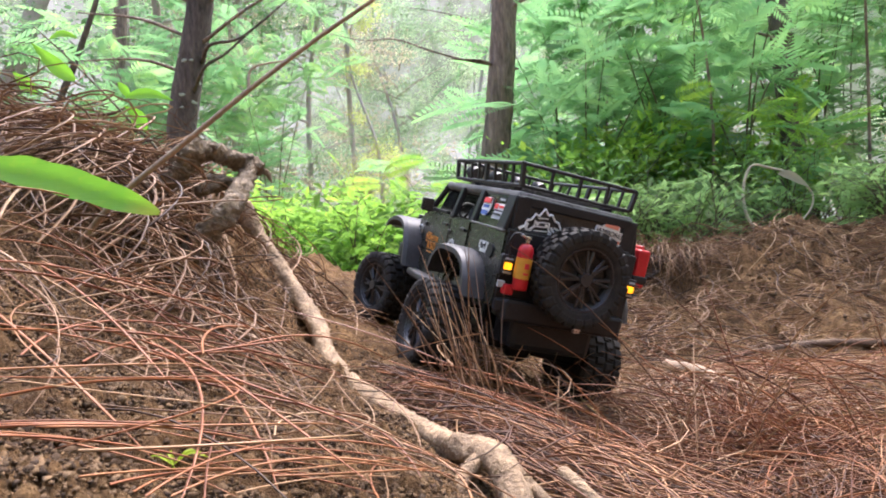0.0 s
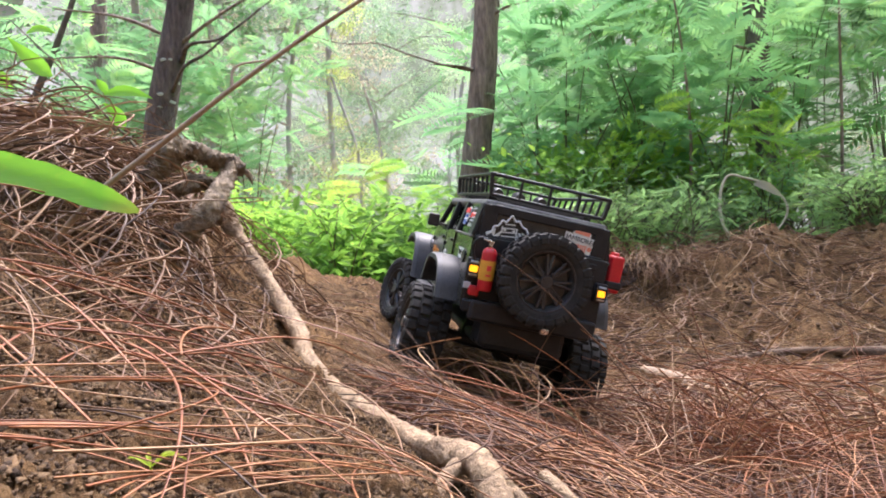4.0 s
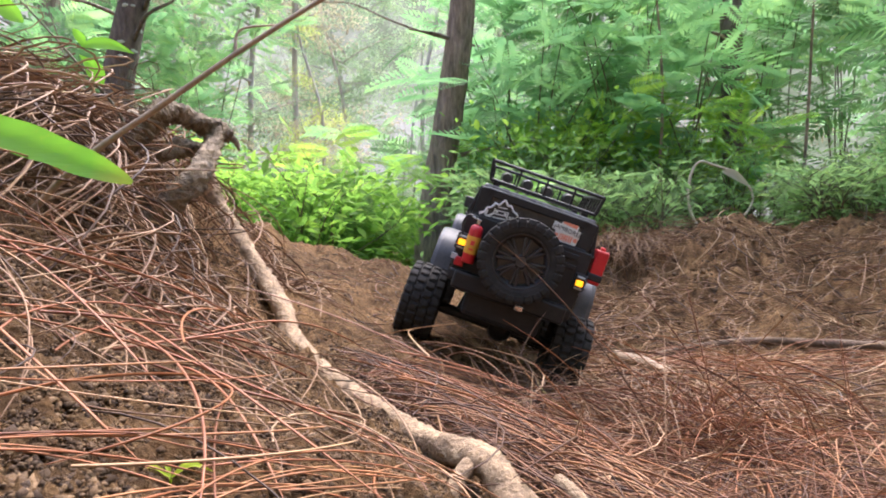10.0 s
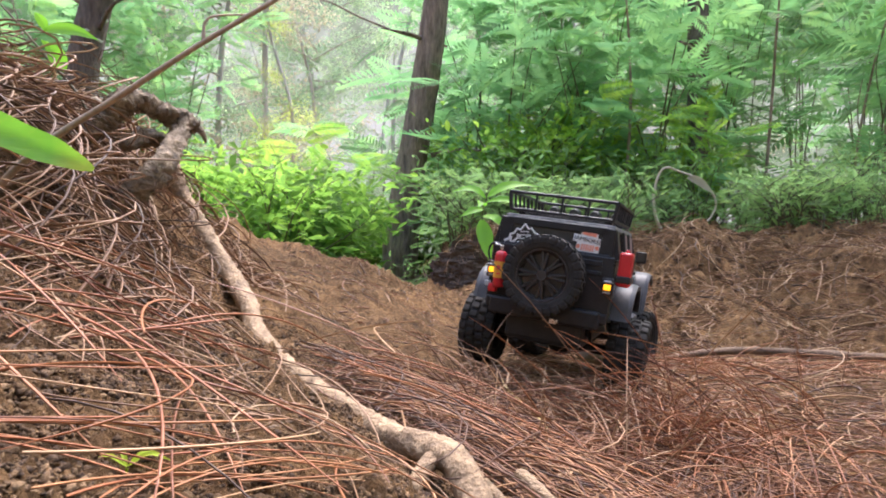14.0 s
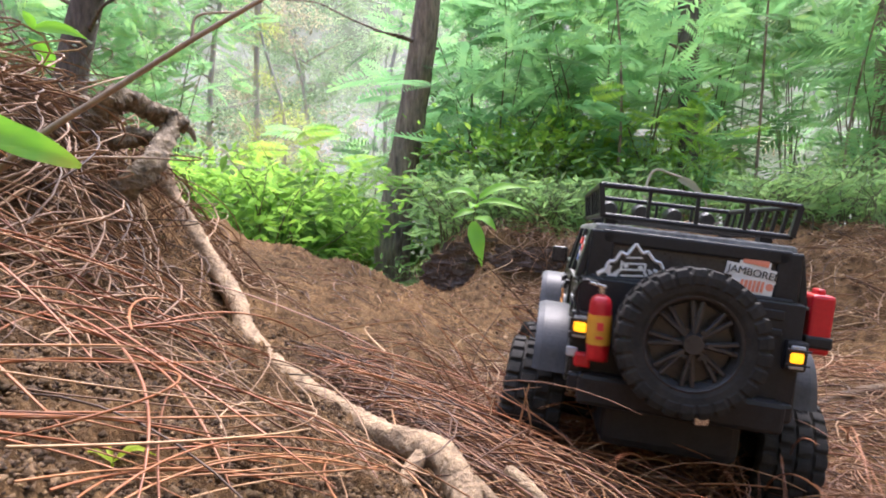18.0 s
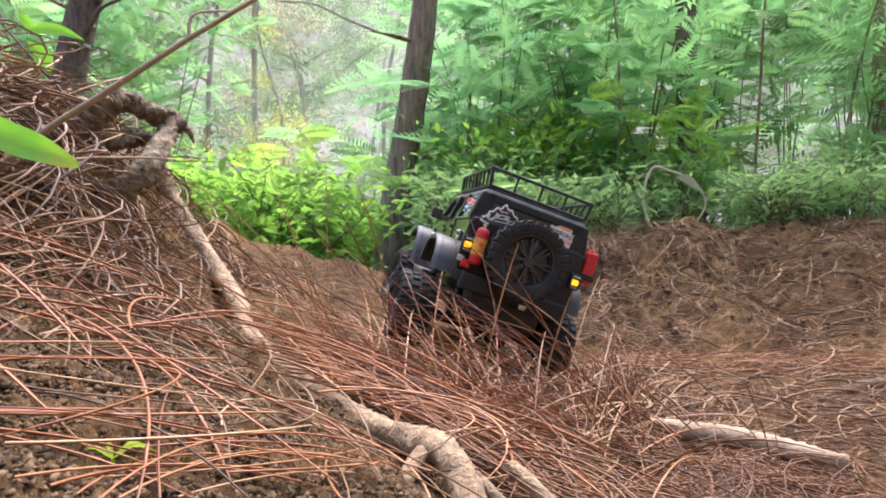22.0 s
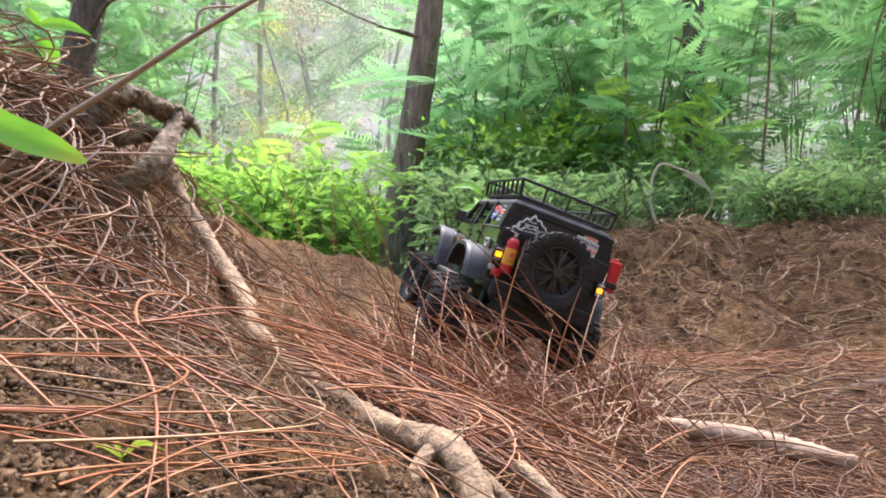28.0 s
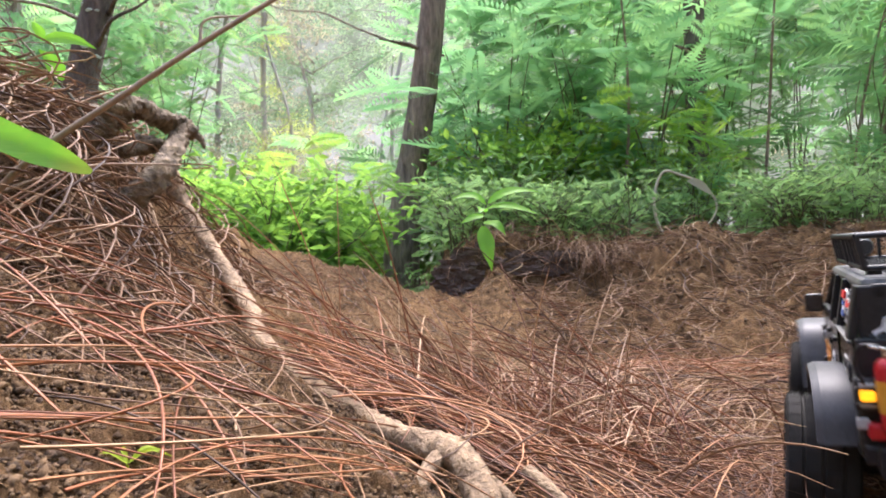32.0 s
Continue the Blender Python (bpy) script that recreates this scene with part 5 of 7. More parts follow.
strew("needle_carpet", M_NEEDLE, "reddish-brown dry pine needles matted over the gully floor", [
    litter(8800, within(-0.12, 0.75, 0.30, 1.02, soilpatch), (0.05, 0.17), 15, 85, 0.003, 0.03, 101, tilt=0.07),
    litter(2300, within(0.0, 0.50, 0.34, 0.72, soilpatch), (0.08, 0.20), 20, 70, 0.007, 0.06, 102, tilt=0.16),
    litter(2300, within(0.22, 1.35, 0.80, 1.75, open_soil), (0.06, 0.19), 5, 70, 0.002, 0.03, 103, tilt=0.06, curl=1.4),
    litter(430, within(-0.03, 0.34, 0.36, 0.72), (0.12, 0.24), -40, 24, 0.008, 0.05, 124, (0.0005, 0.0009)),
    litter(260, within(0.15, 1.2, 0.85, 1.8), (0.08, 0.20), 0, 80, 0.005, 0.05, 106, (0.0010, 0.0016), tilt=0.2, curl=2.0),
    litter(420, within(0.0, 1.6, 2.02, 2.5), (0.06, 0.18), -60, 45, 0.006, 0.08, 104),
    litter(420, within(-0.45, 0.25, 0.9, 1.75), (0.03, 0.10), -40, 60, 0.002, 0.04, 105),
    litter(420, within(-0.40, 0.30, 0.85, 1.95), (0.012, 0.035), 0, 90, 0.001, 0.02, 107, (0.0008, 0.0016), patchy=False)])
strew("bank_needles", M_DULL, "weathered grey-brown needles hanging over the steep bank", [
    litter(3800, within(-0.85, -0.22, 0.47, 1.02, cover), (0.05, 0.14), 20, 85, 0.004, 0.05, 111, (0.0006, 0.0013), tilt=0.12, curl=1.5),
    litter(4600, within(-0.85, -0.20, 0.50, 1.02, cover), (0.06, 0.18), 85, 35, 0.006, 0.06, 119, (0.0006, 0.0013), tilt=0.10, curl=1.6),
    litter(800, within(-0.60, -0.24, 0.50, 0.90, cover), (0.07, 0.18), 110, 60, 0.012, 0.10, 115, (0.0006, 0.0012), tilt=0.16, curl=2.2),
    litter(120, within(-0.50, -0.08, 0.40, 0.62), (0.06, 0.17), 55, 45, 0.004, 0.05, 116),
    hanging(80, along((0.12, 2.03), (0.60, 2.0), 0.020), (0.06, 0.20), -95, 40, 117),
    hanging(210, along((0.36, 2.0), (0.50, 1.98), 0.014), (0.10, 0.22), -80, 35, 1171),
    hanging(60, along((-0.02, 1.97), (0.14, 2.0), 0.012), (0.05, 0.14), -100, 50, 1175),
    hanging(90, along((0.55, 1.96), (1.25, 1.80), 0.05), (0.08, 0.22), -95, 60, 1172),
    hanging(110, within(0.35, 1.2, 1.1, 1.9), (0.07, 0.20), -60, 90, 1173, (0.0006, 0.0011), (5, 35), (0.5, 2.0)),
    hanging(340, within(0.02, 0.38, 0.78, 0.95), (0.06, 0.16), 60, 80, 1176, (0.0005, 0.0009), (10, 55), (0.4, 1.8)),
    hanging(190, within(0.03, 0.36, 0.92, 1.06), (0.05, 0.12), 60, 80, 1177, (0.0005, 0.0009), (15, 60), (0.4, 1.8)),
    hanging(26, within(0.0, 0.35, 0.60, 0.80), (0.06, 0.13), 100, 60, 1174, (0.0006, 0.0011), (40, 85), (0.0, 0.8)),
    litter(10, within(-0.02, 0.30, 0.55, 0.75), (0.12, 0.22), 140, 40, 0.010, 0.06, 118, (0.0006, 0.001), tilt=0.45),
    litter(46, within(-0.32, 0.0, 0.26, 0.54), (0.06, 0.17), -50, 35, 0.004, 0.04, 1121, (0.0004, 0.0008), tilt=0.08, patchy=False),
    litter(90, within(-0.42, 0.02, 0.24, 0.60), (0.04, 0.12), -20, 65, 0.003, 0.04, 112, tilt=0.05),
    litter(1500, within(0.2, 1.4, 0.6, 2.1, open_soil), (0.05, 0.16), 0, 70, 0.002, 0.05, 113, (0.0006, 0.0011), curl=1.7),
    litter(520, within(0.22, 1.3, 0.8, 2.0, open_soil), (0.07, 0.20), 10, 75, 0.005, 0.06, 1131, (0.0009, 0.0015), tilt=0.15, curl=2.2),
    litter(1500, within(0.20, 1.35, 1.45, 2.05), (0.06, 0.18), 0, 85, 0.004, 0.05, 1132, (0.0010, 0.0018), tilt=0.14, curl=2.4),
    litter(600, within(0.05, 1.7, 2.0, 2.5), (0.05, 0.15), -70, 60, 0.006, 0.08, 114, curl=1.6)])
strew("fallen_orange_needles", M_FRESH, "long fresh orange pine needles strewn over the dark soil", [
    litter(22, along((-0.25, 0.34), (-0.10, 0.56), 0.026), (0.12, 0.22), 60, 12, 0.006, 0.03, 121, (0.0006, 0.0010), patchy=False, k=16, curl=0.6),
    litter(14, along((-0.34, 0.42), (-0.16, 0.62), 0.020), (0.12, 0.22), 62, 14, 0.006, 0.03, 1211, (0.0006, 0.0010), patchy=False, k=16, curl=0.6),
    litter(24, along((-0.165, 0.228), (-0.035, 0.338), 0.007), (0.12, 0.22), 50, 8, 0.005, 0.02, 122, (0.0004, 0.0007), patchy=False, k=16, curl=0.6),
    litter(4, within(-0.30, -0.03, 0.27, 0.46), (0.12, 0.22), 18, 16, 0.005, 0.03, 1231, (0.0006, 0.0010), tilt=0.05, patchy=False, k=16, curl=0.6),
    litter(9, within(-0.30, -0.02, 0.26, 0.46), (0.08, 0.18), -60, 45, 0.006, 0.03, 123, (0.0004, 0.0007), tilt=0.05),
    litter(9, within(-0.30, 0.0, 0.27, 0.52), (0.12, 0.24), 150, 22, 0.005, 0.03, 1234, (0.0005, 0.0009), tilt=0.05, patchy=False, k=16, curl=0.6),
    litter(18, within(-0.26, 0.0, 0.25, 0.50), (0.12, 0.24), -48, 22, 0.005, 0.03, 1232, (0.0006, 0.0010), tilt=0.05, patchy=False, k=16, curl=0.6),
    litter(420, along((0.30, 1.25), (1.0, 1.20), 0.05), (0.10, 0.20), -5, 22, 0.006, 0.05, 125)])


def crumbs():
    g = np.random.default_rng(131)
    n = 66000
    x = np.concatenate([g.uniform(-0.40, 0.06, 54000), g.uniform(-0.6, 1.0, 12000)])
    y = np.concatenate([g.uniform(0.18, 0.80, 54000), g.uniform(0.3, 1.7, 12000)])
    s = g.lognormal(math.log(0.0009), 0.45, n).clip(0.0004, 0.0024)
    n = len(x)
    z = ground_z(x, y) + 0.0 * s
    d = np.array([(1, 0, 0), (-1, 0, 0), (0, 1, 0), (0, -1, 0), (0, 0, 1), (0, 0, -1)], float)
    v = np.stack([x, y, z], -1)[:, None] + s[:, None, None] * d[None] * g.uniform(0.7, 1.3, (n, 6, 1)) * [1, 1, 0.75] + s[:, None, None] * g.normal(0, 0.28, (n, 6, 3))
    t = np.array([(0, 2, 4), (2, 1, 4), (1, 3, 4), (3, 0, 4), (2, 0, 5), (1, 2, 5), (3, 1, 5), (0, 3, 5)])
    f = (np.arange(n)[:, None, None] * 6 + t[None]).reshape(-1, 3)
    # rounder lumps near by and on the left bank
    gl = np.random.default_rng(132)
    nl = 17000
    lx = np.concatenate([gl.uniform(-0.36, 0.05, 10500), gl.uniform(-0.30, 0.05, 4500), gl.uniform(-0.45, 0.25, 2000)])
    ly = np.concatenate([gl.uniform(0.18, 0.46, 10500), gl.uniform(0.42, 0.78, 4500), gl.uniform(0.75, 1.8, 2000)])
    ls = gl.lognormal(math.log(0.00125), 0.40, nl).clip(0.0006, 0.0034)
    # bigger clods on the far bank
    lx, ly, ls = np.append(lx, gl.uniform(0.12, 1.45, 1500)), np.append(ly, 2.06 - np.abs(gl.normal(0, 0.34, 1500))), np.append(ls, gl.lognormal(math.log(0.0038), 0.55, 1500).clip(0.0015, 0.012))
    nl = len(lx)
    p = (1 + 5 ** 0.5) / 2
    ico = np.array([(-1, p, 0), (1, p, 0), (-1, -p, 0), (1, -p, 0), (0, -1, p), (0, 1, p), (0, -1, -p), (0, 1, -p), (p, 0, -1), (p, 0, 1), (-p, 0, -1), (-p, 0, 1)]) / 1.9
    it = np.array([(0, 11, 5), (0, 5, 1), (0, 1, 7), (0, 7, 10), (0, 10, 11), (1, 5, 9), (5, 11, 4), (11, 10, 2), (10, 7, 6), (7, 1, 8), (3, 9, 4), (3, 4, 2), (3, 2, 6), (3, 6, 8), (3, 8, 9), (4, 9, 5), (2, 4, 11), (6, 2, 10), (8, 6, 7), (9, 8, 1)])
    lv = np.stack([lx, ly, ground_z(lx, ly) - 0.28 * ls], -1)[:, None] + ls[:, None, None] * ico[None] * gl.uniform(0.40, 1.45, (nl, 12, 1)) * gl.uniform(0.6, 1.4, (nl, 1, 3)) * [1.05, 1.05, 0.8]
    v = np.vstack([v.reshape(-1, 3), lv.reshape(-1, 3)])
    f = np.vstack([f, (n * 6 + np.arange(nl)[:, None, None] * 12 + it[None]).reshape(-1, 3)])
    tagged(solid("soil_crumbs", mesh_np("soil_crumbs", v.reshape(-1, 3), f), M_CRUMB), "dark crumbs of loose forest soil", "soil", kind="stuff")


crumbs()


# the tangle of long needles that the truck ploughs up
def tangle(name, n, seed, fan, height, label, material, length=(0.10, 0.24), base=0.045, bends=(0.2, 1.5), radius=(0.0005, 0.0009)):
    g = np.random.default_rng(seed)
    k = 13
    s = np.linspace(0, 1, k)[None]
    a = g.normal(0, fan, n)[:, None]
    L = g.uniform(*length, n)[:, None]
    el = np.clip(g.normal(height, 18, n), 5, 88)[:, None] * np.pi / 180
    bend = g.uniform(*bends, n)[:, None]
    e = el - bend * s
    dx = np.cumsum(np.cos(e), 1) / k * L
    dz = np.cumsum(np.sin(e), 1) / k * L
    x0, y0 = g.normal(0, base, n)[:, None], g.normal(0, base * 0.8, n)[:, None]
    P = np.stack([x0 - dx * np.cos(a), y0 + dx * np.sin(a), dz - 0.01], -1)
    v, f = tubes(P, g.uniform(*radius, n))
    ob = solid(name, mesh_np(name, v, f), material)
    return tagged(ob, label, "pine needles", kind="stuff")


clump = tangle("needle_heap", 700, 141, 0.8, 29, "loose heap of long needles ploughed up by the truck", M_HEAP, (0.10, 0.27), 0.085)
sprig = tangle("needle_sprig", 44, 142, 1.2, 80, "stiff sprig of dry needles standing before the truck", M_DULL, (0.08, 0.21), 0.015, (-0.25, 0.4))
sprig_up, sprig_low = pose(-0.018, 0.640, 0.062, 0, -4, -12), pose(-0.018, 0.640, 0.064, 0, -78, -12)
sprig.matrix_basis = sprig_up
tuft = tangle("needle_tuft", 60, 143, 1.6, 72, "upright tuft of dry needles pushed up by the wheels", M_NEEDLE, (0.05, 0.12), 0.012, (0.0, 0.6))
tuft_low, tuft_up = pose(0.24, 0.78, -0.002, 0, 74, 40), pose(0.212, 0.757, 0.018, 0, 8, 40)
tuft.matrix_basis = tuft_low
clump_low = pose(0.28, 0.78, -0.012, 0, -12, 20)
clump_mid = pose(0.145, 0.690, 0.034, 0, 0, 4)
clump_up = pose(0.045, 0.680, 0.044, 0, 0, -22)
clump_end = pose(0.080, 0.70, 0.018, 0, -6, -22)
clump.matrix_basis = clump_low
crossed = tangle("needle_snarl", 150, 145, 1.9, 50, "snarl of pale crossed needles pushed up by the wheels", M_PALE, (0.09, 0.22), 0.060, (0.2, 2.0), (0.0006, 0.0011))
crossed_low, crossed_up, crossed_end = pose(0.11, 0.66, -0.050, 0, 0, 10), pose(0.060, 0.640, 0.052, 0, 0, 10), pose(0.068, 0.665, 0.012, 0, 0, -10)
crossed.matrix_basis = crossed_low
stalks = tangle("needle_bunch", 26, 144, 0.8, 55, "bunch of long dry needles standing up beside the root", M_FRESH, (0.12, 0.28), 0.035, (0.0, 0.9))
stalks_low, stalks_up = pose(-0.060, 0.643, 0.087, 0, -58, -10), pose(-0.060, 0.643, 0.092, 0, 0, -10)
stalks.matrix_basis = stalks_low


# long needles that the wheel throws across the root
drift = strew("needle_drift", M_FRESH, "drift of long orange needles thrown across the root", [
    litter(60, along((-0.095, 0.585), (0.05, 0.49), 0.014), (0.12, 0.24), -38, 18, 0.008, 0.02, 151, (0.0005, 0.0009), tilt=0.08, patchy=False, over=1.0, k=14, curl=0.6),
    litter(16, along((-0.08, 0.60), (0.04, 0.52), 0.02), (0.12, 0.24), -10, 40, 0.010, 0.025, 152, (0.0005, 0.0009), tilt=0.12, patchy=False, over=1.0, k=14, curl=0.6)])
drift_low, drift_up = pose(0.075, 0.055, -0.036), pose(0, 0, 0.008)
drift.matrix_basis = drift_low


# ---- trees, bushes and undergrowth ----
def frond(pairs, L, wl, ww, droop):
    """A feathery leaf along +y: pairs of narrow leaflets on a thin rib."""
    s = np.linspace(0.12, 1.0, pairs)
    quads = []
    for side in (-1, 1):
        for q in s:
            ln = wl * (0.45 + 0.75 * math.sin(math.pi * min(0.95, 0.15 + 0.8 * q)))
            y0, z0 = q * L, -droop * q * q * L
            d = np.array([side * math.cos(0.65), math.sin(0.65), -0.18])
            b = np.array([0, y0, z0])
            m = b + d * ln * 0.45
            n = np.array([-d[1] * side, d[0] * side, 0.0]) * ww / 2
            quads.append([b, m + n, b + d * ln, m - n])
    for q0, q1 in zip(np.linspace(0, 0.9, 4), np.linspace(0.3, 1, 4)):
        a, b = np.array([0, q0 * L, -droop * q0 * q0 * L]), np.array([0, q1 * L, -droop * q1 * q1 * L])
        o = np.array([0.0012, 0, 0])
        quads.append([a - o, a + o, b + o, b - o])
    return np.array(quads)


def oval(L, W):
    """A plain pointed oval leaf along +y, folded at its middle."""
    c = [np.array(p) for p in ((0, 0, 0), (W / 2, L * 0.4, 0.12 * W), (W * 0.32, L * 0.75, 0.05 * W), (0, L, -0.08 * L), (-W * 0.32, L * 0.75, 0.05 * W), (-W / 2, L * 0.4, 0.12 * W))]
    mid = np.array((0, L * 0.55, -0.02 * L))
    return np.array([[c[0], c[1], c[2], mid], [mid, c[2], c[3], c[3] + 1e-4], [c[0], mid, c[4], c[5]], [mid, c[3] + 1e-4, c[3], c[4]]])


def scattered(kinds, at, yaw, pitch, roll, size, seed):
    """Copies of small leaf shapes, turned and sized one by one, as vertices and quads."""
    g = np.random.default_rng(seed)
    pick = g.integers(0, len(kinds), len(at))
    vs = []
    for k, q in enumerate(kinds):
        w = pick == k
        m = q.reshape(1, -1, 3) * size[w][:, None, None]
        cy, sy, cp, sp, cr, sr = np.cos(yaw[w]), np.sin(yaw[w]), np.cos(pitch[w]), np.sin(pitch[w]), np.cos(roll[w]), np.sin(roll[w])
        x, y, z = m[..., 0], m[..., 1], m[..., 2]
        x, z = x * cr[:, None] + z * sr[:, None], -x * sr[:, None] + z * cr[:, None]
        y, z = y * cp[:, None] - z * sp[:, None], y * sp[:, None] + z * cp[:, None]
        x, y = x * cy[:, None] - y * sy[:, None], x * sy[:, None] + y * cy[:, None]
        vs.append((np.stack([x, y, z], -1) + at[w][:, None]).reshape(-1, 3))
    v = np.vstack(vs)
    return v, np.arange(len(v)).reshape(-1, 4)


FRONDS = [frond(11, 0.34, 0.095, 0.023, 0.25), frond(12, 0.38, 0.088, 0.021, 0.35), frond(9, 0.26, 0.085, 0.023, 0.15)]
FERNS = [frond(14, 0.22, 0.058, 0.0125, 0.15)]
OVALS = [oval(0.075, 0.036), oval(0.055, 0.028), oval(0.09, 0.032)]
ROUNDS = [oval(0.062, 0.030), oval(0.048, 0.025), oval(0.072, 0.029)]
LANCES = [oval(0.085, 0.022), oval(0.065, 0.019), oval(0.10, 0.024)]


def shrub(name, height, stems, leaves, kinds, material, spread, seed, low=0.15, size=(0.55, 1.1), label="", category="bush", thick=0.007, stem_material=None, flat=0.45):
    """A shrub: slim leaning stems, each with leaves along it."""
    g = np.random.default_rng(seed)
    root = new(name)
    at, yaw, out = [], [], []
    for k in range(stems):
        a = g.uniform(0, 6.283)
        lean = g.uniform(0.1, 0.45) * spread
        h = height * g.uniform(0.7, 1.1)
        p = [(0.05 * math.cos(a) * g.uniform(0, 2), 0.05 * math.sin(a), -0.06)]
        for q in (0.3, 0.6, 0.85, 1.0):
            p.append((lean * q * q * math.cos(a) + g.normal(0, 0.025), lean * q * q * math.sin(a) + g.normal(0, 0.025), h * q))
        v, f = limb(p, (thick, thick * 0.8, thick * 0.55, thick * 0.3, thick * 0.15), 6, 0.03, seed + k, 14)
        solid("stem", mesh_np("stem", v, f), stem_material or M_TWIG, root, "slim dark stem" if k == 0 else "", True)
        c = spline(p, 60)
        m = leaves // stems
        u = low + (1 - low) * g.beta(1.3, 1.35, m)
        at.append(c[(u * 59).astype(int)] + g.normal(0, 0.02 * spread, (m, 3)))
        yaw.append(g.uniform(0, 6.283, m))
    at, yaw = np.vstack(at), np.concatenate(yaw)
    # leaf stalks carry the leaves away from the stem
    reach = g.uniform(0.0, 0.22 * spread, len(at))
    at = at + np.stack([-np.sin(yaw) * reach, np.cos(yaw) * reach, 0.25 * reach], -1)
    n = len(at)
    v, f = scattered(kinds, at, yaw + g.normal(0, 0.4, n), g.normal(0.10, flat, n), g.normal(0, flat * 1.1, n), g.uniform(*size, n), seed)
    ob = solid("foliage", mesh_np("foliage", v, f), material, root, "feathery green leaves" if kinds is FRONDS else "small green leaves")
    return tagged(root, label, category)


def trunk(name, pts, radii, material, label, seed, seg=16, n=40):
    t = limb_thing(name, pts, radii, material, label, "tree", seg, 0.035, seed, n=n)
    return t


pine_c = trunk("pine_tree", [(-0.23, 3.42, 0.0), (-0.195, 3.40, 0.47), (-0.12, 3.38, 0.93), (-0.03, 3.36, 1.59), (0.05, 3.35, 2.6), (0.12, 3.3, 4.5), (0.15, 3.3, 7.0)], (0.105, 0.082, 0.072, 0.066, 0.062, 0.055, 0.04), M_BARK, "brown furrowed pine trunk beyond the gully", 51)
pine_l = trunk("pine_tree", [(-1.66, 2.98, 0.1), (-1.62, 2.95, 0.75), (-1.58, 2.93, 1.10), (-1.472, 2.915, 1.561), (-1.40, 2.90, 2.0), (-1.25, 2.9, 3.2), (-1.1, 2.9, 6.0)], (0.085, 0.075, 0.068, 0.062, 0.058, 0.052, 0.04), M_BARK_OLD, "dark leaning pine trunk with lichen spots on the bank", 52)
pine_r = trunk("pine_tree", [(1.345, 3.50, 0.15), (1.34, 3.49, 0.8), (1.335, 3.48, 2.0), (1.31, 3.48, 4.0), (1.28, 3.48, 7.0)], (0.065, 0.056, 0.052, 0.046, 0.03), M_BARK_OLD, "dark pine trunk among the bushes", 53)
trunk("pine_tree", [(2.44, 3.55, 0.2), (2.43, 3.52, 1.0), (2.45, 3.5, 2.2), (2.47, 3.5, 6.0)], (0.09, 0.08, 0.07, 0.05), M_BARK, "dark pine trunk at the thicket edge", 54)
g9 = np.random.default_rng(61)
axis_l = spline([(-1.66, 2.98, 0.1), (-1.62, 2.95, 0.75), (-1.58, 2.93, 1.10), (-1.472, 2.915, 1.561), (-1.40, 2.90, 2.0)], 60)
for k in range(13):
    c, a, w = axis_l[int(g9.integers(14, 40))], g9.uniform(-2.9, -0.25), g9.uniform(0.008, 0.019)
    bm = bmesh.new()
    bmesh.ops.create_icosphere(bm, subdivisions=2, radius=1.0)
    for v in bm.verts:
        q = 1 + 0.7 * noise.noise(v.co * 2.1 + Vector((k * 2.3, 0, 0)))
        v.co = Vector((v.co.x * w * q, v.co.y * 0.004, v.co.z * w * 0.55 * q))
    patch = part("lichen_patch", bm, M_LICHEN, pine_l, "pale lichen patch" if k == 0 else "")
    patch.matrix_basis = pose(c[0] + 0.066 * math.cos(a), c[1] + 0.066 * math.sin(a), c[2], 0, 0, math.degrees(a) + 90)
for k in range(9):
    b = limb_thing("dead_branch", [(-1.47 + 0.02 * k, 2.9, 1.35 + 0.10 * k), (-1.25 + 0.05 * k, 2.87, 1.52 + 0.09 * k + g9.normal(0, 0.03)), (-1.0 + 0.05 * k, 2.85, 1.55 + 0.14 * k + g9.normal(0, 0.05))] if k % 2 else [(-1.5, 2.9, 1.30 + 0.09 * k), (-1.75, 2.88, 1.40 + 0.1 * k), (-2.05, 2.85, 1.42 + 0.12 * k)], (0.010, 0.007, 0.003), M_BARK, "bare broken side branch", "", 6, 0.08, 62 + k, pine_l, n=14)

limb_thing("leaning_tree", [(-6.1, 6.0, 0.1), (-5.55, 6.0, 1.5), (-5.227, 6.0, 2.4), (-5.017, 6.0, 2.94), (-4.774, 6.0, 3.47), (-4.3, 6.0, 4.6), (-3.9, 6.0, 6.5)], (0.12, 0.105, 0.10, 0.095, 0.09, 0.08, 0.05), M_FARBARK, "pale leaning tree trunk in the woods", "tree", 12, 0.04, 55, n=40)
limb_thing("slim_tree", [(-3.45, 5.0, 0.1), (-3.40, 5.0, 0.9), (-3.344, 5.0, 1.68), (-3.279, 5.0, 2.25), (-3.224, 5.0, 2.82), (-3.15, 5.0, 4.5)], (0.075, 0.068, 0.062, 0.058, 0.052, 0.035), M_BARK, "slim brown tree trunk in the woods", "tree", 12, 0.05, 56, n=36)
sapling_l = limb_thing("leaning_sapling", [(-2.62, 3.2, 0.25), (-2.54, 3.2, 0.9), (-2.435, 3.2, 1.34), (-2.343, 3.2, 1.54), (-2.263, 3.2, 1.72), (-2.189, 3.2, 1.9), (-2.0, 3.2, 2.4)], (0.022, 0.020, 0.018, 0.017, 0.015, 0.013, 0.008), M_BARK_OLD, "dark bare leaning sapling", "sapling", 9, 0.06, 57, n=36)
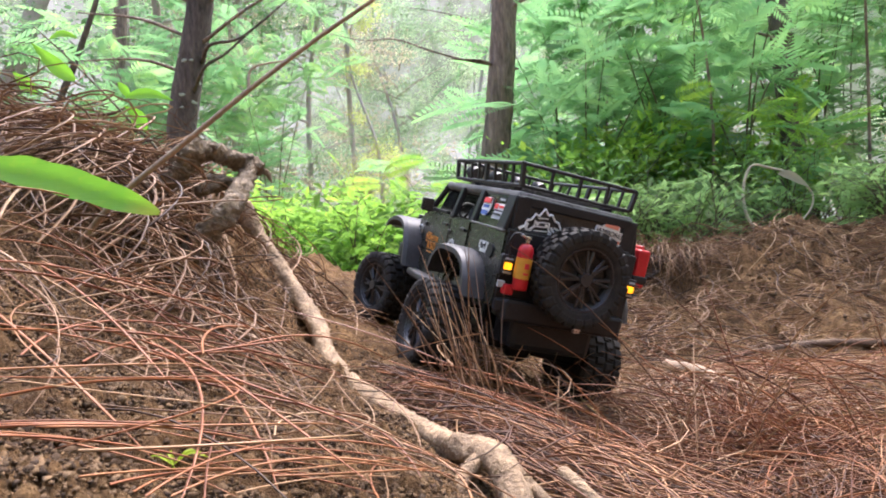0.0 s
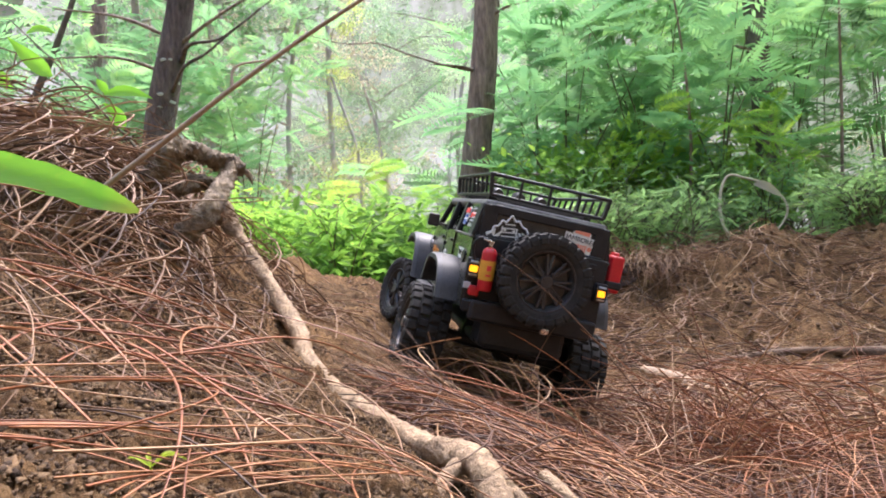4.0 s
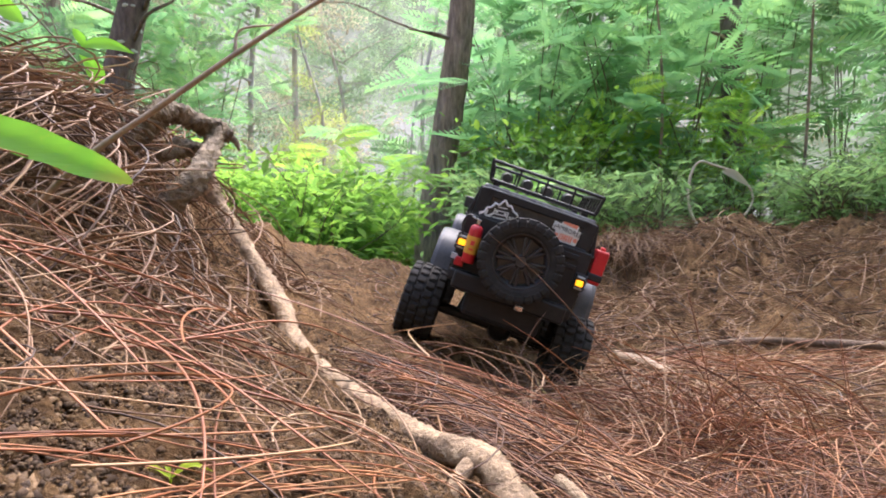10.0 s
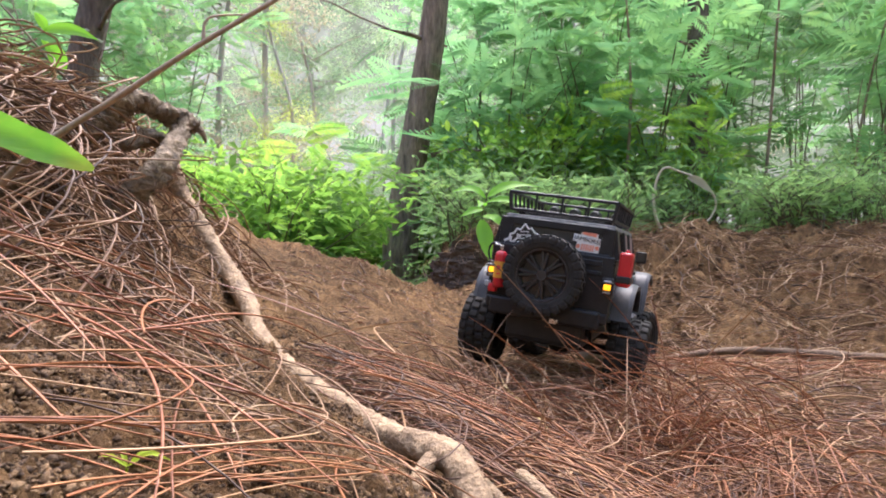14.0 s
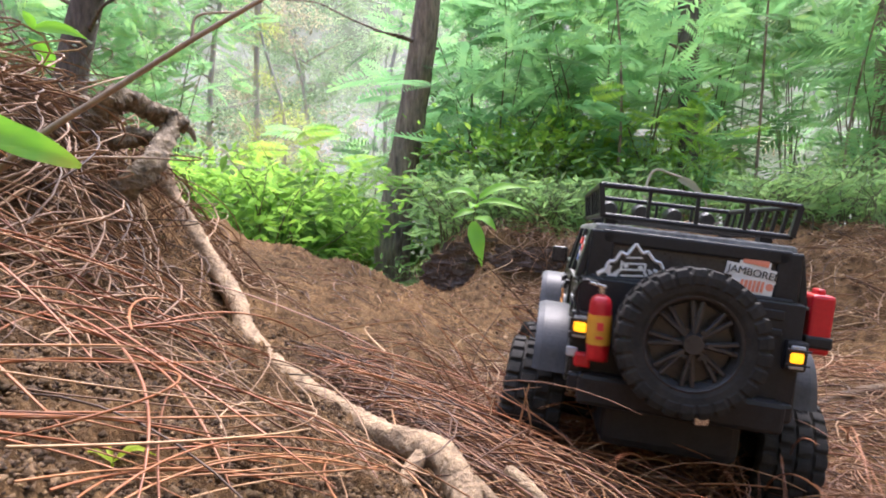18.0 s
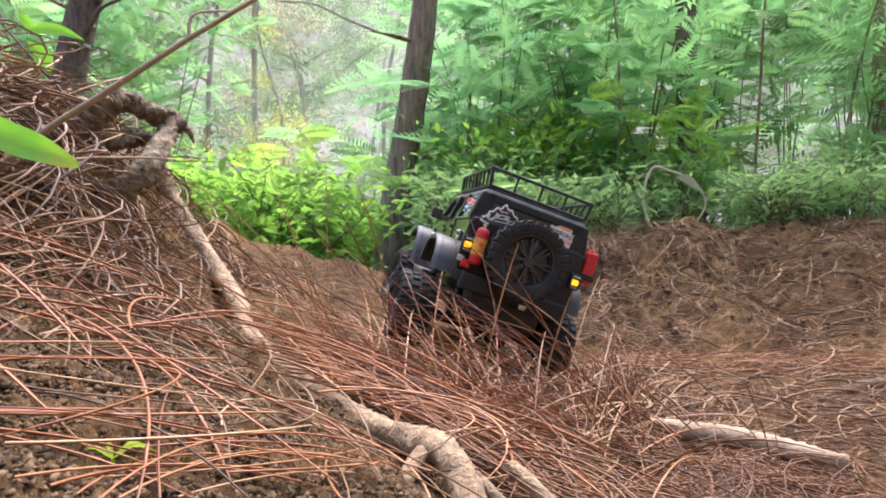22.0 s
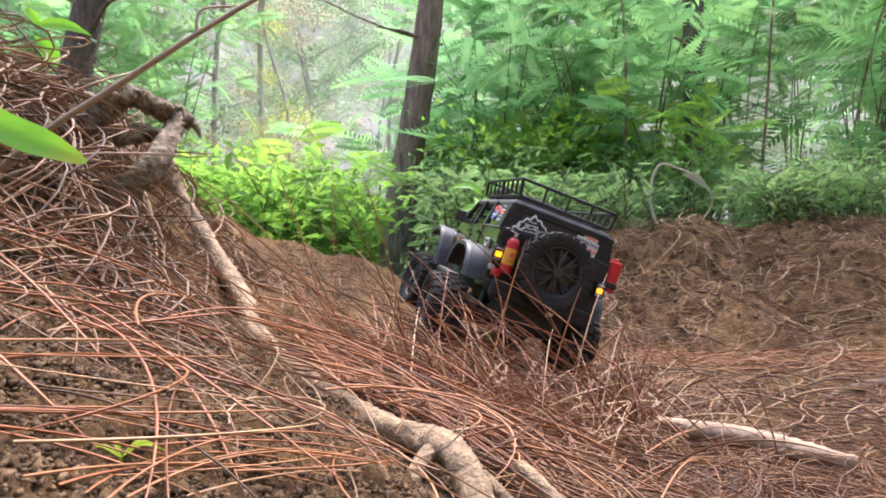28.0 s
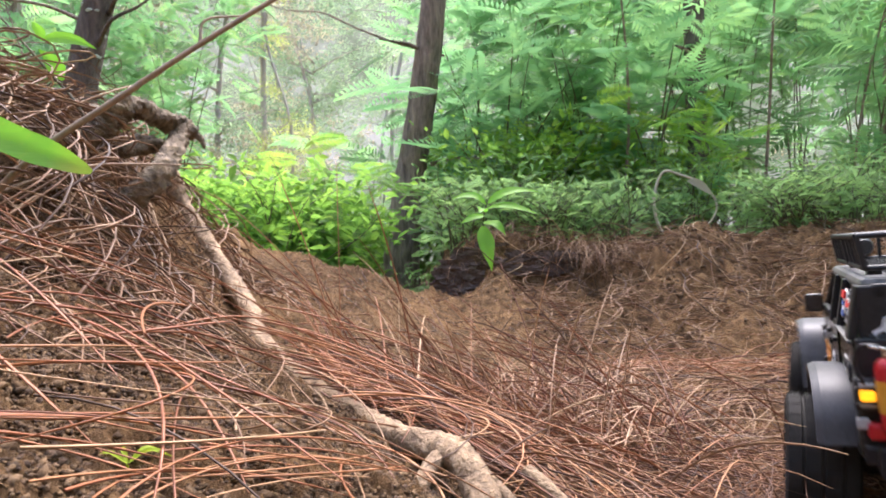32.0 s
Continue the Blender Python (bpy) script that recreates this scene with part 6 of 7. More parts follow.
limb_thing("side_twig", [(-2.343, 3.2, 1.54), (-2.42, 3.19, 1.66), (-2.53, 3.18, 1.70), (-2.66, 3.17, 1.69)], (0.008, 0.006, 0.005, 0.003), M_BARK_OLD, "bare crooked side twig", "", 6, 0.08, 58, sapling_l, n=14)
limb_thing("dead_twig", [(-0.82, 0.93, 0.520), (-0.766, 0.94, 0.538), (-0.706, 0.95, 0.523), (-0.616, 0.95, 0.511), (-0.58, 0.95, 0.520)], (0.0030, 0.0034, 0.0032, 0.0026, 0.0014), M_DEADWOOD, "crooked dead twig on the bank top", "twig", 7, 0.12, 59, n=22)
# long thin dead boughs reaching from the pines
for k, pts in enumerate(([(-1.46, 2.91, 1.36), (-1.358, 2.8, 1.394), (-1.226, 2.8, 1.404), (-1.1, 2.8, 1.472), (-0.97, 2.8, 1.56)], [(-1.50, 2.9, 1.22), (-1.391, 2.8, 1.292), (-1.284, 2.8, 1.345), (-1.18, 2.8, 1.42), (-1.02, 2.8, 1.53)])):
    limb_thing("dead_branch", pts, (0.010, 0.008, 0.006, 0.005, 0.002), M_BARK_OLD, "long thin dead bough", "", 6, 0.08, 66 + 9 * k, pine_l, n=20)
limb_thing("dead_branch", [(0.02, 3.36, 1.30), (-0.222, 3.3, 1.351), (-0.42, 3.3, 1.429), (-0.592, 3.3, 1.51), (-0.772, 3.3, 1.527), (-0.98, 3.3, 1.60)], (0.007, 0.0055, 0.005, 0.004, 0.003, 0.0015), M_BARK, "long thin dead bough", "", 6, 0.08, 84, pine_c, n=24)

bushes = []
TALL = "tall feathery-leaved green shrub at the forest edge"
bushes.append(shrub("feathery_shrub", 1.9, 5, 200, FRONDS, M_LEAF, 1.2, 201, label=TALL, flat=0.34))
bushes.append(shrub("feathery_shrub", 2.6, 6, 270, FRONDS, M_LEAF, 1.5, 202, label=TALL, flat=0.34))
bushes.append(shrub("feathery_shrub", 1.3, 4, 110, FRONDS, M_LEAF, 1.2, 203, low=0.10, size=(0.45, 0.95), label="feathery-leaved green shrub at the forest edge", flat=0.36))
bushes.append(shrub("leafy_bush", 0.60, 12, 1900, ROUNDS, M_LEAF2, 1.0, 204, low=0.05, size=(0.45, 1.0), label="dense bright green small-leaved bush"))
bushes.append(shrub("leafy_bush", 0.66, 8, 250, FERNS, M_LEAF2, 0.9, 205, low=0.05, size=(0.5, 0.9), label="dense bright green fern-like bush"))
bushes.append(shrub("low_herb", 0.20, 9, 170, LANCES, M_UNDER, 0.36, 206, low=0.1, size=(0.22, 0.62), label="low green herb on the bank top", category="herb", thick=0.003))
bushes.append(shrub("low_fern", 0.24, 9, 90, FERNS, M_UNDER, 0.4, 207, low=0.1, size=(0.12, 0.34), label="low ferny herb on the bank top", category="herb", thick=0.003))
bushes.append(shrub("young_tree", 2.7, 3, 170, FRONDS, M_LEAF, 1.5, 208, low=0.5, size=(0.5, 0.85), label="slim young tree with a feathery dark green crown", category="tree", thick=0.007, flat=0.34))
bushes.append(shrub("undergrowth_plant", 0.40, 8, 240, LANCES, M_UNDER, 0.7, 209, low=0.1, size=(0.30, 0.75), label="leafy green undergrowth plant below the thicket", category="plant", thick=0.004))


def plant(k, x, y, yaw, sink=0.0, first={}):
    m = pose(x, y, float(ground_z(x, y)) - sink, 0, 0, yaw)
    if k not in first:
        first[k] = True
        bushes[k].matrix_basis = m
        return bushes[k]
    return copy_thing(bushes[k], m)


GROUPS = {0: "tall shrubs", 1: "tall shrubs", 2: "shrubs", 3: "bright bushes", 4: "bright bushes", 5: "bank herbs", 6: "bank herbs", 7: "young trees", 8: "undergrowth"}
for k, b in enumerate(bushes):
    tagged(b, group=GROUPS[k])
g8 = np.random.default_rng(71)
# the thick green wall to the right, three rows deep, open at one place
for y, x0, gap, ks in ((3.15, 0.30, 0.36, (2,)), (3.95, -0.38, 0.50, (0, 0, 2)), (5.2, 0.1, 0.85, (1, 0))):
    x = x0
    while x < 0.70 * y:
        if not 0.43 < x / y < (0.63 if y < 3.5 else 0.66):
            plant(ks[int(g8.integers(len(ks)))], x + g8.normal(0, 0.08), y + g8.normal(0, 0.16), g8.uniform(0, 360), g8.uniform(0, 0.15))
        x += gap
for x, y in ((-2.0, 5.0), (-2.45, 5.3), (-2.75, 4.8), (1.95, 4.3), (2.45, 4.6), (2.75, 5.2), (2.35, 5.4), (2.9, 4.7)):
    plant(7, x, y, g8.uniform(0, 360), 0.1)
# bright bushes in the hollow, and left of the pine
for x, y, k in ((-0.62, 2.45, 3), (-0.95, 2.6, 3), (-0.58, 2.75, 4), (-0.75, 3.0, 3), (-1.15, 3.1, 3), (-0.62, 3.3, 3), (-1.35, 3.3, 4), (-0.10, 3.75, 4), (0.10, 3.6, 3), (-0.38, 3.75, 3), (-0.50, 2.85, 3)):
    plant(k, x, y, g8.uniform(0, 360), g8.uniform(0.0, 0.1))
for x, y, k in ((-2.2, 4.2, 2), (-2.6, 6.2, 0)):
    plant(k, x, y, g8.uniform(0, 360), 0.1)
# herbs in the hollow and along the top of the bank
for x, y, k in ((-0.14, 2.30, 5), (-0.26, 2.20, 6), (-0.05, 2.45, 5), (-0.33, 2.42, 5), (-0.17, 2.55, 6), (-0.24, 2.72, 5), (0.06, 2.75, 8), (0.12, 2.95, 8), (-0.42, 2.25, 6)):
    plant(k, x, y, g8.uniform(0, 360), -0.05 if 4 < k < 8 else 0.05)
for j in range(64):
    x, y = g8.uniform(0.02, 2.1), 2.14 + abs(g8.normal(0, 0.26))
    if not (0.66 < x < 1.08 and y < 2.45):
        plant(5 + int(g8.integers(2)), x, y, g8.uniform(0, 360), 0.02)
for j in range(24):
    x, y = 0.05 + 0.090 * j + g8.normal(0, 0.05), 2.75 + g8.uniform(-0.2, 0.45)
    plant(8 if j % 3 else 6, x, y, g8.uniform(0, 360), 0.04)
# yellow-green bushes standing apart under the tall shrubs
for x, y, k in ((0.30, 3.0, 3), (0.46, 3.30, 4), (1.02, 3.2, 4)):
    plant(k, x, y, g8.uniform(0, 360), 0.05)

# slender dark saplings standing in front of the thicket
sapling = shrub("sapling", 2.6, 1, 40, FRONDS, M_LEAF, 0.9, 231, low=0.42, flat=0.34, label="slender dark-stemmed sapling with feathery leaves", category="sapling", thick=0.008, stem_material=M_BARK)
tagged(sapling, group="saplings")
for j, (x, y) in enumerate(((0.80, 2.95), (1.40, 3.0), (1.95, 3.3), (0.45, 3.6), (2.2, 3.05), (-1.95, 3.3), (-2.25, 3.0))):
    m = on_ground(x, y, 67 * j, -0.05, 4 * math.sin(j * 2.1), 6 * math.cos(j * 1.7))
    if j:
        copy_thing(sapling, m)
    else:
        sapling.matrix_basis = m
# dead snags on the pines
for owner, x, y in ((pine_c, -0.06, 3.37), (pine_r, 1.34, 3.49)):
    for j in range(6):
        z, a = 0.75 + 0.28 * j, 1.9 * j
        limb_thing("branch_stub", [(x + 0.03 * j * 0.4, y, z), (x + 0.14 * math.cos(a), y + 0.14 * math.sin(a), z + 0.03), (x + 0.30 * math.cos(a), y + 0.30 * math.sin(a), z + 0.02)], (0.012, 0.008, 0.003), M_BARK, "bare broken side branch", "", 6, 0.1, 90 + j, owner, n=10)
# dark crumbling earth in the cut end of the bank and along its face
face = []
for x, z, s in ((0.185, 0.215, 0.036), (0.215, 0.245, 0.034), (0.235, 0.205, 0.038), (0.270, 0.235, 0.036), (0.295, 0.200, 0.036), (0.325, 0.240, 0.038), (0.350, 0.205, 0.034), (0.380, 0.235, 0.036)):
    ys = np.linspace(1.6, 2.15, 111)
    y = float(ys[int(np.argmax(ground_z(x, ys) > z))])
    face.append((x, y - 0.006, z, s))
for j, (x, y, z, s) in enumerate((*face, (0.010, 1.950, 0.150, 0.042), (0.070, 1.945, 0.155, 0.046), (0.025, 1.950, 0.185, 0.044), (0.095, 1.945, 0.190, 0.044), (0.045, 1.955, 0.218, 0.044), (0.120, 1.950, 0.225, 0.040), (0.075, 1.965, 0.250, 0.040), (0.150, 1.955, 0.185, 0.038), (0.135, 1.970, 0.268, 0.034))):
    bm = bmesh.new()
    bmesh.ops.create_icosphere(bm, subdivisions=4, radius=1.0)
    for v in bm.verts:
        q = v.co * 2.4 + Vector((j * 3.1, 0, 0))
        k = 1 + 0.34 * noise.noise(q) + 0.22 * noise.noise(q * 2.7) + 0.14 * noise.noise(q * 6)
        v.co = Vector((max(-0.62, min(0.62, v.co.x)) * 1.75, max(-0.6, min(0.6, v.co.y)) * 1.0, max(-0.5, min(0.5, v.co.z)) * 0.85)) * (k * s)
    clod = part("earth_clod", bm, M_HUMUS)
    clod.matrix_basis = pose(x, y + 0.012, z, 0, 6 * math.sin(j * 2.0), 9 * math.sin(j * 1.3))
    tagged(clod, "dark crumbling ledge of humus in the bank's cut face", "soil clod", "earth clods")
# chips of pale wood on the soil
for j, (x, y, s) in enumerate(((0.575, 1.16, 0.010), (0.62, 1.08, 0.007), (-0.34, 0.66, 0.009), (0.48, 1.35, 0.008), (-0.09, 0.36, 0.006), (0.15, 0.98, 0.006), (0.74, 1.25, 0.009), (0.05, 1.15, 0.005))):
    bm = bmesh.new()
    box(bm, (0, 0, 0), (s, s * 0.55, s * 0.22), (0, 0, 0), s * 0.06, (0.7, 0.8))
    chip = part("wood_chip", bm, M_STICK)
    chip.matrix_basis = on_ground(x, y, 50 * j, s * 0.12, 10, 14)
    tagged(chip, "small pale chip of wood on the soil", "wood chip", "wood chips")


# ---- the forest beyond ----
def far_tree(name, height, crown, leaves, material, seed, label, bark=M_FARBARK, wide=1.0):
    g = np.random.default_rng(seed)
    r = 0.0065 * height
    t = limb_thing(name, [(0, 0, -0.3), (g.normal(0, 0.1), 0, height * 0.4), (g.normal(0, 0.25), g.normal(0, 0.2), height * 0.75), (g.normal(0, 0.4), 0, height)], (r, r * 0.8, r * 0.55, r * 0.2), bark, label, "tree", 9, 0.03, seed, n=20)
    at = []
    for k in range(16):
        h = height * g.uniform(*crown)
        a = g.uniform(0, 6.283)
        L = height * g.uniform(0.08, 0.22) * wide
        end = (L * math.cos(a), L * math.sin(a), h + L * g.uniform(-0.1, 0.5))
        v, f = limb([(0, 0, h), (end[0] * 0.5, end[1] * 0.5, (h + end[2]) / 2 + 0.05), end], (r * 0.4, r * 0.25, r * 0.08), 5, 0.03, seed + k, 8)
        solid("limb", mesh_np("limb", v, f), bark, t, "", True)
        m = leaves // 16
        # leaves sit in small clumps along each limb
        own = g.uniform(0.3, 1.1, (14, 1))
        knots = np.array(end) * own * [1, 1, 0] + [0, 0, 1] * (h + (end[2] - h) * own) + g.normal(0, height * 0.028 * wide, (14, 3))
        at.append(knots[g.integers(0, 14, m)] + g.normal(0, height * 0.014, (m, 3)) * [1, 1, 0.6])
    at = np.vstack(at)
    n = len(at)
    v, f = scattered(OVALS, at, g.uniform(0, 6.28, n), g.normal(0, 0.6, n), g.normal(0, 0.6, n), g.uniform(0.45, 1.0, n) * height / 8, seed)
    solid("crown", mesh_np("crown", v, f), material, t, "airy crown of small leaves")
    return t


far = [far_tree("forest_tree", 9, (0.10, 0.95), 12000, M_LEAF3, 301, "deep forest tree with haze painted into its pale colours"),
       far_tree("forest_tree", 7, (0.06, 0.9), 12000, M_LEAF3, 302, "deep forest tree with haze painted into its pale colours"),
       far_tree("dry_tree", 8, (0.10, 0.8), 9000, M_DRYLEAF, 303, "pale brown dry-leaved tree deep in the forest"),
       far_tree("forest_tree", 11, (0.15, 0.95), 12000, M_LEAF, 304, "green tree deep in the forest"),
       far_tree("sunlit_tree", 4.2, (0.25, 0.98), 5200, M_SUNLIT, 305, "slim tree with sunlight painted into its yellow-green leaves", wide=0.6)]
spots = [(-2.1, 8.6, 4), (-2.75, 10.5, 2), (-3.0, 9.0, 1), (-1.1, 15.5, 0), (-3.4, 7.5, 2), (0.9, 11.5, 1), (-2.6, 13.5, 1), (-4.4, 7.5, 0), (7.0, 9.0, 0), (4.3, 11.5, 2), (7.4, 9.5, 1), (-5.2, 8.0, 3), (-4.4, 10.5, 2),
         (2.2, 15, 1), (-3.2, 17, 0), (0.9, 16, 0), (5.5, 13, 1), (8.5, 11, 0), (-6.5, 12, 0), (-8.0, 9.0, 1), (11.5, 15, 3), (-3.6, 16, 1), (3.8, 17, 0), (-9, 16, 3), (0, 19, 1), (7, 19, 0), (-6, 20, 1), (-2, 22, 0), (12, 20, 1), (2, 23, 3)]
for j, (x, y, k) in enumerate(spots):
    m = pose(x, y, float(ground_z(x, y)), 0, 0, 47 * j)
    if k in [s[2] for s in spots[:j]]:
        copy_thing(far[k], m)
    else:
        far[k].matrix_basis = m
for b in far:
    tagged(b, group="forest trees")
# woods all round behind the camera
for j in range(14):
    a = math.radians(115 + 22.0 * j * 0.9)
    copy_thing(far[j % 4], pose(9 * math.cos(a), 9 * math.sin(a), 0.3, 0, 0, 60 * j))


def haze_ring():
    """Glowing ring all round: far forest with mist and sunlight put into its colour."""
    m, nt, b = shader("misty_forest_glow")
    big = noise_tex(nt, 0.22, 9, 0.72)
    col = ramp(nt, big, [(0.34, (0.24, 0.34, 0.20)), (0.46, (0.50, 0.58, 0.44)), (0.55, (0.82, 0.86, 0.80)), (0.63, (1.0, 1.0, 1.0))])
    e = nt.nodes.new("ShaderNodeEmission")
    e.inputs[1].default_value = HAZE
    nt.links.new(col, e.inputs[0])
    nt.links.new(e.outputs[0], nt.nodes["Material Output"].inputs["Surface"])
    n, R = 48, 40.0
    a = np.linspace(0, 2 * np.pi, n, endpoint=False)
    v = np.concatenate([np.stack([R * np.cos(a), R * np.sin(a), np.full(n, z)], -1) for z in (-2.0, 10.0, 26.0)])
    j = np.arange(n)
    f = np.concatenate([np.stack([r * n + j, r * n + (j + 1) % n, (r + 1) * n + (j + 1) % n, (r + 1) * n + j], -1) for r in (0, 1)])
    tagged(solid("backdrop", mesh_np("backdrop", v, f), m), "glowing backdrop painted as pale misty sunlit forest in the distance", "backdrop", kind="structure")


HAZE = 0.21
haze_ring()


# ---- small plants on the bank ----
pale_vine = limb_thing("dry_vine", [(0.80, 2.40, 0.30), (0.766, 2.40, 0.375), (0.758, 2.397, 0.45), (0.774, 2.394, 0.52), (0.80, 2.39, 0.55), (0.845, 2.394, 0.538), (0.926, 2.395, 0.504), (0.981, 2.398, 0.432), (0.954, 2.40, 0.361), (0.872, 2.40, 0.322)], (0.006, 0.006, 0.0055, 0.005, 0.0045, 0.0045, 0.004, 0.004, 0.0035, 0.003), M_VINE, "pale dry vine looping above the bank", "vine", 7, 0.06, 81, n=60)
blade([(0.875, 2.39, 0.513), (0.905, 2.385, 0.505), (0.94, 2.385, 0.48), (0.968, 2.385, 0.455)], 0.017, 0.2, "leaf", "pale faded leaf", pale_vine, 10, material=M_DRYLEAF)
bank_plant = limb_thing("bank_seedling", [(0.11, 1.93, 0.22), (0.112, 1.93, 0.30), (0.118, 1.93, 0.36), (0.13, 1.93, 0.405)], (0.003, 0.0026, 0.002, 0.0012), M_TWIG, "broad-leaved green seedling on the bank edge", "seedling", 6, 0.04, 82)
for path, w in (([(0.13, 1.93, 0.395), (0.165, 1.92, 0.418), (0.215, 1.915, 0.430), (0.280, 1.91, 0.422)], 0.017),
                ([(0.125, 1.93, 0.39), (0.10, 1.92, 0.412), (0.065, 1.92, 0.418), (0.025, 1.92, 0.408)], 0.014),
                ([(0.125, 1.93, 0.38), (0.17, 1.90, 0.385), (0.22, 1.89, 0.375), (0.27, 1.88, 0.355)], 0.014),
                ([(0.118, 1.93, 0.36), (0.085, 1.90, 0.352), (0.05, 1.89, 0.335)], 0.013),
                ([(0.115, 1.93, 0.33), (0.118, 1.90, 0.29), (0.125, 1.885, 0.25), (0.135, 1.88, 0.200)], 0.024),
                ([(0.115, 1.93, 0.34), (0.15, 1.89, 0.33), (0.175, 1.88, 0.30)], 0.016),
                ([(0.12, 1.93, 0.37), (0.11, 1.88, 0.375), (0.10, 1.85, 0.36)], 0.014)):
    blade(path, w, 0.25, "leaf", "broad green leaf", bank_plant, 10, (0.1, -0.7, 0.7))


# ---- what moves ----


def motions():
    rows = [
        (0, pose(-0.063, 0.987, 0.086, 13.3, 12.9, 30.0)),
        (0.5, pose(-0.062, 0.986, 0.086, 13.2, 13.0, 30.0)),
        (1, pose(-0.064, 0.989, 0.087, 13.3, 13.1, 30.3)),
        (1.5, pose(-0.068, 0.993, 0.088, 13.5, 11.9, 31.9)),
        (2, pose(-0.070, 0.993, 0.088, 13.9, 11.4, 32.6)),
        (2.5, pose(-0.067, 0.997, 0.086, 13.5, 12.1, 31.9)),
        (3, pose(-0.058, 1.021, 0.085, 12.5, 12.4, 27.2)),
        (3.5, pose(-0.045, 1.030, 0.080, 11.1, 12.9, 21.9)),
        (5.5, pose(-0.023, 1.080, 0.071, 7.0, 18.3, 11.8)),
        (6, pose(-0.025, 1.086, 0.071, 7.2, 16.2, 13.1)),
        (6.5, pose(-0.027, 1.092, 0.069, 6.1, 16.1, 13.7)),
        (7, pose(-0.025, 1.093, 0.071, 7.1, 16.8, 14.0)),
        (7.5, pose(-0.019, 1.091, 0.068, 6.9, 17.5, 11.1)),
        (8, pose(-0.010, 1.096, 0.066, 6.1, 18.0, 8.1)),
        (8.5, pose(-0.022, 1.093, 0.068, 7.3, 15.5, 13.0)),
        (9, pose(-0.025, 1.095, 0.068, 7.4, 17.4, 15.0)),
        (9.5, pose(-0.021, 1.098, 0.066, 6.7, 17.2, 13.0)),
        (10, pose(0.013, 1.143, 0.073, 6.4, 20.4, 0.1)),
        (10.5, pose(0.041, 1.161, 0.076, 5.5, 21.0, -8.0)),
        (11, pose(0.029, 1.157, 0.058, -0.1, 21.4, -8.6)),
        (11.5, pose(0.101, 1.155, 0.040, -4.4, 14.3, -30.3)),
        (12, pose(0.207, 1.200, 0.038, 0.5, 8.0, -18.7)),
        (12.5, pose(0.213, 1.170, 0.024, 0.3, 6.2, -20.8)),
        (13, pose(0.207, 1.177, 0.022, 0.3, 7.3, -20.0)),
        (13.5, pose(0.213, 1.172, 0.018, 0.2, 7.1, -22.3)),
        (14, pose(0.206, 1.169, 0.019, 0.2, 8.4, -20.9)),
        (14.5, pose(0.243, 1.140, 0.015, -1.4, 11.1, -34.2)),
        (16.5, pose(0.140, 0.752, 0.004, -3.9, 14.1, -28.5)),
        (17, pose(0.132, 0.702, 0.004, -5.1, 15.2, -31.2)),
        (17.5, pose(0.130, 0.675, 0.002, -5.6, 16.7, -31.6)),
        (18, pose(0.220, 0.760, -0.013, 3.5, 7.5, -9.1)),
        (18.5, pose(0.225, 0.867, 0.000, 8.4, 2.5, 12.3)),
        (19, pose(0.157, 0.932, 0.016, 12.4, 3.4, 30.9)),
        (19.5, pose(0.072, 0.884, 0.045, 16.7, -5.0, 54.4)),
        (20, pose(0.038, 0.860, 0.058, 18.9, -4.9, 58.0)),
        (20.4, pose(-0.044, 0.839, 0.090, 21.4, -2.4, 55.3)),
        (20.5, pose(-0.083, 0.826, 0.097, 22.0, 4.5, 53.5)),
        (21, pose(-0.109, 0.913, 0.102, 11.2, 19.4, 24.0)),
        (21.5, pose(-0.037, 1.037, 0.062, 2.6, 20.0, 6.8)),
        (22, pose(0.040, 1.168, 0.056, 3.7, 19.5, 9.8)),
        (22.5, pose(0.052, 1.175, 0.050, 4.6, 18.4, 11.8)),
        (23, pose(0.054, 1.190, 0.050, 4.9, 20.3, 13.0)),
        (23.5, pose(0.053, 1.188, 0.049, 6.1, 22.5, 12.9)),
        (24, pose(0.071, 1.200, 0.045, 5.5, 19.9, 10.6)),
        (24.5, pose(0.070, 1.205, 0.047, 5.6, 18.6, 12.5)),
        (25, pose(0.070, 1.201, 0.047, 6.3, 20.4, 13.2)),
        (25.5, pose(0.071, 1.202, 0.046, 6.2, 20.5, 13.0)),
        (27.5, pose(0.070, 1.204, 0.047, 6.2, 20.6, 13.1)),
        (28, pose(0.072, 1.213, 0.047, 5.9, 19.5, 11.6)),
        (28.5, pose(0.075, 1.225, 0.045, 7.2, 17.1, 14.6)),
        (29, pose(0.069, 1.229, 0.046, 9.8, 16.6, 20.8)),
        (29.5, pose(0.065, 1.229, 0.050, 9.6, 17.6, 21.3)),
        (30, pose(0.054, 1.239, 0.050, 12.6, 17.4, 26.9)),
        (30.5, pose(0.044, 1.242, 0.052, 13.3, 18.1, 30.1)),
        (31, pose(0.179, 1.030, 0.024, 7.8, 12.0, 14.5)),
        (31.2, pose(0.276, 0.818, -0.003, 7.7, 4.6, 4.8)),
        (31.4, pose(0.342, 0.630, -0.044, 4.6, 0.9, 0.3)),
        (31.7, pose(0.382, 0.565, -0.053, 1.8, 0.8, -11.4)),
        (31.9, pose(0.436, 0.598, -0.056, 2.5, -2.6, -18.8)),
        (32, pose(0.495, 0.668, -0.056, 2.5, -2.6, -26.2)),
    ]
    walk(truck, rows)
    # wheels follow the ground under the truck, and turn with its travel
    times = [r[0] for r in rows]

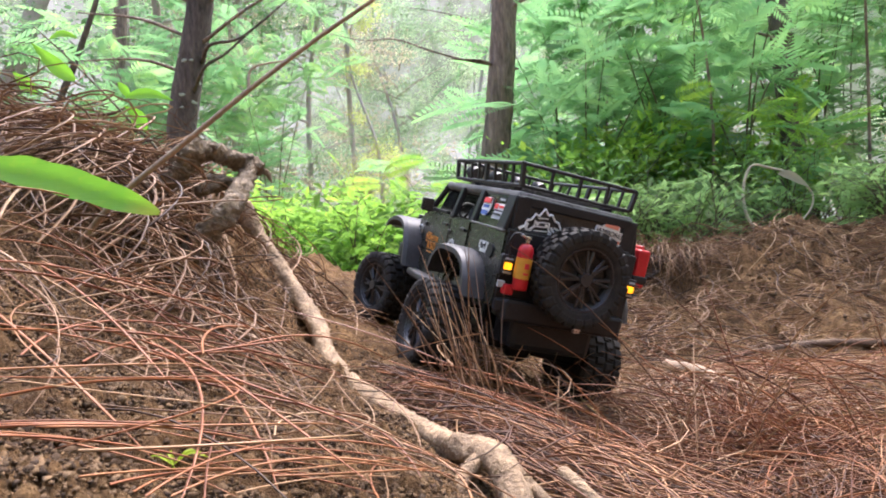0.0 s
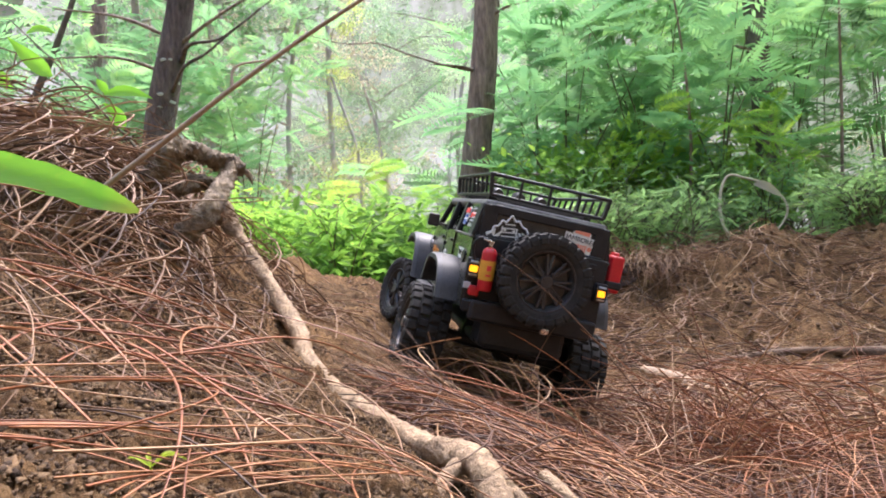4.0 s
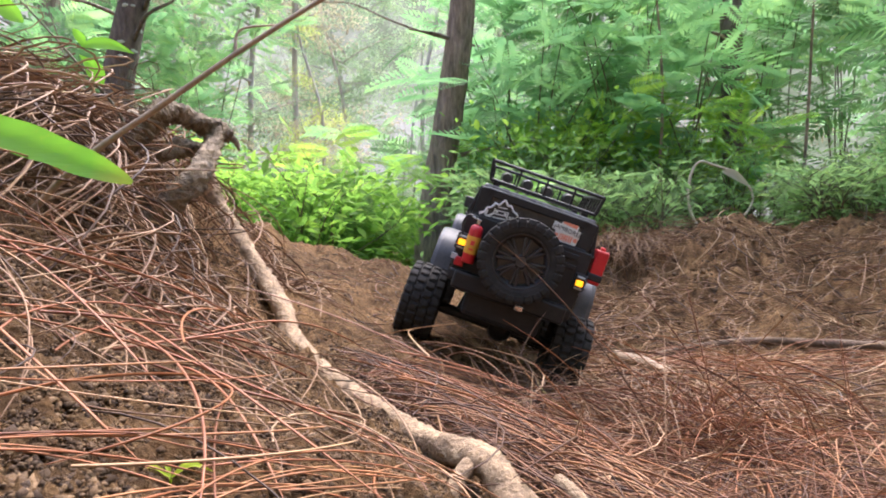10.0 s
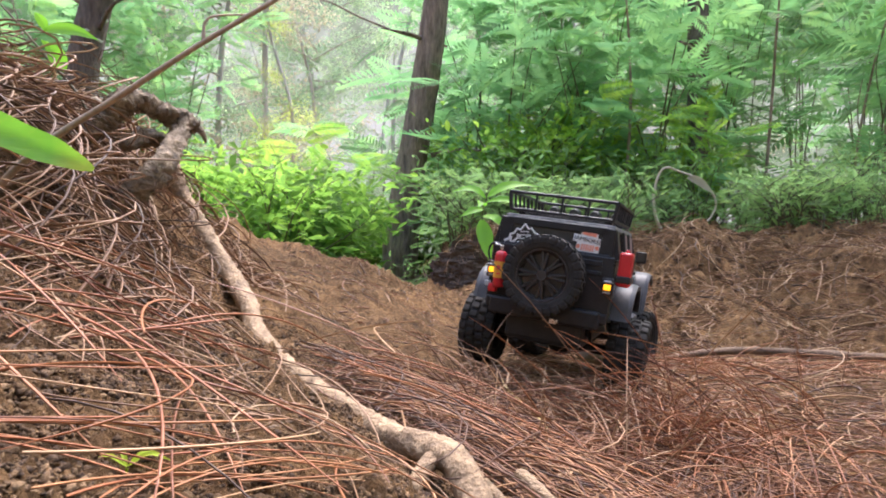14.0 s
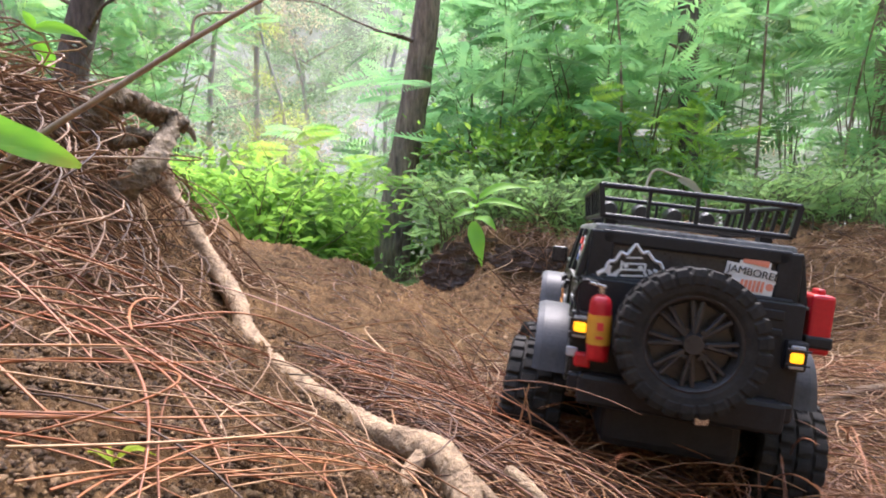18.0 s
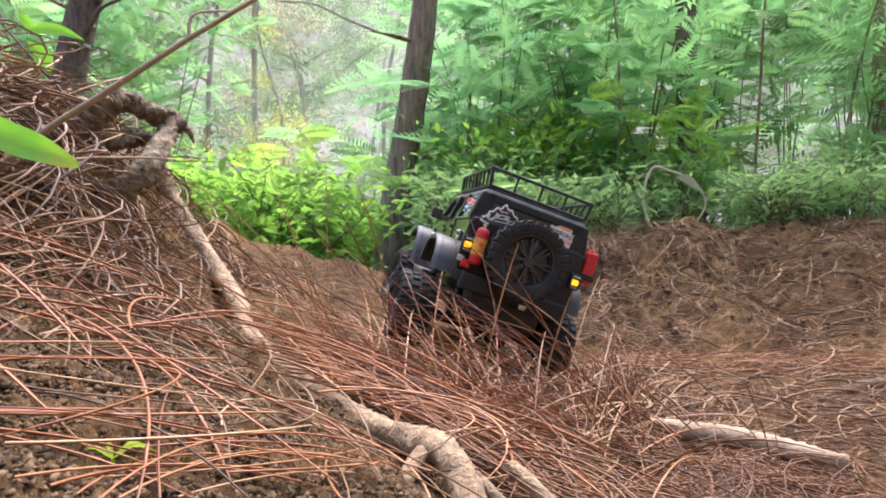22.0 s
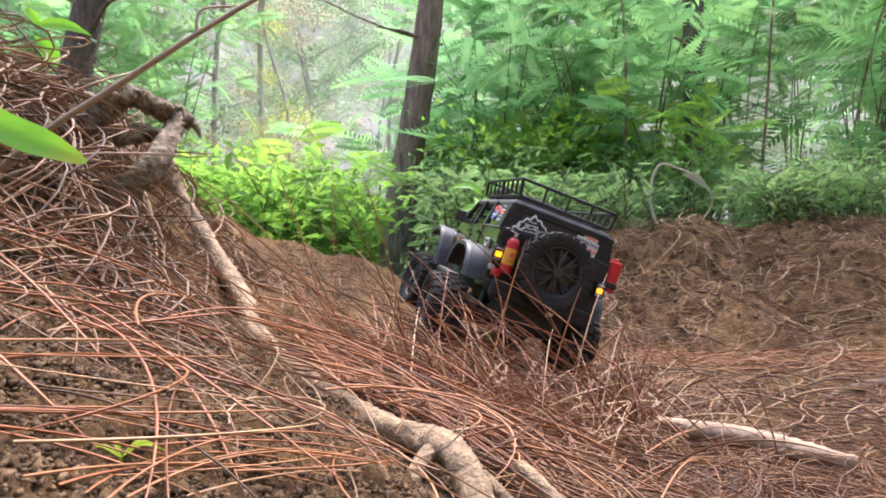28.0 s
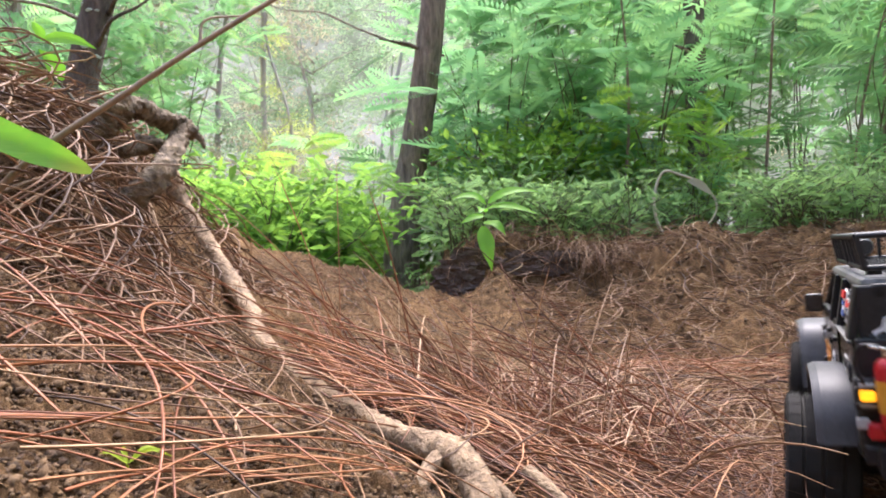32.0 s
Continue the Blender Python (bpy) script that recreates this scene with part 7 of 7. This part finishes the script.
    def at(s):
        k = min(max(np.searchsorted(times, s, "right") - 1, 0), len(rows) - 2)
        (t0, a), (t1, b) = rows[k], rows[k + 1]
        u = (s - t0) / (t1 - t0)
        return Matrix.LocRotScale(a.translation.lerp(b.translation, u), a.to_quaternion().slerp(b.to_quaternion(), u), None)

    steer_t = [0, 3, 5.5, 9, 10, 11.5, 12, 14.5, 16.5, 18, 19, 20.5, 21, 22, 28, 30.5, 31.2, 32]
    steer_a = [18, 18, 15, 18, 0, -14, -10, -16, -5, 14, 16, 14, -6, 4, 8, 16, 6, -4]
    slip_t = [0, 2.5, 3, 9.5, 10, 11, 12, 14.5, 16.5, 21, 22, 28, 30.5, 31, 32]
    slip_v = [0, 0, 60, 60, 200, 250, 300, 300, 0, 0, 120, 120, 200, 0, 0]
    key_rows = {k: [] for k in truck_parts}
    turn, last, s = 0.0, None, 0.0
    while s <= 32.0001:
        m = at(min(s, 32.0))
        ahead = m.to_3x3() @ Vector((0, 1, 0))
        if last is not None:
            turn -= math.degrees((m.translation - last).dot(ahead) / TYRE_R) + float(np.interp(s, slip_t, slip_v)) * 0.1
        last = m.translation.copy()
        lift = {}
        for k, (hx, hy) in HUBS.items():
            p = m @ Vector((hx, hy, HUB_Z))
            want = float(ground_z(p.x, p.y, False)) + TYRE_R + 0.002
            lift[k] = max(-0.026, min(0.036, (want - p.z) * 0.9))
        # each axle is one beam
        for a, l, r in (("front_axle", "fl", "fr"), ("rear_axle", "rl", "rr")):
            lean = math.degrees(math.atan2(lift[l] - lift[r], HUBS[r][0] - HUBS[l][0]))
            mid = (lift[l] + lift[r]) / 2
            hy = HUBS[l][1]
            key_rows[a].append((s, pose(0, hy, HUB_Z + mid, 0, lean, 0)))
            sa = float(np.interp(s, steer_t, steer_a)) if a[0] == "f" else 0.0
            for k in (l, r):
                hx = HUBS[k][0]
                z = HUB_Z + mid - hx * math.sin(math.radians(lean))
                tilt = pose(hx, hy, z, 0, lean, sa)
                key_rows[k].append((s, tilt @ Matrix.Rotation(math.radians(turn), 4, "X")))
        s = round(s + 0.1, 3)
    for k, ob in truck_parts.items():
        kr = key_rows[k]
        walk(ob, kr)
    # the pale stick is swept along by the truck's wheels
    stick_rows = [(0.0, stick_a), (16.6, stick_a), (17.4, pose(0.33, 0.98, 0.016, 0, 6, -50)), (18.6, pose(0.33, 0.82, 0.006, 0, 5, -38)), (20.2, stick_b), (31.0, stick_b), (31.3, pose(0.40, 0.62, -0.020, 0, 3, -40)), (31.7, pose(0.48, 0.47, -0.030, 0, 2, -62)), (32.0, pose(0.52, 0.42, -0.030, 0, 2, -66))]
    walk(pale_stick, stick_rows)
    walk(fallen_branch, [(0.0, branch_a), (10.0, branch_a), (11.8, branch_c), (14.8, branch_c), (17.0, branch_b), (32.0, branch_b)])
    flat, up = clump_low, clump_up
    walk(sprig, [(0.0, sprig_up), (3.2, sprig_up), (4.6, sprig_low), (32.0, sprig_low)])
    walk(stalks, [(0.0, stalks_low), (19.6, stalks_low), (20.8, stalks_up), (32.0, stalks_up)])
    walk(straw, [(0.0, pose(0, 0, 0)), (15.2, pose(0, 0, 0)), (16.8, straw_low), (32.0, straw_low)])
    walk(crossed, [(0.0, crossed_low), (17.8, crossed_low), (18.7, crossed_up), (20.4, crossed_up), (21.2, crossed_end), (32.0, crossed_end)])
    walk(drift, [(0.0, drift_low), (19.9, drift_low), (20.7, drift_up), (32.0, drift_up)])
    walk(tuft, [(0.0, tuft_low), (19.8, tuft_low), (20.8, tuft_up), (30.8, tuft_up), (31.3, tuft_low), (32.0, tuft_low)])
    walk(clump, [(0.0, flat), (17.6, flat), (18.6, clump_mid), (20.0, clump_mid), (20.8, up), (30.8, up), (31.3, clump_end), (32.0, clump_end)])


motions()
